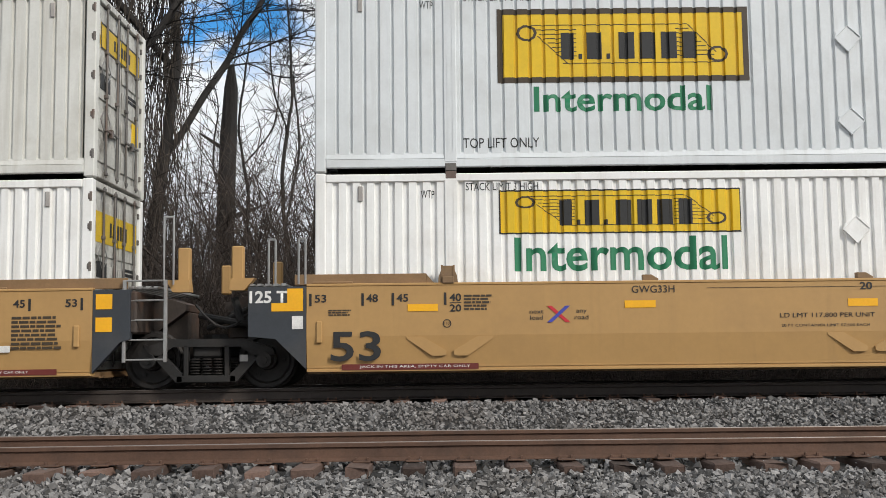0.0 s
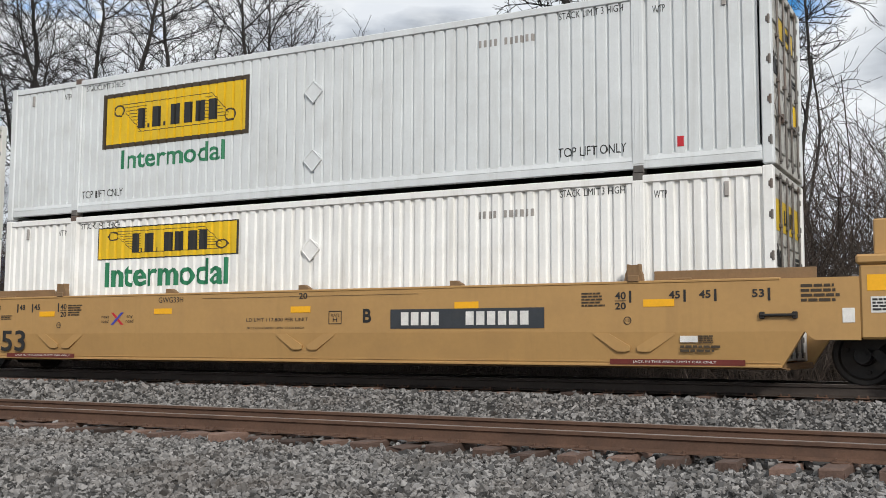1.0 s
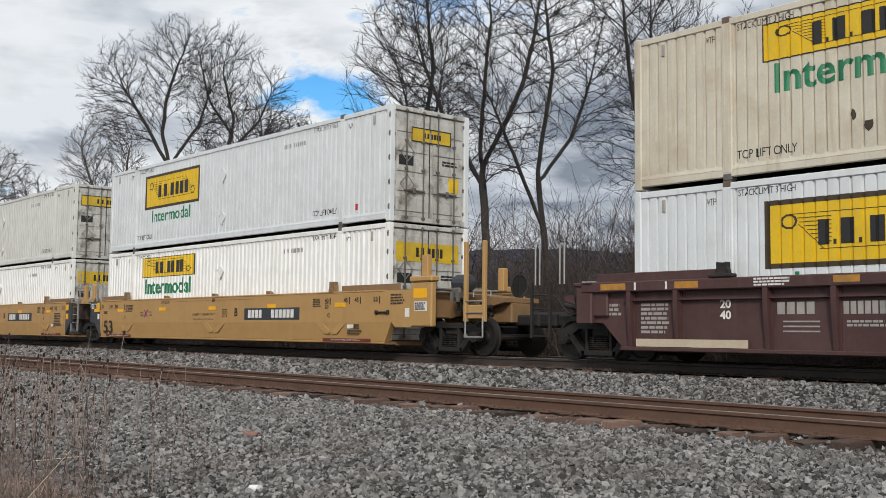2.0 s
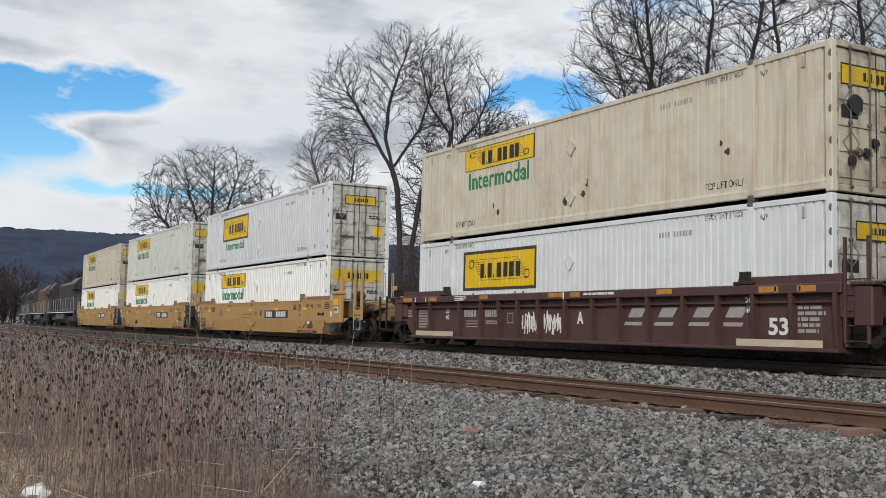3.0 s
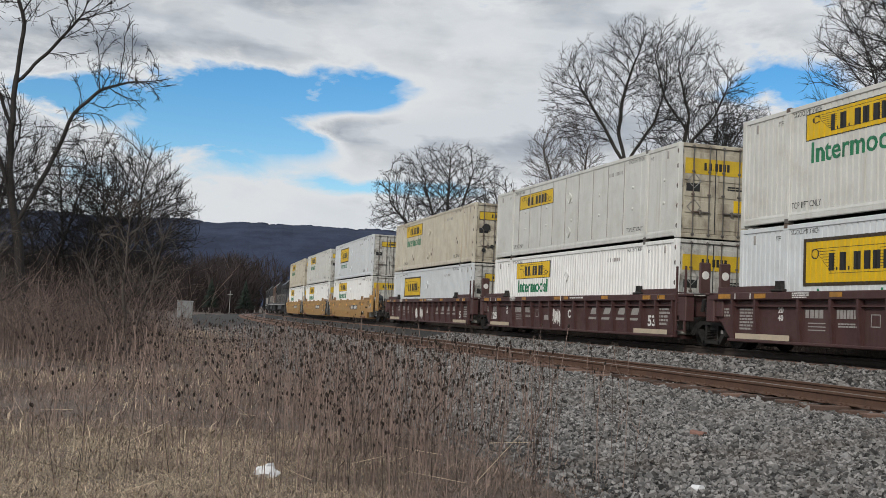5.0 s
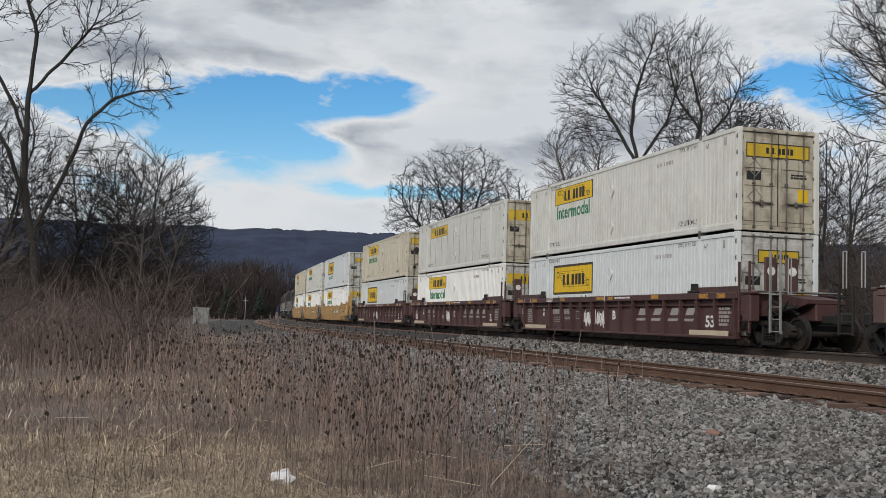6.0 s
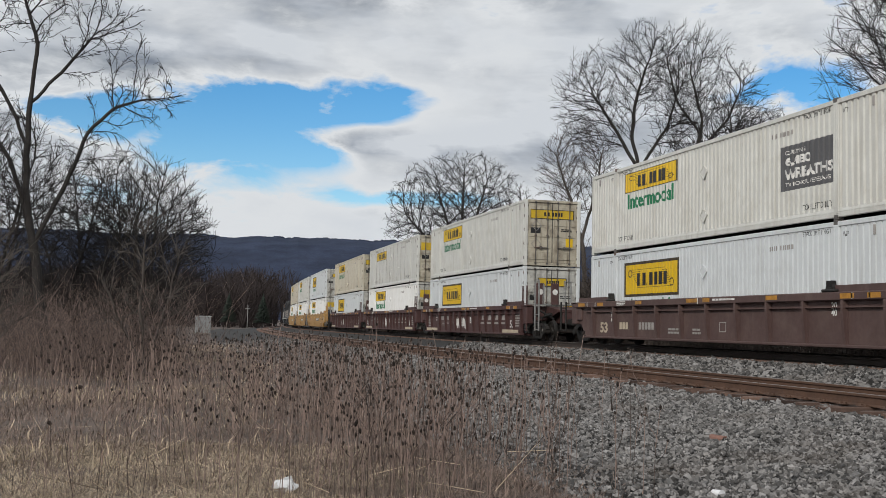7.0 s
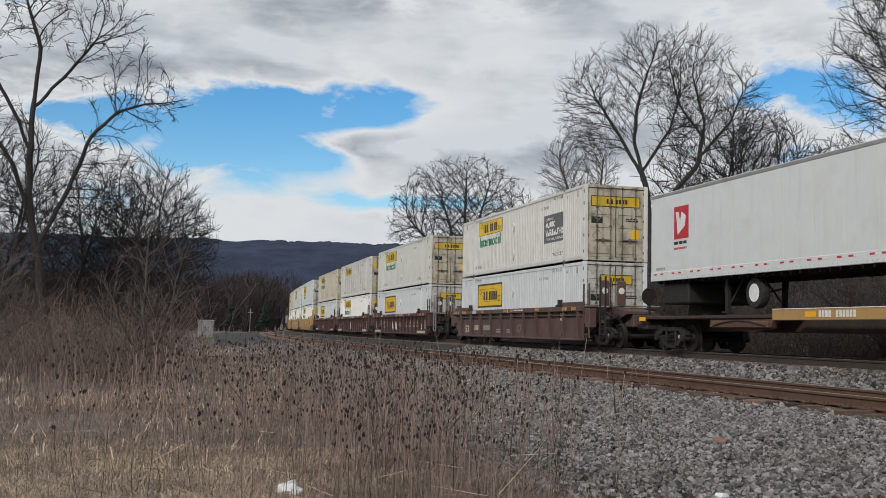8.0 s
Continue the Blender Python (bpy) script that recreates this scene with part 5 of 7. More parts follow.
def semi_trailer():
    c = thing("semi_trailer", "white box semi-trailer riding on a flat car", "trailer", "train")
    H0, H1, HW, X0, X1 = 2.18, 4.93, 1.30, -8.08, 8.08
    for s in (-1, 1):
        def wall():
            g = Geo().box(X0 + 0.06, X1 - 0.05, s * (HW - 0.05), s * HW, H0 + 0.28, H1 - 0.10)
            return g
        w = part("side_wall", wall(), TRAILER_WHITE, c)
        for i in range(13):
            x = X0 + 1.25 + i * 1.22
            part("wall_seam", Geo().box(x - 0.012, x + 0.012, s * HW, s * (HW + 0.003), H0 + 0.29, H1 - 0.11), TRAILER_WHITE, w)
        part("top_rail", Geo().box(X0, X1, s * (HW - 0.06), s * (HW + 0.012), H1 - 0.11, H1, 0.015), STEEL, c)
        part("bottom_rail", Geo().box(X0, X1, s * (HW - 0.08), s * (HW + 0.010), H0, H0 + 0.29, 0.012), TRAILER_WHITE, c)
        g, wh = Geo(), Geo()
        for i in range(14):
            x = X0 + 0.25 + i * 1.16
            for k in (0.0, 0.42):
                g.box(x + k, x + k + 0.17, s * HW, s * (HW + 0.014), H0 + 0.19, H0 + 0.235)
                wh.box(x + k + 0.18, x + k + 0.36, s * HW, s * (HW + 0.014), H0 + 0.19, H0 + 0.235)
        part("red_tape", g, LOGO_RED, c)
        part("white_tape", wh, MARK_WHITE, c)
        g = Geo()
        for i in range(90):
            x = X0 + 0.1 + i * 0.178
            g.lathe([(0.013, 0), (0.008, s * 0.006)], (x, s * (HW + 0.010), H0 + 0.07), "y", 6)
        part("rivet_row", g, STEEL, c, kind="stuff")
    part("roof", Geo().box(X0, X1, -HW, HW, H1 - 0.02, H1 + 0.01, 0.01), TRAILER_WHITE, c)
    part("front_wall", Geo().box(X0, X0 + 0.06, -HW, HW, H0, H1, 0.02), TRAILER_WHITE, c)
    part("rear_door", Geo().box(X1 - 0.05, X1, -HW, HW, H0, H1, 0.01), TRAILER_WHITE, c)
    g = Geo().box(X0, X1, -HW + 0.08, HW - 0.08, H0 + 0.02, H0 + 0.10)
    for i in range(40):
        g.box(X0 + 0.3 + i * 0.4, X0 + 0.36 + i * 0.4, -HW + 0.08, HW - 0.08, H0 - 0.08, H0 + 0.02)
    part("floor_frame", g, IRON, c)
    for s in (-1, 1):
        g = Geo().box(-4.1, -3.95, s * 0.86, s * 0.98, 1.2, H0, 0.01).box(-4.18, -3.87, s * 0.80, s * 1.04, 1.14, 1.20, 0.01)
        g.cyl((-4.0, s * 0.9, 1.35), (-3.5, s * 0.7, H0), 0.03, 6).cyl((-4.05, s * 0.9, 1.4), (-4.7, s * 0.7, H0), 0.03, 6)
        part("landing_leg", g, IRON, c)
    part("cross_brace", Geo().cyl((-4.02, -0.9, 1.5), (-4.02, 0.9, 1.9), 0.03, 6), IRON, c)
    sp = part("spare_tyre", Geo().lathe([(0.24, -0.12), (0.40, -0.12), (0.43, -0.06), (0.43, 0.06), (0.40, 0.12), (0.24, 0.12)], (-2.45, -0.95, 1.68), "y", 20), RUBBER, c)
    part("white_rim", Geo().lathe([(0.25, -0.125), (0.23, -0.10), (0.14, -0.08), (0.10, -0.13), (0.05, -0.14)], (-2.45, -0.95, 1.68), "y", 18), LITTER, sp, "white painted wheel disc")
    for x in (5.2, 6.5):
        for s in (-1, 1):
            t = part("tyre", Geo().lathe([(0.28, -0.25), (0.48, -0.25), (0.51, -0.2), (0.51, 0.2), (0.48, 0.25), (0.28, 0.25)], (x, s * 0.98, 1.74), "y", 20), RUBBER, c)
            part("rim", Geo().lathe([(0.28, s * 0.23), (0.2, s * 0.15), (0.1, s * 0.24)], (x, s * 0.98, 1.74), "y", 14), STEEL, t)
    part("fuel_box", Geo().box(-7.6, -6.0, -1.1, 1.1, 1.45, 2.1, 0.05), IRON, c)
    Y = -HW - 0.002
    lg = flat_mark(c, [rect(-6.53, -5.63, 3.42, 4.42)], LOGO_RED, Y, "logo")
    part("logo_mark", Geo().prism([(-6.42, 4.25), (-6.25, 4.25), (-6.15, 3.95), (-6.05, 4.25), (-5.8, 4.1), (-5.85, 3.8), (-6.05, 3.7), (-6.3, 3.55), (-6.35, 3.9)], Y - 0.003, Y - 0.006), LITTER, lg)
    flat_mark(c, bars(-6.53, -5.7, 3.22, 3.37, 1, 3), BLACK, Y)
    flat_mark(c, bars(-6.53, -5.7, 3.08, 3.18, 1, 4), LOGO_RED, Y)
    flat_mark(c, marks(-7.7, -7.1, 2.52, 2.60, 6), MARK_GREY, Y, "number_stencil")
    return c


def flat_car():
    c = thing("flat_car", "yellow and rust-brown spine flat car carrying a trailer", "flat car", "train")
    # its space: x from the trailer's middle
    part("centre_sill", Geo().box(-8.9, 11.0, -0.35, 0.35, 0.62, 1.05, 0.02), DARK_DECK, c)
    part("end_deck", Geo().box(-8.9, -1.2, -1.25, 1.25, 0.98, 1.08, 0.02).box(-8.9, -8.6, -1.4, 1.4, 0.8, 1.12, 0.02), DARK_DECK, c)
    part("rusty_bracket", Geo().box(-4.2, -1.3, -1.42, -1.15, 0.72, 0.90, 0.03).prism([(-4.4, 0.95), (-1.2, 0.95), (-1.3, 0.72), (-2.1, 0.62), (-4.0, 0.74)], -1.3, -1.1), RAIL_RUST, c)
    for s in (-1, 1):
        part("wheel_pan", Geo().box(-1.0, 11.0, s * 0.6, s * 1.45, 0.95, 1.0, 0.01).box(-1.0, 11.0, s * 1.40, s * 1.46, 0.92, 1.19, 0.012), TAN, c)
        part("pan_lip", Geo().box(-1.0, 11.0, s * 1.39, s * 1.47, 1.19, 1.215, 0.006), MARK_WHITE, c)
    flat_mark(c, [rect(0.4, 0.85, 1.0, 1.13)], REFLECTOR, -1.464, "reflector")
    flat_mark(c, [rect(-8.7, -8.25, 0.92, 1.06)], REFLECTOR, -1.402, "reflector")
    flat_mark(c, marks(0.95, 1.45, 0.99, 1.15, 4) + marks(1.6, 2.35, 0.99, 1.15, 6), MARK_WHITE, -1.464, "number_stencil")
    g = Geo().prism([(-7.3, 1.05), (-6.3, 1.05), (-6.7, 2.0), (-7.1, 2.0)], -0.4, 0.4).box(-7.4, -6.2, -0.6, 0.6, 2.0, 2.12, 0.03)
    part("trailer_hitch", g, IRON, c)
    part("brake_wheel", Geo().lathe([(0.26, 0), (0.29, 0.02), (0.26, 0.04), (0.23, 0.02)], (-9.0, -0.9, 1.75), "x", 16).box(-9.0, -8.95, -0.93, -0.87, 1.1, 1.9).box(-8.99, -8.96, -1.15, -0.65, 1.73, 1.77), IRON, c)
    truck(c, -7.2)
    truck(c, 9.6)
    coupler(c, -8.9, -9.7)
    g = Geo()
    for i in range(8):
        a, b = i / 8, (i + 1) / 8
        g.cyl((-4.0 + 2.6 * a, -1.44, 0.78 + 0.14 * math.sin(a * 3.1)), (-4.0 + 2.6 * b, -1.44, 0.78 + 0.14 * math.sin(b * 3.1)), 0.02, 5)
    part("air_hose", g, IRON, c)
    return c


def locomotive(hood, cab_mat, label, seed):
    c = thing("locomotive", label, "locomotive", "locomotives")
    part("underframe", Geo().box(-11, 11, -1.5, 1.5, 1.25, 1.5, 0.04).box(-10.9, 10.9, -0.6, 0.6, 0.85, 1.25), LOCO_BLACK, c)
    part("fuel_tank", Geo().prism([(-1.35, 1.2), (-1.45, 0.7), (-1.1, 0.35), (1.1, 0.35), (1.45, 0.7), (1.35, 1.2)], -3.2, 3.2, "x"), LOCO_GREY, c)
    part("long_hood", Geo().prism([(-0.95, 1.5), (-0.95, 3.9), (-0.75, 4.15), (0.75, 4.15), (0.95, 3.9), (0.95, 1.5)], -5.8, 10.6, "x"), hood, c)
    part("radiator", Geo().prism([(-1.45, 3.3), (-1.5, 3.75), (-0.9, 4.35), (0.9, 4.35), (1.5, 3.75), (1.45, 3.3)], 6.0, 10.3, "x"), hood, c)
    for i in range(9):
        x = -5.4 + i * 1.25
        for y in (-0.975, 0.945):
            part("hood_door", Geo().box(x, x + 1.05, y, y + 0.03, 1.7, 3.5, 0.01), hood, c)
    part("cab", Geo().prism([(-1.5, 1.5), (-1.5, 3.8), (-1.1, 4.35), (1.1, 4.35), (1.5, 3.8), (1.5, 1.5)], -8.3, -5.8, "x"), cab_mat, c)
    part("nose", Geo().prism([(-10.3, 1.5), (-10.2, 3.0), (-8.3, 3.2), (-8.3, 1.5)], -0.8, 0.8), cab_mat, c)
    for b in ((-7.8, -7.1, -1.51, -1.45, 2.9, 3.6), (-6.9, -6.2, -1.51, -1.45, 2.9, 3.6), (-8.31, -8.25, -1.2, -0.2, 3.3, 3.9), (-8.31, -8.25, 0.2, 1.2, 3.3, 3.9)):
        part("cab_window", Geo().box(*b), GLASS, c)
    part("exhaust", Geo().box(0, 1.2, -0.3, 0.3, 4.15, 4.45, 0.04), LOCO_BLACK, c)
    part("roof_fan", Geo().box(-3.0, -2.0, -0.5, 0.5, 4.15, 4.32, 0.04), LOCO_BLACK, c)
    g = Geo()
    for s in (-1, 1):
        for i in range(9):
            x = -5.0 + i * 1.9
            g.cyl((x, s * 1.46, 1.5), (x, s * 1.46, 2.55), 0.022, 5)
        g.cyl((-5.0, s * 1.46, 2.55), (10.2, s * 1.46, 2.55), 0.022, 5)
    for y in (-1.2, -0.6, 0.6, 1.2):
        g.cyl((10.9, y, 1.5), (10.9, y, 2.55), 0.022, 5)
    part("handrail", g, MARK_GREY, c)
    part("stripe", Geo().box(10.6, 10.63, -0.9, 0.9, 1.7, 1.82).box(10.6, 10.63, -0.9, 0.9, 2.1, 2.22).box(10.6, 10.63, -0.9, 0.9, 2.5, 2.62).box(-10.8, 10.8, -1.51, -1.505, 1.27, 1.34), MARK_WHITE, c)
    for x in (10.2, -10.9):
        part("step_well", Geo().box(x, x + 0.7, -1.48, -1.2, 0.5, 1.3, 0.02), LOCO_BLACK, c)
    for x in (-6.6, 6.6):
        t = part("truck", Geo().box(-2.2, 2.2, -1.15, -0.95, 0.55, 0.95, 0.04).box(-2.2, 2.2, 0.95, 1.15, 0.55, 0.95, 0.04).box(-0.3, 0.3, -1.0, 1.0, 0.5, 0.9), LOCO_GREY, c, at=(x, 0, 0))
        for a in (-1.8, 0.0, 1.8):
            part("wheelset", shared(("locowheel",), WHEEL, lambda: Geo().lathe([(0.1, -0.82), (0.5, -0.82), (0.5, -0.7), (0.1, -0.68)], (0, 0, 0.5), "y", 18).lathe([(0.1, 0.68), (0.5, 0.7), (0.5, 0.82), (0.1, 0.82)], (0, 0, 0.5), "y", 18).cyl((0, -0.8, 0.5), (0, 0.8, 0.5), 0.1)), WHEEL, t, at=(a, 0, 0))
    return c


# ---------------------------------------------------------------- the train, from the engines back
LOW, HIGH = 0.298, 3.196
MOVERS = []


def ride(ob, x, z=0.0):
    MOVERS.append((ob, x, z))
    ob.matrix_basis = pose(x, YT + bend(x), ZT + fall(x) + z)


XA = 6.105
XB, XC, XD, XE = XA + 23.591, XA + 43.095, XA + 62.663, XA + 85.928
XX, XW = XA - 19.45, XA - 38.9

ride(locomotive(LOCO_BLACK, LOCO_BLACK, "black diesel locomotive with white stripes and handrails", 1), XW - 21.6)
ride(locomotive(LOCO_ORANGE, LOCO_GREY, "grey and rusty orange diesel locomotive pulling the train", 2), XW - 44.6)
ride(locomotive(LOCO_BLACK, LOCO_BLACK, "black diesel locomotive leading the train", 3), XW - 67.6)

ride(tan_well_car("tan painted smooth-sided well car behind the locomotive", "joint", "joint", 1), XW)
ride(tan_well_car("tan painted smooth-sided well car with dark end plates", "joint", "joint", 2), XX)
ride(tan_well_car("tan painted smooth-sided well car with a dark number panel", "joint", "coupler", 3), XA)
RIBS = (-8.05, -7.0, -5.2, -4.0, -3.05, -2.12, -1.15, 0.03, 1.14, 2.15, 3.15, 4.3, 5.33, 6.3, 7.27, 8.3)
ride(ribbed_well_car(MAROON, "maroon ribbed well car with white scrawls", RIBS, "coupler", "joint", "A", 4), XB)
ride(ribbed_well_car(MAROON, "maroon ribbed well car with pale road name blocks", RIBS, "", "joint", "C", 5), XC)
ride(ribbed_well_car(MAROON, "dark maroon ribbed well car", RIBS, "", "coupler", "B", 6), XD)
RIBS_E = (-7.5, -5.75, -4.2, -2.65, -1.1, 0.42, 1.98, 3.48, 5.03, 6.54, 8.0)
ride(ribbed_well_car(BROWN_CAR, "faded brown ribbed well car", RIBS_E, "coupler", "coupler", "E", 7), XE)

STACK = [
    (XW, LOW, WHITE, DOOR_WHITE, "wide", "small", "white corrugated container in a tan well car", "low", None),
    (XW, HIGH, CREAM, DOOR_CREAM, "narrow", "small", "cream weathered container stacked on a white one", "wide", None),
    (XX, LOW, WHITE, DOOR_WHITE, "wide", "small", "white corrugated container with dirty doors", "low", None),
    (XX, HIGH, PALE, DOOR_WHITE, "narrow", "small", "pale grey container with grimy doors", "wide", None),
    (XA, LOW, WHITE, DOOR_WHITE, "wide", "small", "white corrugated container with yellow sign and green word", "low", None),
    (XA, HIGH, COOL_WHITE, DOOR_WHITE, "narrow", "large", "cool white container with large bordered yellow sign", "narrow", red_tag),
    (XB, LOW, COOL_WHITE, DOOR_WHITE, "narrow", "large", "clean bluish white container in a maroon well car", "narrow", None),
    (XB, HIGH, CREAM, DOOR_CREAM, "narrow", "small", "scuffed cream container with black patches on its doors", "wide", rust_holes),
    (XC, LOW, WHITE, DOOR_WHITE, "wide", "small", "white corrugated container under a smooth one", "low", None),
    (XC, HIGH, PALE, DOOR_CREAM, "smooth", "plain", "smooth-sided off-white container with brown stained doors", "low", None),
    (XD, LOW, COOL_WHITE, DOOR_WHITE, "narrow", "large", "white container with bordered yellow sign", "narrow", None),
    (XD, HIGH, PALE, DOOR_CREAM, "narrow", "small", "off-white container with grimy doors", "wide", None),
    (XE, LOW, COOL_WHITE, DOOR_WHITE, "narrow", "large", "white container in a faded brown well car", "narrow", None),
    (XE, HIGH, PALE, DOOR_CREAM, "wide", "small", "off-white container with a dark grey billboard", "wide", wreath_sign),
]
for n, (x, z, paint, door, style, logo, label, dl, extra) in enumerate(STACK):
    ride(container(paint, door, style, logo, label, n, z, dl, extra), x, z)
XF = XE + 13.5 + 8.08
ride(semi_trailer(), XF)
ride(flat_car(), XF)

# ---------------------------------------------------------------- bare trees


def ball(rng, n, u, w, z, ru, rw, rz, floor=-9.0):
    """Points spread through an ellipsoid, more of them towards its skin."""
    d = rng.normal(size=(n, 3))
    d *= (rng.random(n) ** 0.42 / np.linalg.norm(d, axis=1))[:, None]
    p = d * (ru, rw, rz) + (u, w, z)
    return p[p[:, 2] > floor]


def grow(seed, stems, blobs, step=0.42, kill=0.85, tip=0.013, power=2.15, kink=0.10, lift=0.12, twigs=1.6, twig_length=0.75, droop=0.0, fine_radius=0.0075, floor=-9.0):
    """A bare tree. The stems are bent poles from the ground or from an earlier stem; from them wood grows out step by step towards
    points spread through the crown, thickens with all that it carries, and ends in twigs. Returns the wood and the twigs."""
    rng = np.random.default_rng(seed)
    pos, par = [], []
    for stem in stems:
        pts = [np.array(p, float) for p in stem]
        last = -1
        if pos:
            last = int(np.argmin(np.linalg.norm(np.array(pos) - pts[0], axis=1)))
            pts[0] = pos[last]
        else:
            pos.append(pts[0])
            par.append(-1)
            last = 0
        for p, q in zip(pts, pts[1:]):
            n = max(1, int(np.linalg.norm(q - p) / step))
            for i in range(1, n + 1):
                pos.append(p + (q - p) * i / n + rng.normal(0, 0.035, 3))
                par.append(last)
                last = len(pos) - 1
    aims = np.concatenate([ball(rng, *blob, floor=floor) for blob in blobs])
    P = np.array(pos)
    dist = np.linalg.norm(aims[:, None] - P[None], axis=2)
    near, far = dist.argmin(1), dist.min(1)
    heart = aims.mean(0) - (0, 0, 0.85 * (aims[:, 2].max() - aims[:, 2].min()))
    kids = {}
    for turn in range(110):
        if not len(aims):
            break
        pull = {}
        for i in np.unique(near):
            mine = near == i
            v = aims[mine] - pos[i]
            pull[i] = (v / np.linalg.norm(v, axis=1)[:, None]).mean(0)
        fresh = []
        for i, v in pull.items():
            if kids.get(i, 0) > 2:
                continue
            out, ahead = pos[i] - heart, pos[i] - pos[par[i]]
            v = v / (np.linalg.norm(v) + 1e-6) + 0.45 * out / np.linalg.norm(out) + 0.5 * ahead / (np.linalg.norm(ahead) + 1e-6) + rng.normal(0, kink, 3) + (0, 0, lift)
            pos.append(pos[i] + v / np.linalg.norm(v) * step)
            par.append(int(i))
            kids[i] = kids.get(i, 0) + 1
            fresh.append(len(pos) - 1)
        if not fresh:
            break
        dist = np.linalg.norm(aims[:, None] - np.array([pos[k] for k in fresh])[None], axis=2)
        k = dist.argmin(1)
        d = dist[np.arange(len(aims)), k]
        closer = d < far
        near[closer], far[closer] = np.array(fresh)[k[closer]], d[closer]
        live = far > kill
        aims, near, far = aims[live], near[live], far[live]
    n = len(pos)
    load, children = np.zeros(n), [[] for i in range(n)]
    for i in range(n - 1, -1, -1):
        load[i] = load[i] or tip ** power
        if par[i] >= 0:
            load[par[i]] += load[i]
            children[par[i]].append(i)
    rad = load ** (1 / power)
    P = np.array(pos)
    soft = P.copy()
    for i in range(n):
        if par[i] >= 0 and children[i]:
            c = max(children[i], key=lambda k: rad[k])
            soft[i] = 0.5 * P[i] + 0.25 * (P[par[i]] + P[c])
    wood, fine = Geo(), Geo()

    def tube(geo, pts, radii, m):
        base = len(geo.v)
        ax = Vector(pts[-1] - pts[0])
        ref = ax.orthogonal().normalized() if ax.length > 1e-5 else Vector((1, 0, 0))
        for j, (p, q) in enumerate(zip(pts, radii)):
            d = Vector(pts[min(j + 1, len(pts) - 1)] - pts[max(j - 1, 0)])
            e = d.cross(ref).normalized()
            f = e.cross(d).normalized()
            for i in range(m):
                t = 2 * math.pi * i / m
                geo.v.append(tuple(Vector(p) + (e * math.cos(t) + f * math.sin(t)) * q))
        for j in range(len(pts) - 1):
            for i in range(m):
                k = (i + 1) % m
                geo.f.append((base + j * m + i, base + j * m + k, base + (j + 1) * m + k, base + (j + 1) * m + i))

    starts = [i for i in range(n) if par[i] < 0]
    while starts:
        i = starts.pop()
        chain = [] if par[i] < 0 else [par[i]]
        while True:
            chain.append(i)
            if not children[i]:
                break
            c = max(children[i], key=lambda k: rad[k])
            starts.extend(k for k in children[i] if k != c)
            i = c
        if len(chain) < 2:
            continue
        radii = [rad[k] for k in chain]
        radii[0] = min(radii[0], radii[1] * 1.15)
        if par[chain[0]] < 0:
            radii[0] *= 1.35
        big = radii[1]
        tube(wood if big > 0.05 or par[chain[0]] < 0 else fine, [soft[k] for k in chain], radii, 9 if big > 0.12 else 5 if big > 0.04 else 3)
    for i in range(n):
        if rad[i] > tip * 2.4 or par[i] < 0:
            continue
        along = P[i] - P[par[i]]
        along /= np.linalg.norm(along) + 1e-6
        for k in range(int(twigs + rng.random())):
            d = along * rng.uniform(0.7, 1.4) + rng.normal(0, 0.38, 3) + (0, 0, 0.22 - droop)
            d /= np.linalg.norm(d)
            ln = twig_length * rng.uniform(0.45, 1.25)
            p = soft[i] + (soft[par[i]] - soft[i]) * rng.random()
            q = p + d * ln * 0.5
            e = d + rng.normal(0, 0.28, 3) + (0, 0, 0.12 - droop)
            tube(fine, [p, q, q + e / np.linalg.norm(e) * ln * 0.5], [fine_radius * 1.25, fine_radius, fine_radius * 0.6], 3)
            e = d + rng.normal(0, 0.5, 3) + (0, 0, 0.1 - droop)
            tube(fine, [q, q + e / np.linalg.norm(e) * ln * 0.45], [fine_radius * 0.9, fine_radius * 0.55], 3)
    return wood, fine


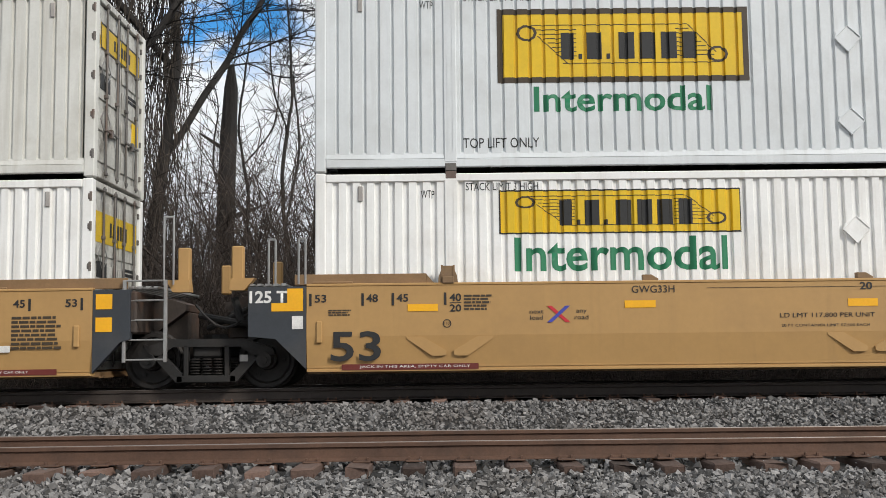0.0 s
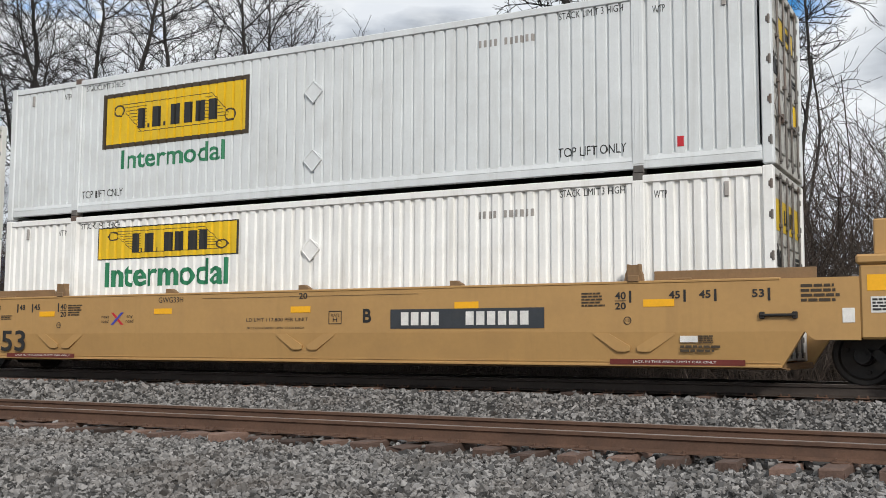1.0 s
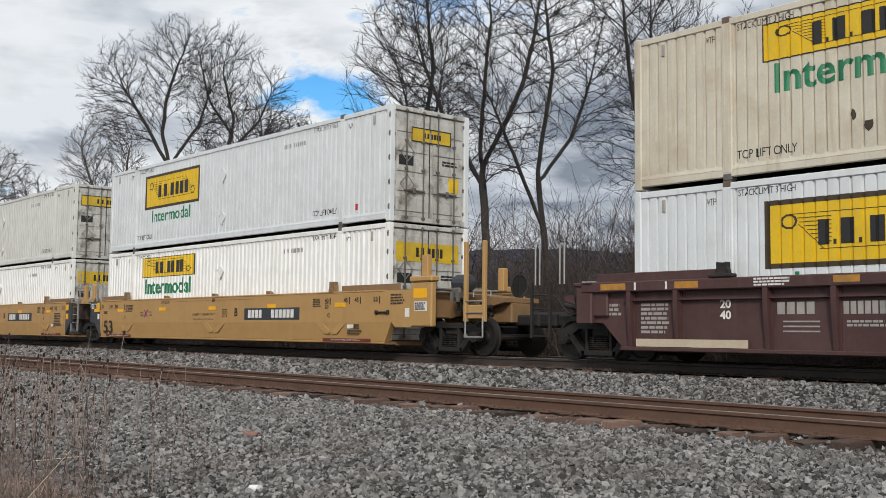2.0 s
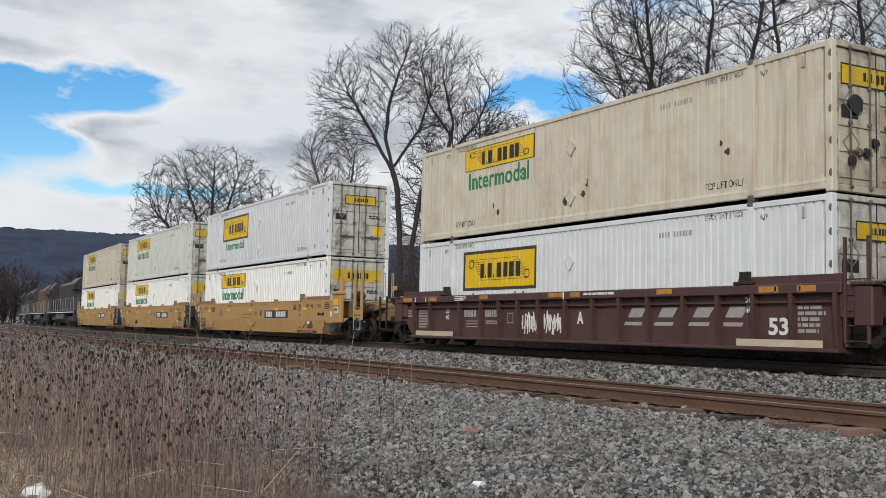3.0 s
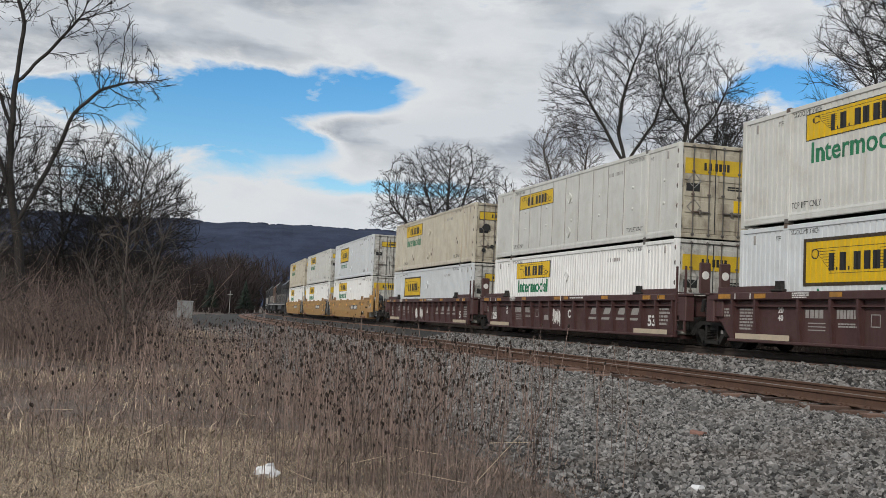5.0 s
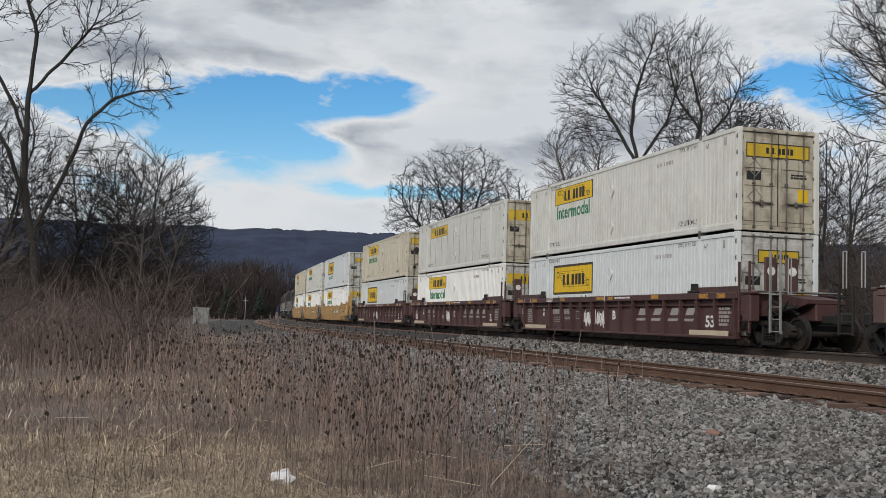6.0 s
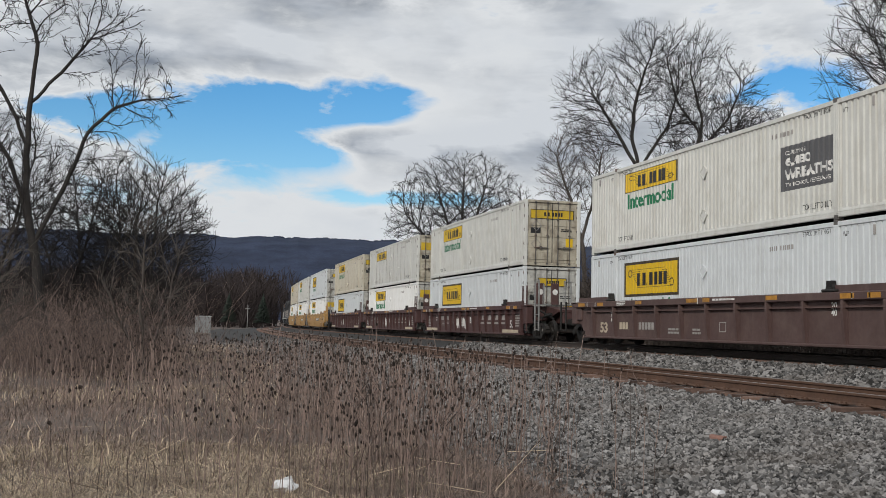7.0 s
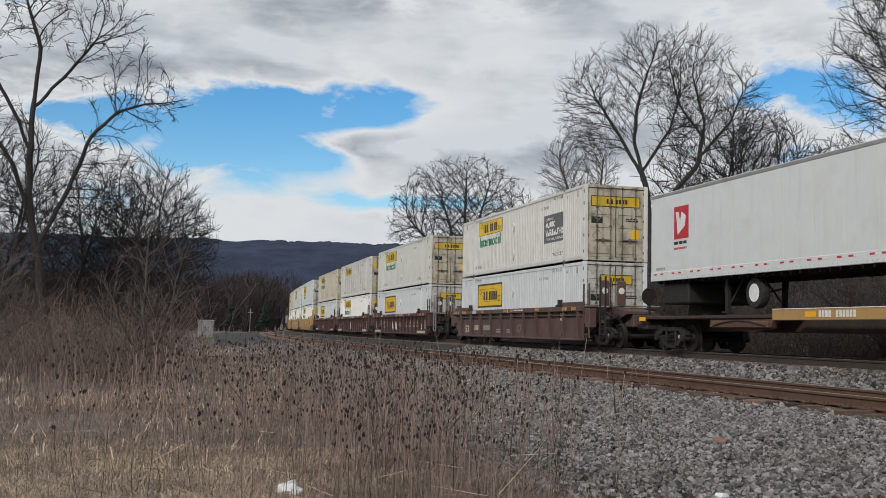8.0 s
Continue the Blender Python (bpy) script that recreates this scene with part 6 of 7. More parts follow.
UPRIGHT = dict(step=0.36, kill=0.5, tip=0.011, twigs=1.4, twig_length=0.7, power=2.25)
TREE_DESIGNS = {
    # a broad dome on many spreading limbs
    "round": (23, [[(0, 0, -0.2), (0.2, 0, 4), (0, 0, 8.2)], [(0, 0, 7.6), (-3.0, 0.5, 10.5), (-6.2, 1, 14)], [(0, 0, 7.8), (3.4, -0.5, 11), (6.5, 0, 14.5)], [(0, 0, 8), (-1.4, 2, 13), (-2.6, 2.4, 17)], [(0, 0, 8), (1.6, -2, 13), (2.6, -2, 17)], [(0, 0, 8), (0.2, 0, 14), (0.3, 0, 18)]],
              [(5200, 0, 0, 13.0, 8.6, 7.5, 7.8)], dict(step=0.42, kill=0.55, tip=0.017, twigs=1.5, twig_length=0.8, fine_radius=0.012, floor=11.0, lift=0.26, power=2.2)),
    # two leaders over a slightly leaning bole
    "forked": (31, [[(0.6, 0, -0.2), (0.3, 0, 6), (0, 0, 10.5), (-0.9, 0, 14)], [(-0.2, 0, 11.6), (-2.0, 0.4, 14.6), (-3.4, 0.6, 16.8)], [(-0.9, 0, 13.6), (-0.6, 0, 16.5), (0.2, 0, 19)], [(-0.2, 0, 12), (1.4, 0.3, 14.6), (2.0, 0.4, 17)]],
               [(1300, -3.0, 0, 16.2, 2.9, 2.6, 3.6), (1200, -0.1, 0, 18.2, 2.5, 2.4, 3.2), (800, 1.9, 0, 16.0, 1.7, 2.0, 3.6)], dict(step=0.34, kill=0.42, tip=0.011, twigs=1.3, twig_length=0.75, fine_radius=0.009, power=2.2)),
    # one bole that sweeps sideways and back
    "crooked": (32, [[(0, 0, -0.2), (-0.6, 0, 6), (0, 0, 10.4), (1.6, 0, 12.2), (2.0, 0, 15), (1.2, 0, 18)], [(2.0, 0, 13.0), (3.6, 0.5, 15), (4.4, 0.5, 17)], [(1.9, 0, 14), (0.4, -0.4, 16), (-0.2, -0.5, 18.5)]],
                [(1600, 1.3, 0, 17.4, 2.7, 2.6, 3.8), (1000, 4.1, 0, 15.2, 2.0, 2.0, 3.3)], dict(step=0.34, kill=0.42, tip=0.011, twigs=1.3, twig_length=0.75, fine_radius=0.009, power=2.2)),
    # a fan of fine ascending shoots
    "fan": (35, [[(0, 0, -0.2), (0, 0, 6), (-0.2, 0, 8)], [(0, 0, 7.4), (-1.2, 0, 10.6), (-2.0, 0, 13)], [(0, 0, 7.8), (0.8, 0.3, 11), (1.1, 0.3, 13.5)]],
            [(1700, -0.5, 0, 12.0, 2.6, 2.4, 3.6)], dict(step=0.34, kill=0.4, tip=0.009, twigs=1.4, twig_length=0.7, fine_radius=0.008, lift=0.35, floor=8.0)),
    "tall": (11, [[(0, 0, -0.2), (0.2, 0, 5), (-0.2, 0.2, 9.5), (0.3, 0, 15)], [(0, 0, 7.6), (-1.8, 0.4, 10.5), (-3.0, 0.6, 13.5)], [(0, 0, 8.6), (1.8, -0.6, 11.5), (2.6, -0.8, 15)]],
             [(1300, -2.9, 0.3, 13.5, 3.0, 2.8, 4.4), (1400, 1.9, -0.4, 15.4, 3.2, 2.8, 4.6), (500, 0, 0, 9.6, 3.4, 3.2, 2.2)], UPRIGHT),
    "tall_b": (12, [[(0, 0, -0.2), (-0.3, 0, 4.5), (0.3, 0, 9), (-0.4, 0.3, 14), (0, 0, 18)], [(0, 0, 6.4), (1.7, 0.6, 9.4), (3.0, 0.8, 12)], [(0.1, 0, 8.6), (-1.9, -0.6, 11), (-3.1, -0.8, 14.4)]],
               [(1200, 2.8, 0.4, 12.3, 2.8, 2.6, 4.0), (1300, -2.3, -0.4, 14.6, 3.1, 2.8, 4.4), (700, 0.2, 0, 17.3, 2.2, 2.0, 2.8)], UPRIGHT),
    # a young crooked tree with few branches
    "slim": (34, [[(0, 0, -0.2), (0.3, 0, 4), (-0.3, 0.2, 7.5), (0.2, 0, 10.5), (-0.3, 0, 14.5)], [(0.1, 0, 6.2), (1.2, 0.2, 8.8), (1.0, 0.4, 11.5)], [(0, 0, 8.8), (-1.2, 0, 10.5), (-1.5, 0, 13.0)]],
             [(160, 1.0, 0, 11.0, 1.6, 1.6, 3.4), (190, -0.8, 0, 13.5, 1.8, 1.7, 3.4)], dict(step=0.36, kill=0.6, tip=0.010, twigs=1.2, kink=0.22, power=2.0, twig_length=0.6)),
    # many stems from one root
    "shrub": (45, [[(0, 0, -0.1), (0.1, 0, 0.4)], [(0, 0, 0.2), (-0.9, 0.3, 3), (-1.7, 0.5, 5.4)], [(0, 0, 0.2), (0.7, -0.4, 3), (1.5, -0.6, 5.6)], [(0, 0, 0.2), (0.1, 0.5, 3.4), (-0.2, 0.8, 6.4)], [(0, 0, 0.2), (-0.3, -0.5, 3), (0.3, -0.9, 5.8)]],
              [(3200, 0, 0, 4.7, 2.9, 2.7, 3.5)], dict(step=0.28, kill=0.36, tip=0.009, twigs=1.5, twig_length=0.65, fine_radius=0.0075, kink=0.16, power=2.3)),
    # a thin sapling with up-pointing shoots
    "sapling": (46, [[(0, 0, -0.1), (0.05, 0, 0.4)], [(0, 0, 0.2), (-0.5, 0.1, 1.8), (-0.8, 0.2, 3.2)], [(0, 0, 0.2), (0.2, 0, 2.2), (0.1, 0, 3.9)], [(0, 0, 0.2), (0.7, -0.2, 1.6), (1.2, -0.3, 2.7)]],
                [(420, 0.1, 0, 2.6, 1.4, 1.2, 1.9)], dict(step=0.22, kill=0.28, tip=0.007, twigs=1.3, twig_length=0.5, fine_radius=0.005, lift=0.3)),
    # a crooked bole with long sideways limbs and hanging pods
    "locust": (61, [[(0.3, 0, -0.2), (-0.1, 0, 3.0), (-0.6, 0, 5.6), (-0.6, 0, 8.2), (-0.4, 0, 10.4), (-0.9, 0, 12)], [(-0.3, 0, 4.4), (-1.0, 0.2, 6.4), (-1.9, 0.3, 7.9), (-3.3, 0.4, 9.6)], [(-0.1, 0, 3.8), (0.6, -0.2, 5.8), (1.2, -0.2, 7.6), (2.0, -0.3, 8.5), (3.1, -0.4, 8.9)],
                    [(-0.6, 0, 8.6), (0.3, 0.2, 9.6), (1.2, 0.3, 10.8)], [(-0.6, 0, 7.0), (-1.6, -0.3, 9.0), (-2.2, -0.4, 11.0)]],
               [(700, -0.7, 0, 12.2, 2.3, 2.0, 2.0), (420, 1.4, 0, 11.2, 1.7, 1.6, 1.4), (420, 2.6, 0, 9.0, 2.0, 1.6, 1.2), (600, -3.2, 0, 9.8, 1.9, 1.9, 2.4), (260, 1.4, 0, 6.4, 1.3, 1.2, 1.6), (260, -1.8, 0, 6.0, 1.3, 1.2, 1.6)],
               dict(step=0.28, kill=0.40, tip=0.009, twigs=1.6, twig_length=0.4, fine_radius=0.0075, kink=0.28, lift=0.0, droop=0.3, power=2.12)),
}
TREE_KINDS = {}
for key, (seed, stems, blobs, options) in TREE_DESIGNS.items():
    wood, fine = grow(seed, stems, blobs, **options)
    TREE_KINDS[key] = (wood.mesh("trunk", BARK, tidy=False, smooth=True), fine.mesh("crown", TWIG, tidy=False))


def plant(kind, az, d, scale=1.0, turn=0.0, label="bare leafless deciduous tree", lean=0.0, pale=False):
    """A tree by its bearing (degrees left of straight across the tracks) and distance."""
    x, y = -math.sin(radians(az)) * d, math.cos(radians(az)) * d
    t = thing("tree", label, "tree", "bare trees along the railway")
    z = float(ground_z(np.array([x]), np.array([y]))[0])
    t.matrix_basis = pose(x, y, z, lean, 0, turn) @ Matrix.Scale(scale, 4)
    for n, me, mat in zip(("trunk", "crown"), TREE_KINDS[kind], (BARK, TWIG)):
        o = part(n, me, mat, t)
        if pale:
            o.material_slots[0].link = "OBJECT"
            o.material_slots[0].material = PALE_TWIG
    return t


# across the tracks, from the near end of the clip to the far end
for row in (("slim", 8.6, 33, 0.92, 70), ("slim", 11.1, 35, 0.85, 200), ("tall_b", 15.2, 28, 1.05, 10), ("tall", 18.5, 27, 1.0, 200), ("slim", 22, 36, 0.9, 50),
            ("slim", 33, 40, 0.85, 120), ("tall", 37.7, 42, 0.92, 300), ("tall_b", 43.6, 50, 1.0, 250), ("tall", 46.9, 49, 1.1, 33), ("tall_b", 50.2, 52, 1.05, 290),
            ("shrub", 53.6, 62, 1.5, 10), ("slim", 56.0, 70, 0.85, 80), ("shrub", 57.6, 74, 1.95, 140), ("shrub", 59.2, 72, 2.05, 40), ("slim", 58.4, 80, 1.0, 20),
            ("crooked", 62.2, 68, 1.0, 62), ("forked", 63.5, 68, 1.0, 63.5), ("fan", 66.7, 76, 1.08, 66), ("shrub", 69.5, 95, 1.35, 60),
            ("round", 73.5, 118, 1.0, 74), ("shrub", 77, 130, 1.2, 100)):
    plant(*row, label={"round": "broad bare tree with a domed crown", "forked": "tall bare tree with two forked leaders", "crooked": "bare tree with a crooked sweeping trunk",
                       "fan": "slender pale tree with fine upright branches"}.get(row[0], "bare leafless deciduous tree"), pale=row[0] == "fan")
# on the camera's side
plant("locust", 95.3, 38, 1.05, 95, "tall bare tree with dry seed pods by the field")
for row in (("shrub", 93.4, 44, 0.98, 100), ("shrub", 90.6, 43, 1.0, 20), ("shrub", 89.9, 47, 0.98, 310), ("shrub", 97.8, 40, 1.1, 170)):
    plant(*row, label="dense bare branching thicket tree by the field")
plant("sapling", 90.0, 30, 1.0, 300, "thin pale sapling in dry grass", pale=True)
plant("sapling", 98.0, 27, 0.9, 40, "thin pale sapling in dry grass", pale=True)


def snag():
    d, az = 31, radians(12.3)
    t = thing("dead_snag", "broken dead tree trunk standing in brush", "tree trunk", at=(-math.sin(az) * d, math.cos(az) * d, 0))
    r = random.Random(6)
    g = Geo()
    prof = [(0.33, 0), (0.29, 2), (0.26, 5), (0.24, 8), (0.2, 9.4), (0.08, 10.1)]
    g.lathe(prof, (0, 0, 0), "z", 10)
    g.v = [(x + r.uniform(-0.03, 0.03) + 0.03 * z, y + r.uniform(-0.03, 0.03), z) for x, y, z in g.v]
    part("trunk", g, BARK, t)
    for z, a, ln in ((5.5, 0.4, 1.2), (7.5, 3.4, 0.8), (8.6, 1.8, 0.7)):
        part("stub", Geo().cyl((0.03 * z, 0, z), (0.03 * z + ln * math.cos(a), ln * math.sin(a), z + 0.5), 0.08, 6, 0.03), BARK, t)


snag()


def hang_vines():
    """Dead vines hanging down two of the trunks."""
    r = random.Random(8)
    for az, d, h in ((15.2, 28, 15), (18.5, 27, 15), (17.0, 29, 13)):
        x, y = -math.sin(radians(az)) * d, math.cos(radians(az)) * d
        g = Geo()
        for i in range(420):
            a, rr = r.uniform(0, 6.283), abs(r.gauss(0, 0.45)) + 0.1
            z1 = r.uniform(2, h)
            p = Vector((x + rr * math.cos(a), y + rr * math.sin(a), z1))
            for k in range(4):
                q = p + Vector((r.gauss(0, 0.09), r.gauss(0, 0.09), -r.uniform(0.25, 0.7)))
                g.cyl(p, q, 0.011, 3)
                p = q
        tagged(new("hanging_vines", g.mesh("hanging_vines", VINE, tidy=False)), "dead vines hanging on a dark trunk", "vines", kind="stuff")


hang_vines()


def brush_patch(seed, stems, w, d, h):
    r = random.Random(seed)
    g = Geo()
    for i in range(stems):
        p = Vector((r.uniform(-w, w), r.uniform(-d, d), 0))
        dr = Vector((r.gauss(0, 0.35), r.gauss(0, 0.35), 1)).normalized()
        ln, rad = h * r.uniform(0.35, 1.0), r.uniform(0.007, 0.02)
        n = 4
        for k in range(n):
            q = p + dr * (ln / n)
            g.cyl(p, q, rad, 3, rad * 0.8)
            for b in range(2):
                e = (dr + Vector((r.gauss(0, 0.7), r.gauss(0, 0.7), r.gauss(0.1, 0.5)))).normalized()
                s = p.lerp(q, r.random())
                e1 = s + e * ln * r.uniform(0.12, 0.3)
                g.cyl(s, e1, rad * 0.6, 3, 0.004)
                e2 = e1 + (e + Vector((r.gauss(0, 0.6), r.gauss(0, 0.6), -0.2))).normalized() * ln * 0.12
                g.cyl(e1, e2, 0.005, 3, 0.003)
            p, rad = q, rad * 0.8
            dr = (dr + Vector((r.gauss(0, 0.25), r.gauss(0, 0.25), -0.05))).normalized()
    return g.mesh("brush", BRUSH, tidy=False)


BRUSHES = [brush_patch(i, 300, 3.0, 1.6, 5.0) for i in range(3)]
THIN_BRUSHES = [brush_patch(7 + i, 110, 3.0, 1.6, 5.0) for i in range(3)]


def plant_brush():
    r = random.Random(77)
    x = 14.0
    while x > -190:
        for v, s in ((22.6, 0.85), (25.2, 1.15), (29.0, 1.5)):
            if s > 1.1 and x < -110:
                continue
            xx, vv = x + r.uniform(-1.5, 1.5), v + r.uniform(-0.8, 0.8)
            y = vv + bend(xx)
            ob = new("brush", (BRUSHES if xx > -26 else THIN_BRUSHES)[r.randrange(3)])
            ob.matrix_basis = pose(xx, y, float(ground_z(np.array([xx]), np.array([y]))[0]) - 0.05, 0, 0, r.choice((0, 180)) + r.uniform(-15, 15)) @ Matrix.Scale(s * r.uniform(0.8, 1.15), 4)
            tagged(ob, "tangled brown leafless brush behind the tracks", "brush", kind="stuff")
        x -= 4.6 if x > -60 else 9
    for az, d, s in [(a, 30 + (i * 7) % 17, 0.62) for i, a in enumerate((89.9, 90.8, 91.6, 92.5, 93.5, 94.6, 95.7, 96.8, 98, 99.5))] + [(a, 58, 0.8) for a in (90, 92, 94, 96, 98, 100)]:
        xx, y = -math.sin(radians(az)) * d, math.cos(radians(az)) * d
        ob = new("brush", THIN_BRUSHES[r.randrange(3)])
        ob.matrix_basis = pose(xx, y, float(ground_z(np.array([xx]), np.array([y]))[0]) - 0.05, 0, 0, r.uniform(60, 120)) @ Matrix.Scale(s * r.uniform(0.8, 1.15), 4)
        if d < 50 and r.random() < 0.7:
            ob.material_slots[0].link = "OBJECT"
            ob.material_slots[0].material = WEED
        tagged(ob, "tangled brown leafless brush by the field", "brush", kind="stuff")


plant_brush()

# ---------------------------------------------------------------- distance


def build_hill():
    g = Geo()
    n, m = 150, 16
    for i in range(n):
        az = radians(35 + 85 * i / (n - 1))
        top = 130 + 5 * noise.noise((i * 0.045, 3.3, 0)) + 4 * noise.noise((i * 0.2, 1.3, 0)) + 2.5 * noise.noise((i * 0.9, 5, 0)) - 14 * max(0, (math.degrees(az) - 88) / 30)
        for j in range(m):
            u = j / (m - 1)
            d = 1500 + 700 * u
            z = -3 + top * (1 - (1 - u) ** 1.8) * 1.28 + 6 * noise.noise((i * 0.25, j * 0.5, 9)) * u
            g.v.append((-math.sin(az) * d, math.cos(az) * d, z))
    for i in range(n - 1):
        for j in range(m - 1):
            g.f.append((i * m + j, (i + 1) * m + j, (i + 1) * m + j + 1, i * m + j + 1))
    # trees along the crest
    r = random.Random(3)
    for i in range(n - 1):
        for k in range(14):
            p = Vector(g.v[i * m + m - 1]).lerp(Vector(g.v[(i + 1) * m + m - 1]), r.random())
            h, w = r.uniform(1.5, 4.5), r.uniform(4, 9)
            t = Vector((-p.y, p.x, 0)).normalized() * w
            g.add([tuple(p - t), tuple(p + t), tuple(p + Vector((0, 0, h)) + t * 0.4), tuple(p + Vector((0, 0, h)) - t * 0.4), (p.x * 1.004, p.y * 1.004, p.z)], [(0, 1, 2, 3), (0, 3, 4), (1, 4, 2)])
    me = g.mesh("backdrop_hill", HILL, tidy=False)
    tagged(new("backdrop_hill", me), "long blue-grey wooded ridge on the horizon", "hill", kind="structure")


build_hill()


def far_woods():
    """A band of distant bare woods: crossed fans of thin branches, and two dark conifers."""
    r = random.Random(21)
    g = Geo()
    for i in range(1900):
        az = radians(r.uniform(60, 112))
        d = r.uniform(290, 480)
        x, y = -math.sin(az) * d, math.cos(az) * d
        if abs(y - bend(x) - 14) < 9:
            continue
        h = r.uniform(15, 25) * d / 400
        base = Vector((x, y, -2.0))
        g.cyl(base, base + Vector((r.gauss(0, 0.3), r.gauss(0, 0.3), h * 0.8)), 0.2, 3, 0.07)
        for k in range(28):
            u = r.uniform(0.0, 0.8)
            p = base + Vector((0, 0, h * u))
            q = p + Vector((r.gauss(0, 2.2), r.gauss(0, 2.2), r.uniform(0.8, h * (1 - u) * 0.75 + 1)))
            g.cyl(p, q, 0.13, 3, 0.05)
    tagged(new("far_woods", g.mesh("far_woods", FAR_WOOD, tidy=False)), "distant brown leafless woods below the ridge", "woods", kind="stuff")
    for az, d in ((85.9, 285), (84.1, 285), (80.3, 330)):
        x, y = -math.sin(radians(az)) * d, math.cos(radians(az)) * d
        t = thing("conifer", "small dark evergreen tree in far woods", "tree", at=(x, y, -1.5))
        g = Geo()
        g.cyl((0, 0, 0), (0, 0, 9.5), 0.2, 5, 0.05)
        part("trunk", g, BARK, t)
        g = Geo()
        for k in range(420):
            u = r.random()
            w = 2.6 * (1 - u) + 0.15
            a = r.uniform(0, 6.283)
            p = Vector((0, 0, 2 + 7.5 * u))
            g.cyl(p, p + Vector((w * math.cos(a), w * math.sin(a), -0.35)), 0.16, 3, 0.02)
        part("crown", g.mesh("crown", CONIFER, tidy=False), CONIFER, t)


far_woods()


def signal_cabinet():
    d, az = 150, radians(87.2)
    x, y = -math.sin(az) * d, math.cos(az) * d
    t = thing("signal_cabinet", "grey metal equipment cabinet beside the tracks", "cabinet", at=(x, y, -0.75))
    part("body", Geo().box(-1.2, 1.2, -1.0, 1.0, 0.1, 2.3, 0.03), CABINET, t)
    part("roof", Geo().prism([(-1.3, 2.3), (1.3, 2.3), (1.2, 2.45), (-1.2, 2.45)], -1.1, 1.1), CABINET, t)
    part("door", Geo().box(1.2, 1.23, -0.6, 0.4, 0.25, 2.1, 0.01), CABINET, t)
    d, az = 240, radians(84.9)
    x, y = -math.sin(az) * d, math.cos(az) * d
    p = thing("signal_post", "thin signal post with small cross arm", "post", at=(x, y, -0.8))
    part("post", Geo().cyl((0, 0, 0), (0, 0, 5.2), 0.07, 8), STEEL, p)
    part("arm", Geo().box(-0.1, 0.1, -0.6, 0.6, 4.3, 4.45, 0.02), STEEL, p)


signal_cabinet()


def service_road():
    g = Geo()
    pts = [(-60, 7.6), (-90, 8.2), (-130, 9.0), (-180, 11.5), (-240, 17)]
    for x, y in pts:
        for o in (-1.6, 1.6):
            yy = y + o
            g.v.append((x, yy, float(ground_z(np.array([x]), np.array([yy]))[0]) + 0.07))
    g.f = [(2 * i, 2 * i + 1, 2 * i + 3, 2 * i + 2) for i in range(len(pts) - 1)]
    tagged(new("road", g.mesh("road", GRAVEL)), "pale gravel service road along the tracks", "road", kind="structure")


service_road()


def marker_post():
    d, az = 36, radians(57.0)
    t = thing("marker_post", "short white marker post behind the far track", "post", at=(-math.sin(az) * d, math.cos(az) * d, 0.15))
    part("post", Geo().box(-0.05, 0.05, -0.03, 0.03, 0, 0.66, 0.01), LITTER, t)


marker_post()

# ---------------------------------------------------------------- weeds and grass


def weed_edge(x):
    """How near to the tracks the weeds reach at x."""
    return np.interp(-x, [4, 7.5, 9, 12, 18, 30, 60, 120], [0.5, 2.6, 4.0, 4.4, 4.6, 4.9, 5.6, 6.6])


def blades(name, x, y, h, lean, width, mat, label, seed, category="grass"):
    """Grass blades, each a bent strip of two faces."""
    rng = np.random.default_rng(seed)
    n = len(x)
    z = ground_z(x, y) - 0.02
    a = rng.uniform(0, 2 * np.pi, n)
    dx, dy = np.cos(a), np.sin(a)
    b = a + np.pi / 2 + rng.uniform(-0.6, 0.6, n)
    lx, ly = np.cos(b) * lean * h, np.sin(b) * lean * h
    V = np.empty((n, 5, 3))
    for i, (u, k, w) in enumerate(((0, 0, 1), (0, 0, -1), (0.55, 0.3, 0.8), (0.55, 0.3, -0.8), (1.0, 1.0, 0))):
        V[:, i, 0] = x + dx * width * w + lx * k
        V[:, i, 1] = y + dy * width * w + ly * k
        V[:, i, 2] = z + h * u * np.sqrt(np.maximum(0.05, 1 - 0.5 * (lean * k) ** 2))
    me = bpy.data.meshes.new(name)
    me.vertices.add(n * 5)
    me.vertices.foreach_set("co", V.reshape(-1))
    base = 5 * np.arange(n)[:, None]
    loops = np.concatenate([base + np.array([0, 1, 3, 2]), base + np.array([2, 3, 4])], 1).reshape(-1)
    me.loops.add(n * 7)
    me.loops.foreach_set("vertex_index", loops)
    me.polygons.add(n * 2)
    me.polygons.foreach_set("loop_start", (7 * np.arange(n)[:, None] + np.array([0, 4])).reshape(-1))
    me.update(calc_edges=True)
    me.materials.append(mat)
    tagged(new(name, me), label, category, kind="stuff")


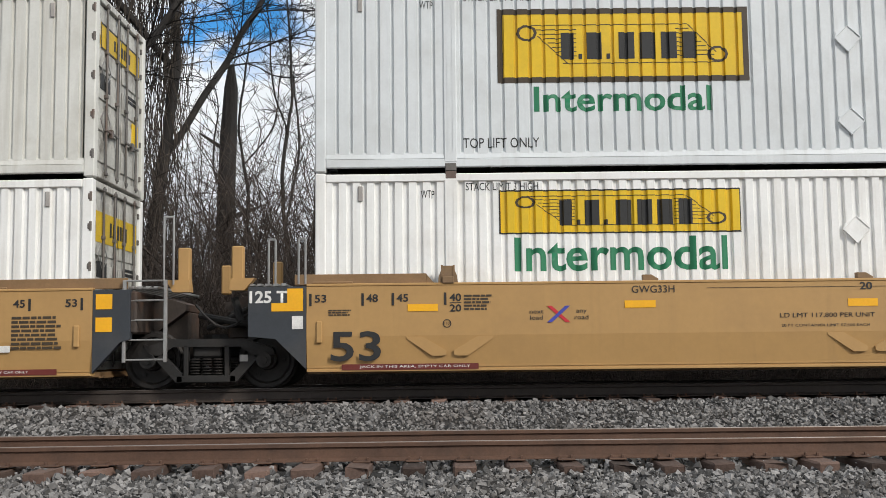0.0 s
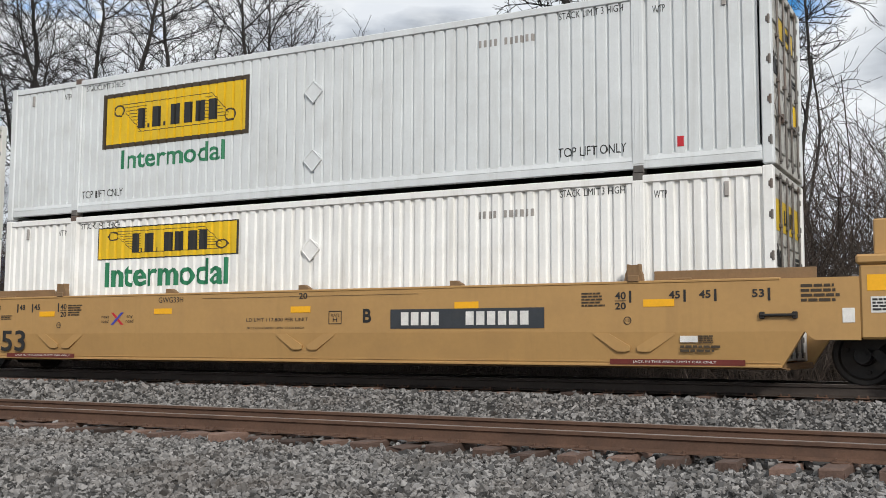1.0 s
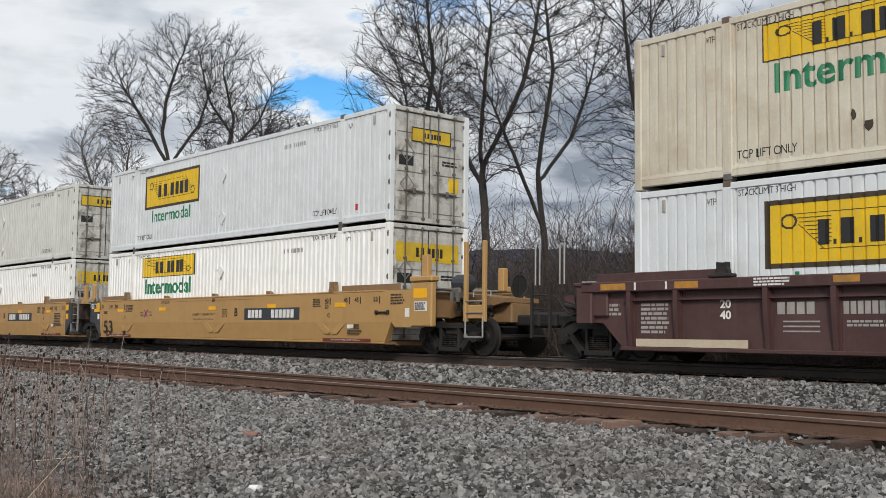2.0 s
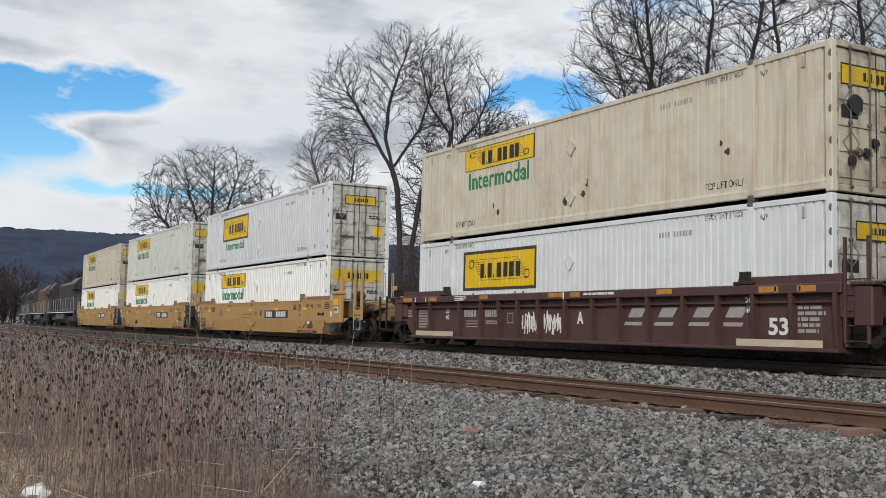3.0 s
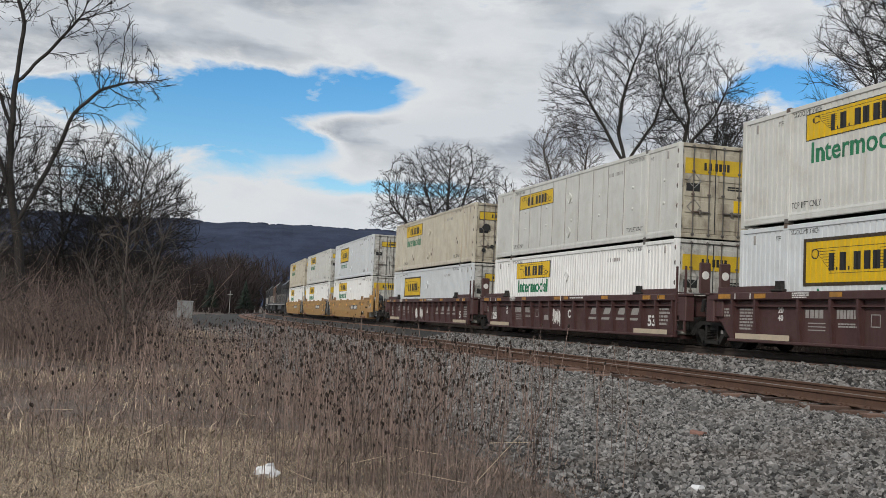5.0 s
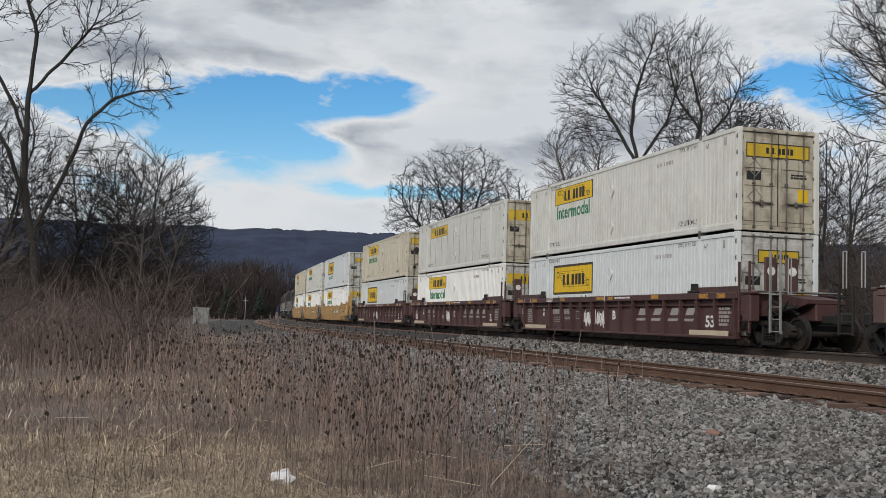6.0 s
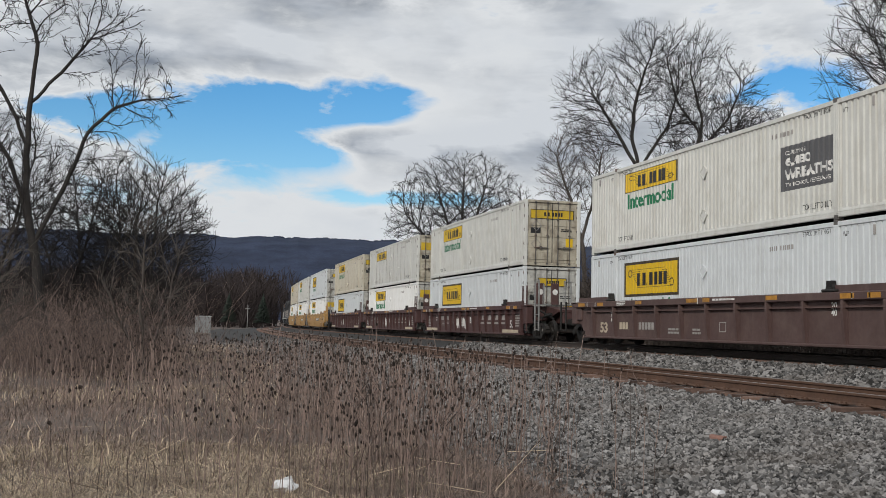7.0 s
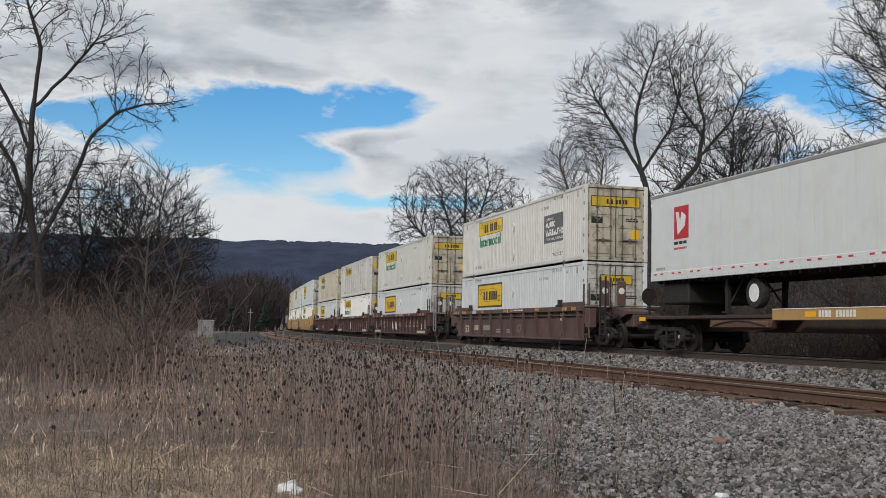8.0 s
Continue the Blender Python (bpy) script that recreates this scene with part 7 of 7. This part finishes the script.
def build_grass():
    rng = np.random.default_rng(9)

    def field(n, d0, d1, az0, az1):
        d = np.sqrt(rng.uniform(d0 * d0, d1 * d1, n))
        a = np.radians(rng.uniform(az0, az1, n))
        x, y = -np.sin(a) * d, np.cos(a) * d
        ok = y - bend_n(x) < weed_edge(x) + rng.normal(0, 0.35, n)
        return x[ok], y[ok]
    def patchy(x, y, scale, low):
        """Keeps blades where a slow noise is high, so that the field is uneven."""
        keep = np.array([noise.noise((a * scale, b * scale, 2.0)) for a, b in zip(x, y)]) + rng.normal(0, 0.22, len(x)) > low
        return x[keep], y[keep]
    x, y = patchy(*field(120000, 5.5, 26, 58, 104), 0.55, -0.12)
    blades("dry_grass", x, y, rng.uniform(0.04, 0.2, len(x)), rng.uniform(0.6, 2.4, len(x)), rng.uniform(0.002, 0.005, len(x)), DULL_STRAW, "short brown dry grass in tufts", 1)
    x, y = patchy(*field(85000, 7.5, 14, 60, 102), 1.3, -0.45)
    blades("dry_grass", x, y, rng.uniform(0.03, 0.13, len(x)), rng.uniform(0.8, 2.8, len(x)), rng.uniform(0.0015, 0.0035, len(x)), DULL_STRAW, "matted short dry grass", 6)
    x, y = patchy(*field(90000, 7.2, 14.0, 72, 102), 0.8, -0.15)
    keep = rng.random(len(x)) < np.clip((np.degrees(np.arctan2(-x, y)) - 73) / 13, 0, 1)
    x, y = x[keep], y[keep]
    blades("dry_grass", x, y, rng.uniform(0.04, 0.17, len(x)), rng.uniform(0.8, 2.6, len(x)), rng.uniform(0.0018, 0.004, len(x)), STRAW, "pale matted straw in the open field", 8)
    x, y = patchy(*field(50000, 12, 70, 83, 104), 0.35, 0.05)
    blades("dry_grass", x, y, rng.uniform(0.08, 0.3, len(x)), rng.uniform(0.3, 1.6, len(x)), rng.uniform(0.004, 0.009, len(x)), STRAW, "tan dry grass in the field", 2)
    x, y = patchy(*field(22000, 8.8, 40, 60, 104), 0.4, -0.1)
    blades("weed_stalks", x, y, rng.triangular(0.08, 0.2, 0.75, len(x)), rng.uniform(0.0, 0.9, len(x)), rng.uniform(0.0014, 0.003, len(x)), WEED, "thin brown dead weed stalks", 3, "weeds")
    x, y = field(8000, 24, 80, 88.6, 104)
    blades("weed_stalks", x, y, rng.uniform(0.3, 1.1, len(x)), rng.uniform(0.0, 0.8, len(x)), rng.uniform(0.004, 0.010, len(x)), WEED, "brown dead weeds at the field's edge", 4, "weeds")


build_grass()


def build_teasels():
    """Dead teasels: a stiff stalk, a few forked side stalks and egg-shaped heads with a ruff of bracts."""
    r = random.Random(31)
    stalks, heads = Geo(), Geo()

    def head(p, d, s):
        rings = ((0.35, -1.0), (0.85, -0.55), (1.0, 0.0), (0.8, 0.6), (0.3, 1.05))
        a = d.orthogonal().normalized()
        b = d.cross(a)
        base = len(heads.v)
        for q, u in rings:
            for i in range(6):
                t = i * math.pi / 3
                heads.v.append((p + d * (u * s * 1.6) + (a * math.cos(t) + b * math.sin(t)) * q * s)[:])
        for j in range(4):
            for i in range(6):
                k = (i + 1) % 6
                heads.f.append((base + j * 6 + i, base + j * 6 + k, base + (j + 1) * 6 + k, base + (j + 1) * 6 + i))
        for i in range(4):
            t = i * math.pi / 2 + r.random()
            o = a * math.cos(t) + b * math.sin(t)
            c = p - d * s * 1.5
            stalks.cyl(c, c + o * s * 2.2 + d * s * r.uniform(0.5, 2.6), 0.0022, 3, 0.001)

    n = 0
    while n < 1150:
        az, d = radians(r.triangular(61, 97, 76)), 9.2 + 32 * r.random() ** 1.1
        x, y = -math.sin(az) * d, math.cos(az) * d
        edge = float(weed_edge(np.array([x]))[0])
        v = y - bend(x)
        if v > edge + 0.9 + r.gauss(0, 0.4):
            continue
        # they stand in clumps, most of them near the foot of the ballast
        if noise.noise((x * 0.5, y * 0.5, 7.0)) + r.gauss(0, 0.4) < -0.1 + 0.07 * max(0.0, edge - 2.2 - v):
            continue
        n += 1
        z = float(ground_z(np.array([x]), np.array([y]))[0])
        h = min(r.uniform(0.55, 1.45), (1.66 - z - 0.012 * d) * r.uniform(0.8, 1.0))
        p = Vector((x, y, z))
        dr = Vector((r.gauss(0, 0.08), r.gauss(0, 0.08), 1)).normalized()
        mid = p + dr * h * 0.55
        top = mid + (dr + Vector((r.gauss(0, 0.06), r.gauss(0, 0.06), 0))).normalized() * h * 0.45
        stalks.cyl(p, mid, 0.0035, 3, 0.003)
        stalks.cyl(mid, top, 0.0035, 3, 0.0025)
        head(top, dr, r.uniform(0.0105, 0.0155))
        for k in range(r.randint(0, 3)):
            u = r.uniform(0.35, 0.8)
            s = p.lerp(top, u)
            o = Vector((r.gauss(0, 1), r.gauss(0, 1), 0)).normalized()
            e1 = s + o * 0.1 * h + Vector((0, 0, 0.12 * h))
            e2 = e1 + (o * 0.25 + Vector((0, 0, 1))).normalized() * h * r.uniform(0.08, 0.3)
            stalks.cyl(s, e1, 0.0035, 3)
            stalks.cyl(e1, e2, 0.003, 3)
            head(e2, (e2 - e1).normalized(), r.uniform(0.008, 0.012))
    tagged(new("teasel_stalks", stalks.mesh("teasel_stalks", WEED, tidy=False)), "stiff brown stalks of dead teasels", "weeds", kind="stuff")
    tagged(new("teasel_heads", heads.mesh("teasel_heads", SEED, tidy=False)), "dark spiny seed heads of dead teasels", "weeds", kind="stuff")
    g = Geo()
    for i in range(70):
        az, d = radians(r.uniform(63, 97)), r.uniform(8.8, 15)
        x, y = -math.sin(az) * d, math.cos(az) * d
        if y > float(weed_edge(np.array([x]))[0]):
            continue
        z = float(ground_z(np.array([x]), np.array([y]))[0])
        p = Vector((x, y, z + r.uniform(0, 0.25)))
        o = Vector((r.gauss(0, 1), r.gauss(0, 1), r.uniform(0.0, 0.6))).normalized()
        g.cyl(p, p + o * r.uniform(0.2, 0.7), 0.004, 4, 0.002)
    tagged(new("fallen_stalks", g.mesh("fallen_stalks", STRAW, tidy=False)), "pale broken stalks lying in the weeds", "weeds", kind="stuff")


build_teasels()


def litter():
    def spot(az, el):
        a, d = radians(az), 0.0
        k = math.tan(radians(-el))
        for i in range(4000):
            d += 0.01
            x, y = -math.sin(a) * d, math.cos(a) * d
            if EYE - k * d <= float(np.interp(y - bend(x), PV, PZ)) + fall(x) + 0.02:
                break
        return x, y, float(np.interp(y - bend(x), PV, PZ)) + fall(x)
    x, y, z = spot(59.25, -8.6)
    t = thing("paper_cup", "white paper cup lying on the ballast", "cup", at=(x, y, z + 0.035))
    t.rotation_euler = (0, 0, 0.25)
    part("cup_body", Geo().lathe([(0.028, -0.06), (0.03, -0.058), (0.04, 0.055), (0.043, 0.06), (0.038, 0.058)], (0, 0, 0), "x", 14), LITTER, t)
    x, y, z = spot(82.15, -9.05)
    r = random.Random(2)
    g = Geo().lathe([(0.03, 0.0), (0.09, 0.01), (0.11, 0.05), (0.08, 0.10), (0.03, 0.13)], (0, 0, 0), "z", 12)
    g.v = [(a + r.uniform(-0.03, 0.03), b + r.uniform(-0.03, 0.03), c + r.uniform(-0.02, 0.02)) for a, b, c in g.v]
    ob = new("plastic_bag", g.mesh("plastic_bag", LITTER))
    ob.location = (x, y, z)
    tagged(ob, "crumpled white plastic bag in dry grass", "bag")
    x, y, z = spot(59.38, -5.75)
    g = Geo().box(-0.10, 0.10, -0.045, 0.045, -0.03, 0.035, 0.01)
    g.v = [(a + r.uniform(-0.015, 0.015), b + r.uniform(-0.01, 0.01), c + r.uniform(-0.01, 0.01)) for a, b, c in g.v]
    ob = new("brick", g.mesh("brick", BRICK))
    ob.matrix_basis = pose(x, y, z + 0.03, 8, 5, 35)
    tagged(ob, "broken reddish brick lying on the ballast", "brick")


litter()


def far_side_weeds():
    rng = np.random.default_rng(12)
    x = rng.uniform(-45, 12, 5200)
    y = rng.uniform(19.6, 22.4, 5200) + bend_n(x)
    blades("weed_stalks", x, y, rng.uniform(0.2, 0.75, 5200), rng.uniform(0.0, 0.9, 5200), rng.uniform(0.003, 0.008, 5200), STRAW, "pale dead weeds behind the far track", 14, "weeds")


far_side_weeds()

# ---------------------------------------------------------------- what moves


def rail_pose(x0, z, t):
    x = x0 - SPEED * t
    turn = math.degrees(math.atan((bend(x + 0.5) - bend(x - 0.5))))
    tilt = -math.degrees(math.atan(fall(x + 4) - fall(x - 4)) / 8)
    return pose(x, YT + bend(x), ZT + fall(x) + z, 0, tilt, turn)


def motions():
    times = [i * 0.5 for i in range(17)]
    for ob, x0, z in MOVERS:
        walk(ob, [(t, rail_pose(x0, z, t)) for t in times])
    step = math.degrees(SPEED / FPS / 0.42)
    for w, x, car in WHEELSETS:
        walk(w, [(i / FPS, pose(x, 0, 0.42, 0, -step * i, 0)) for i in range(241)])


motions()
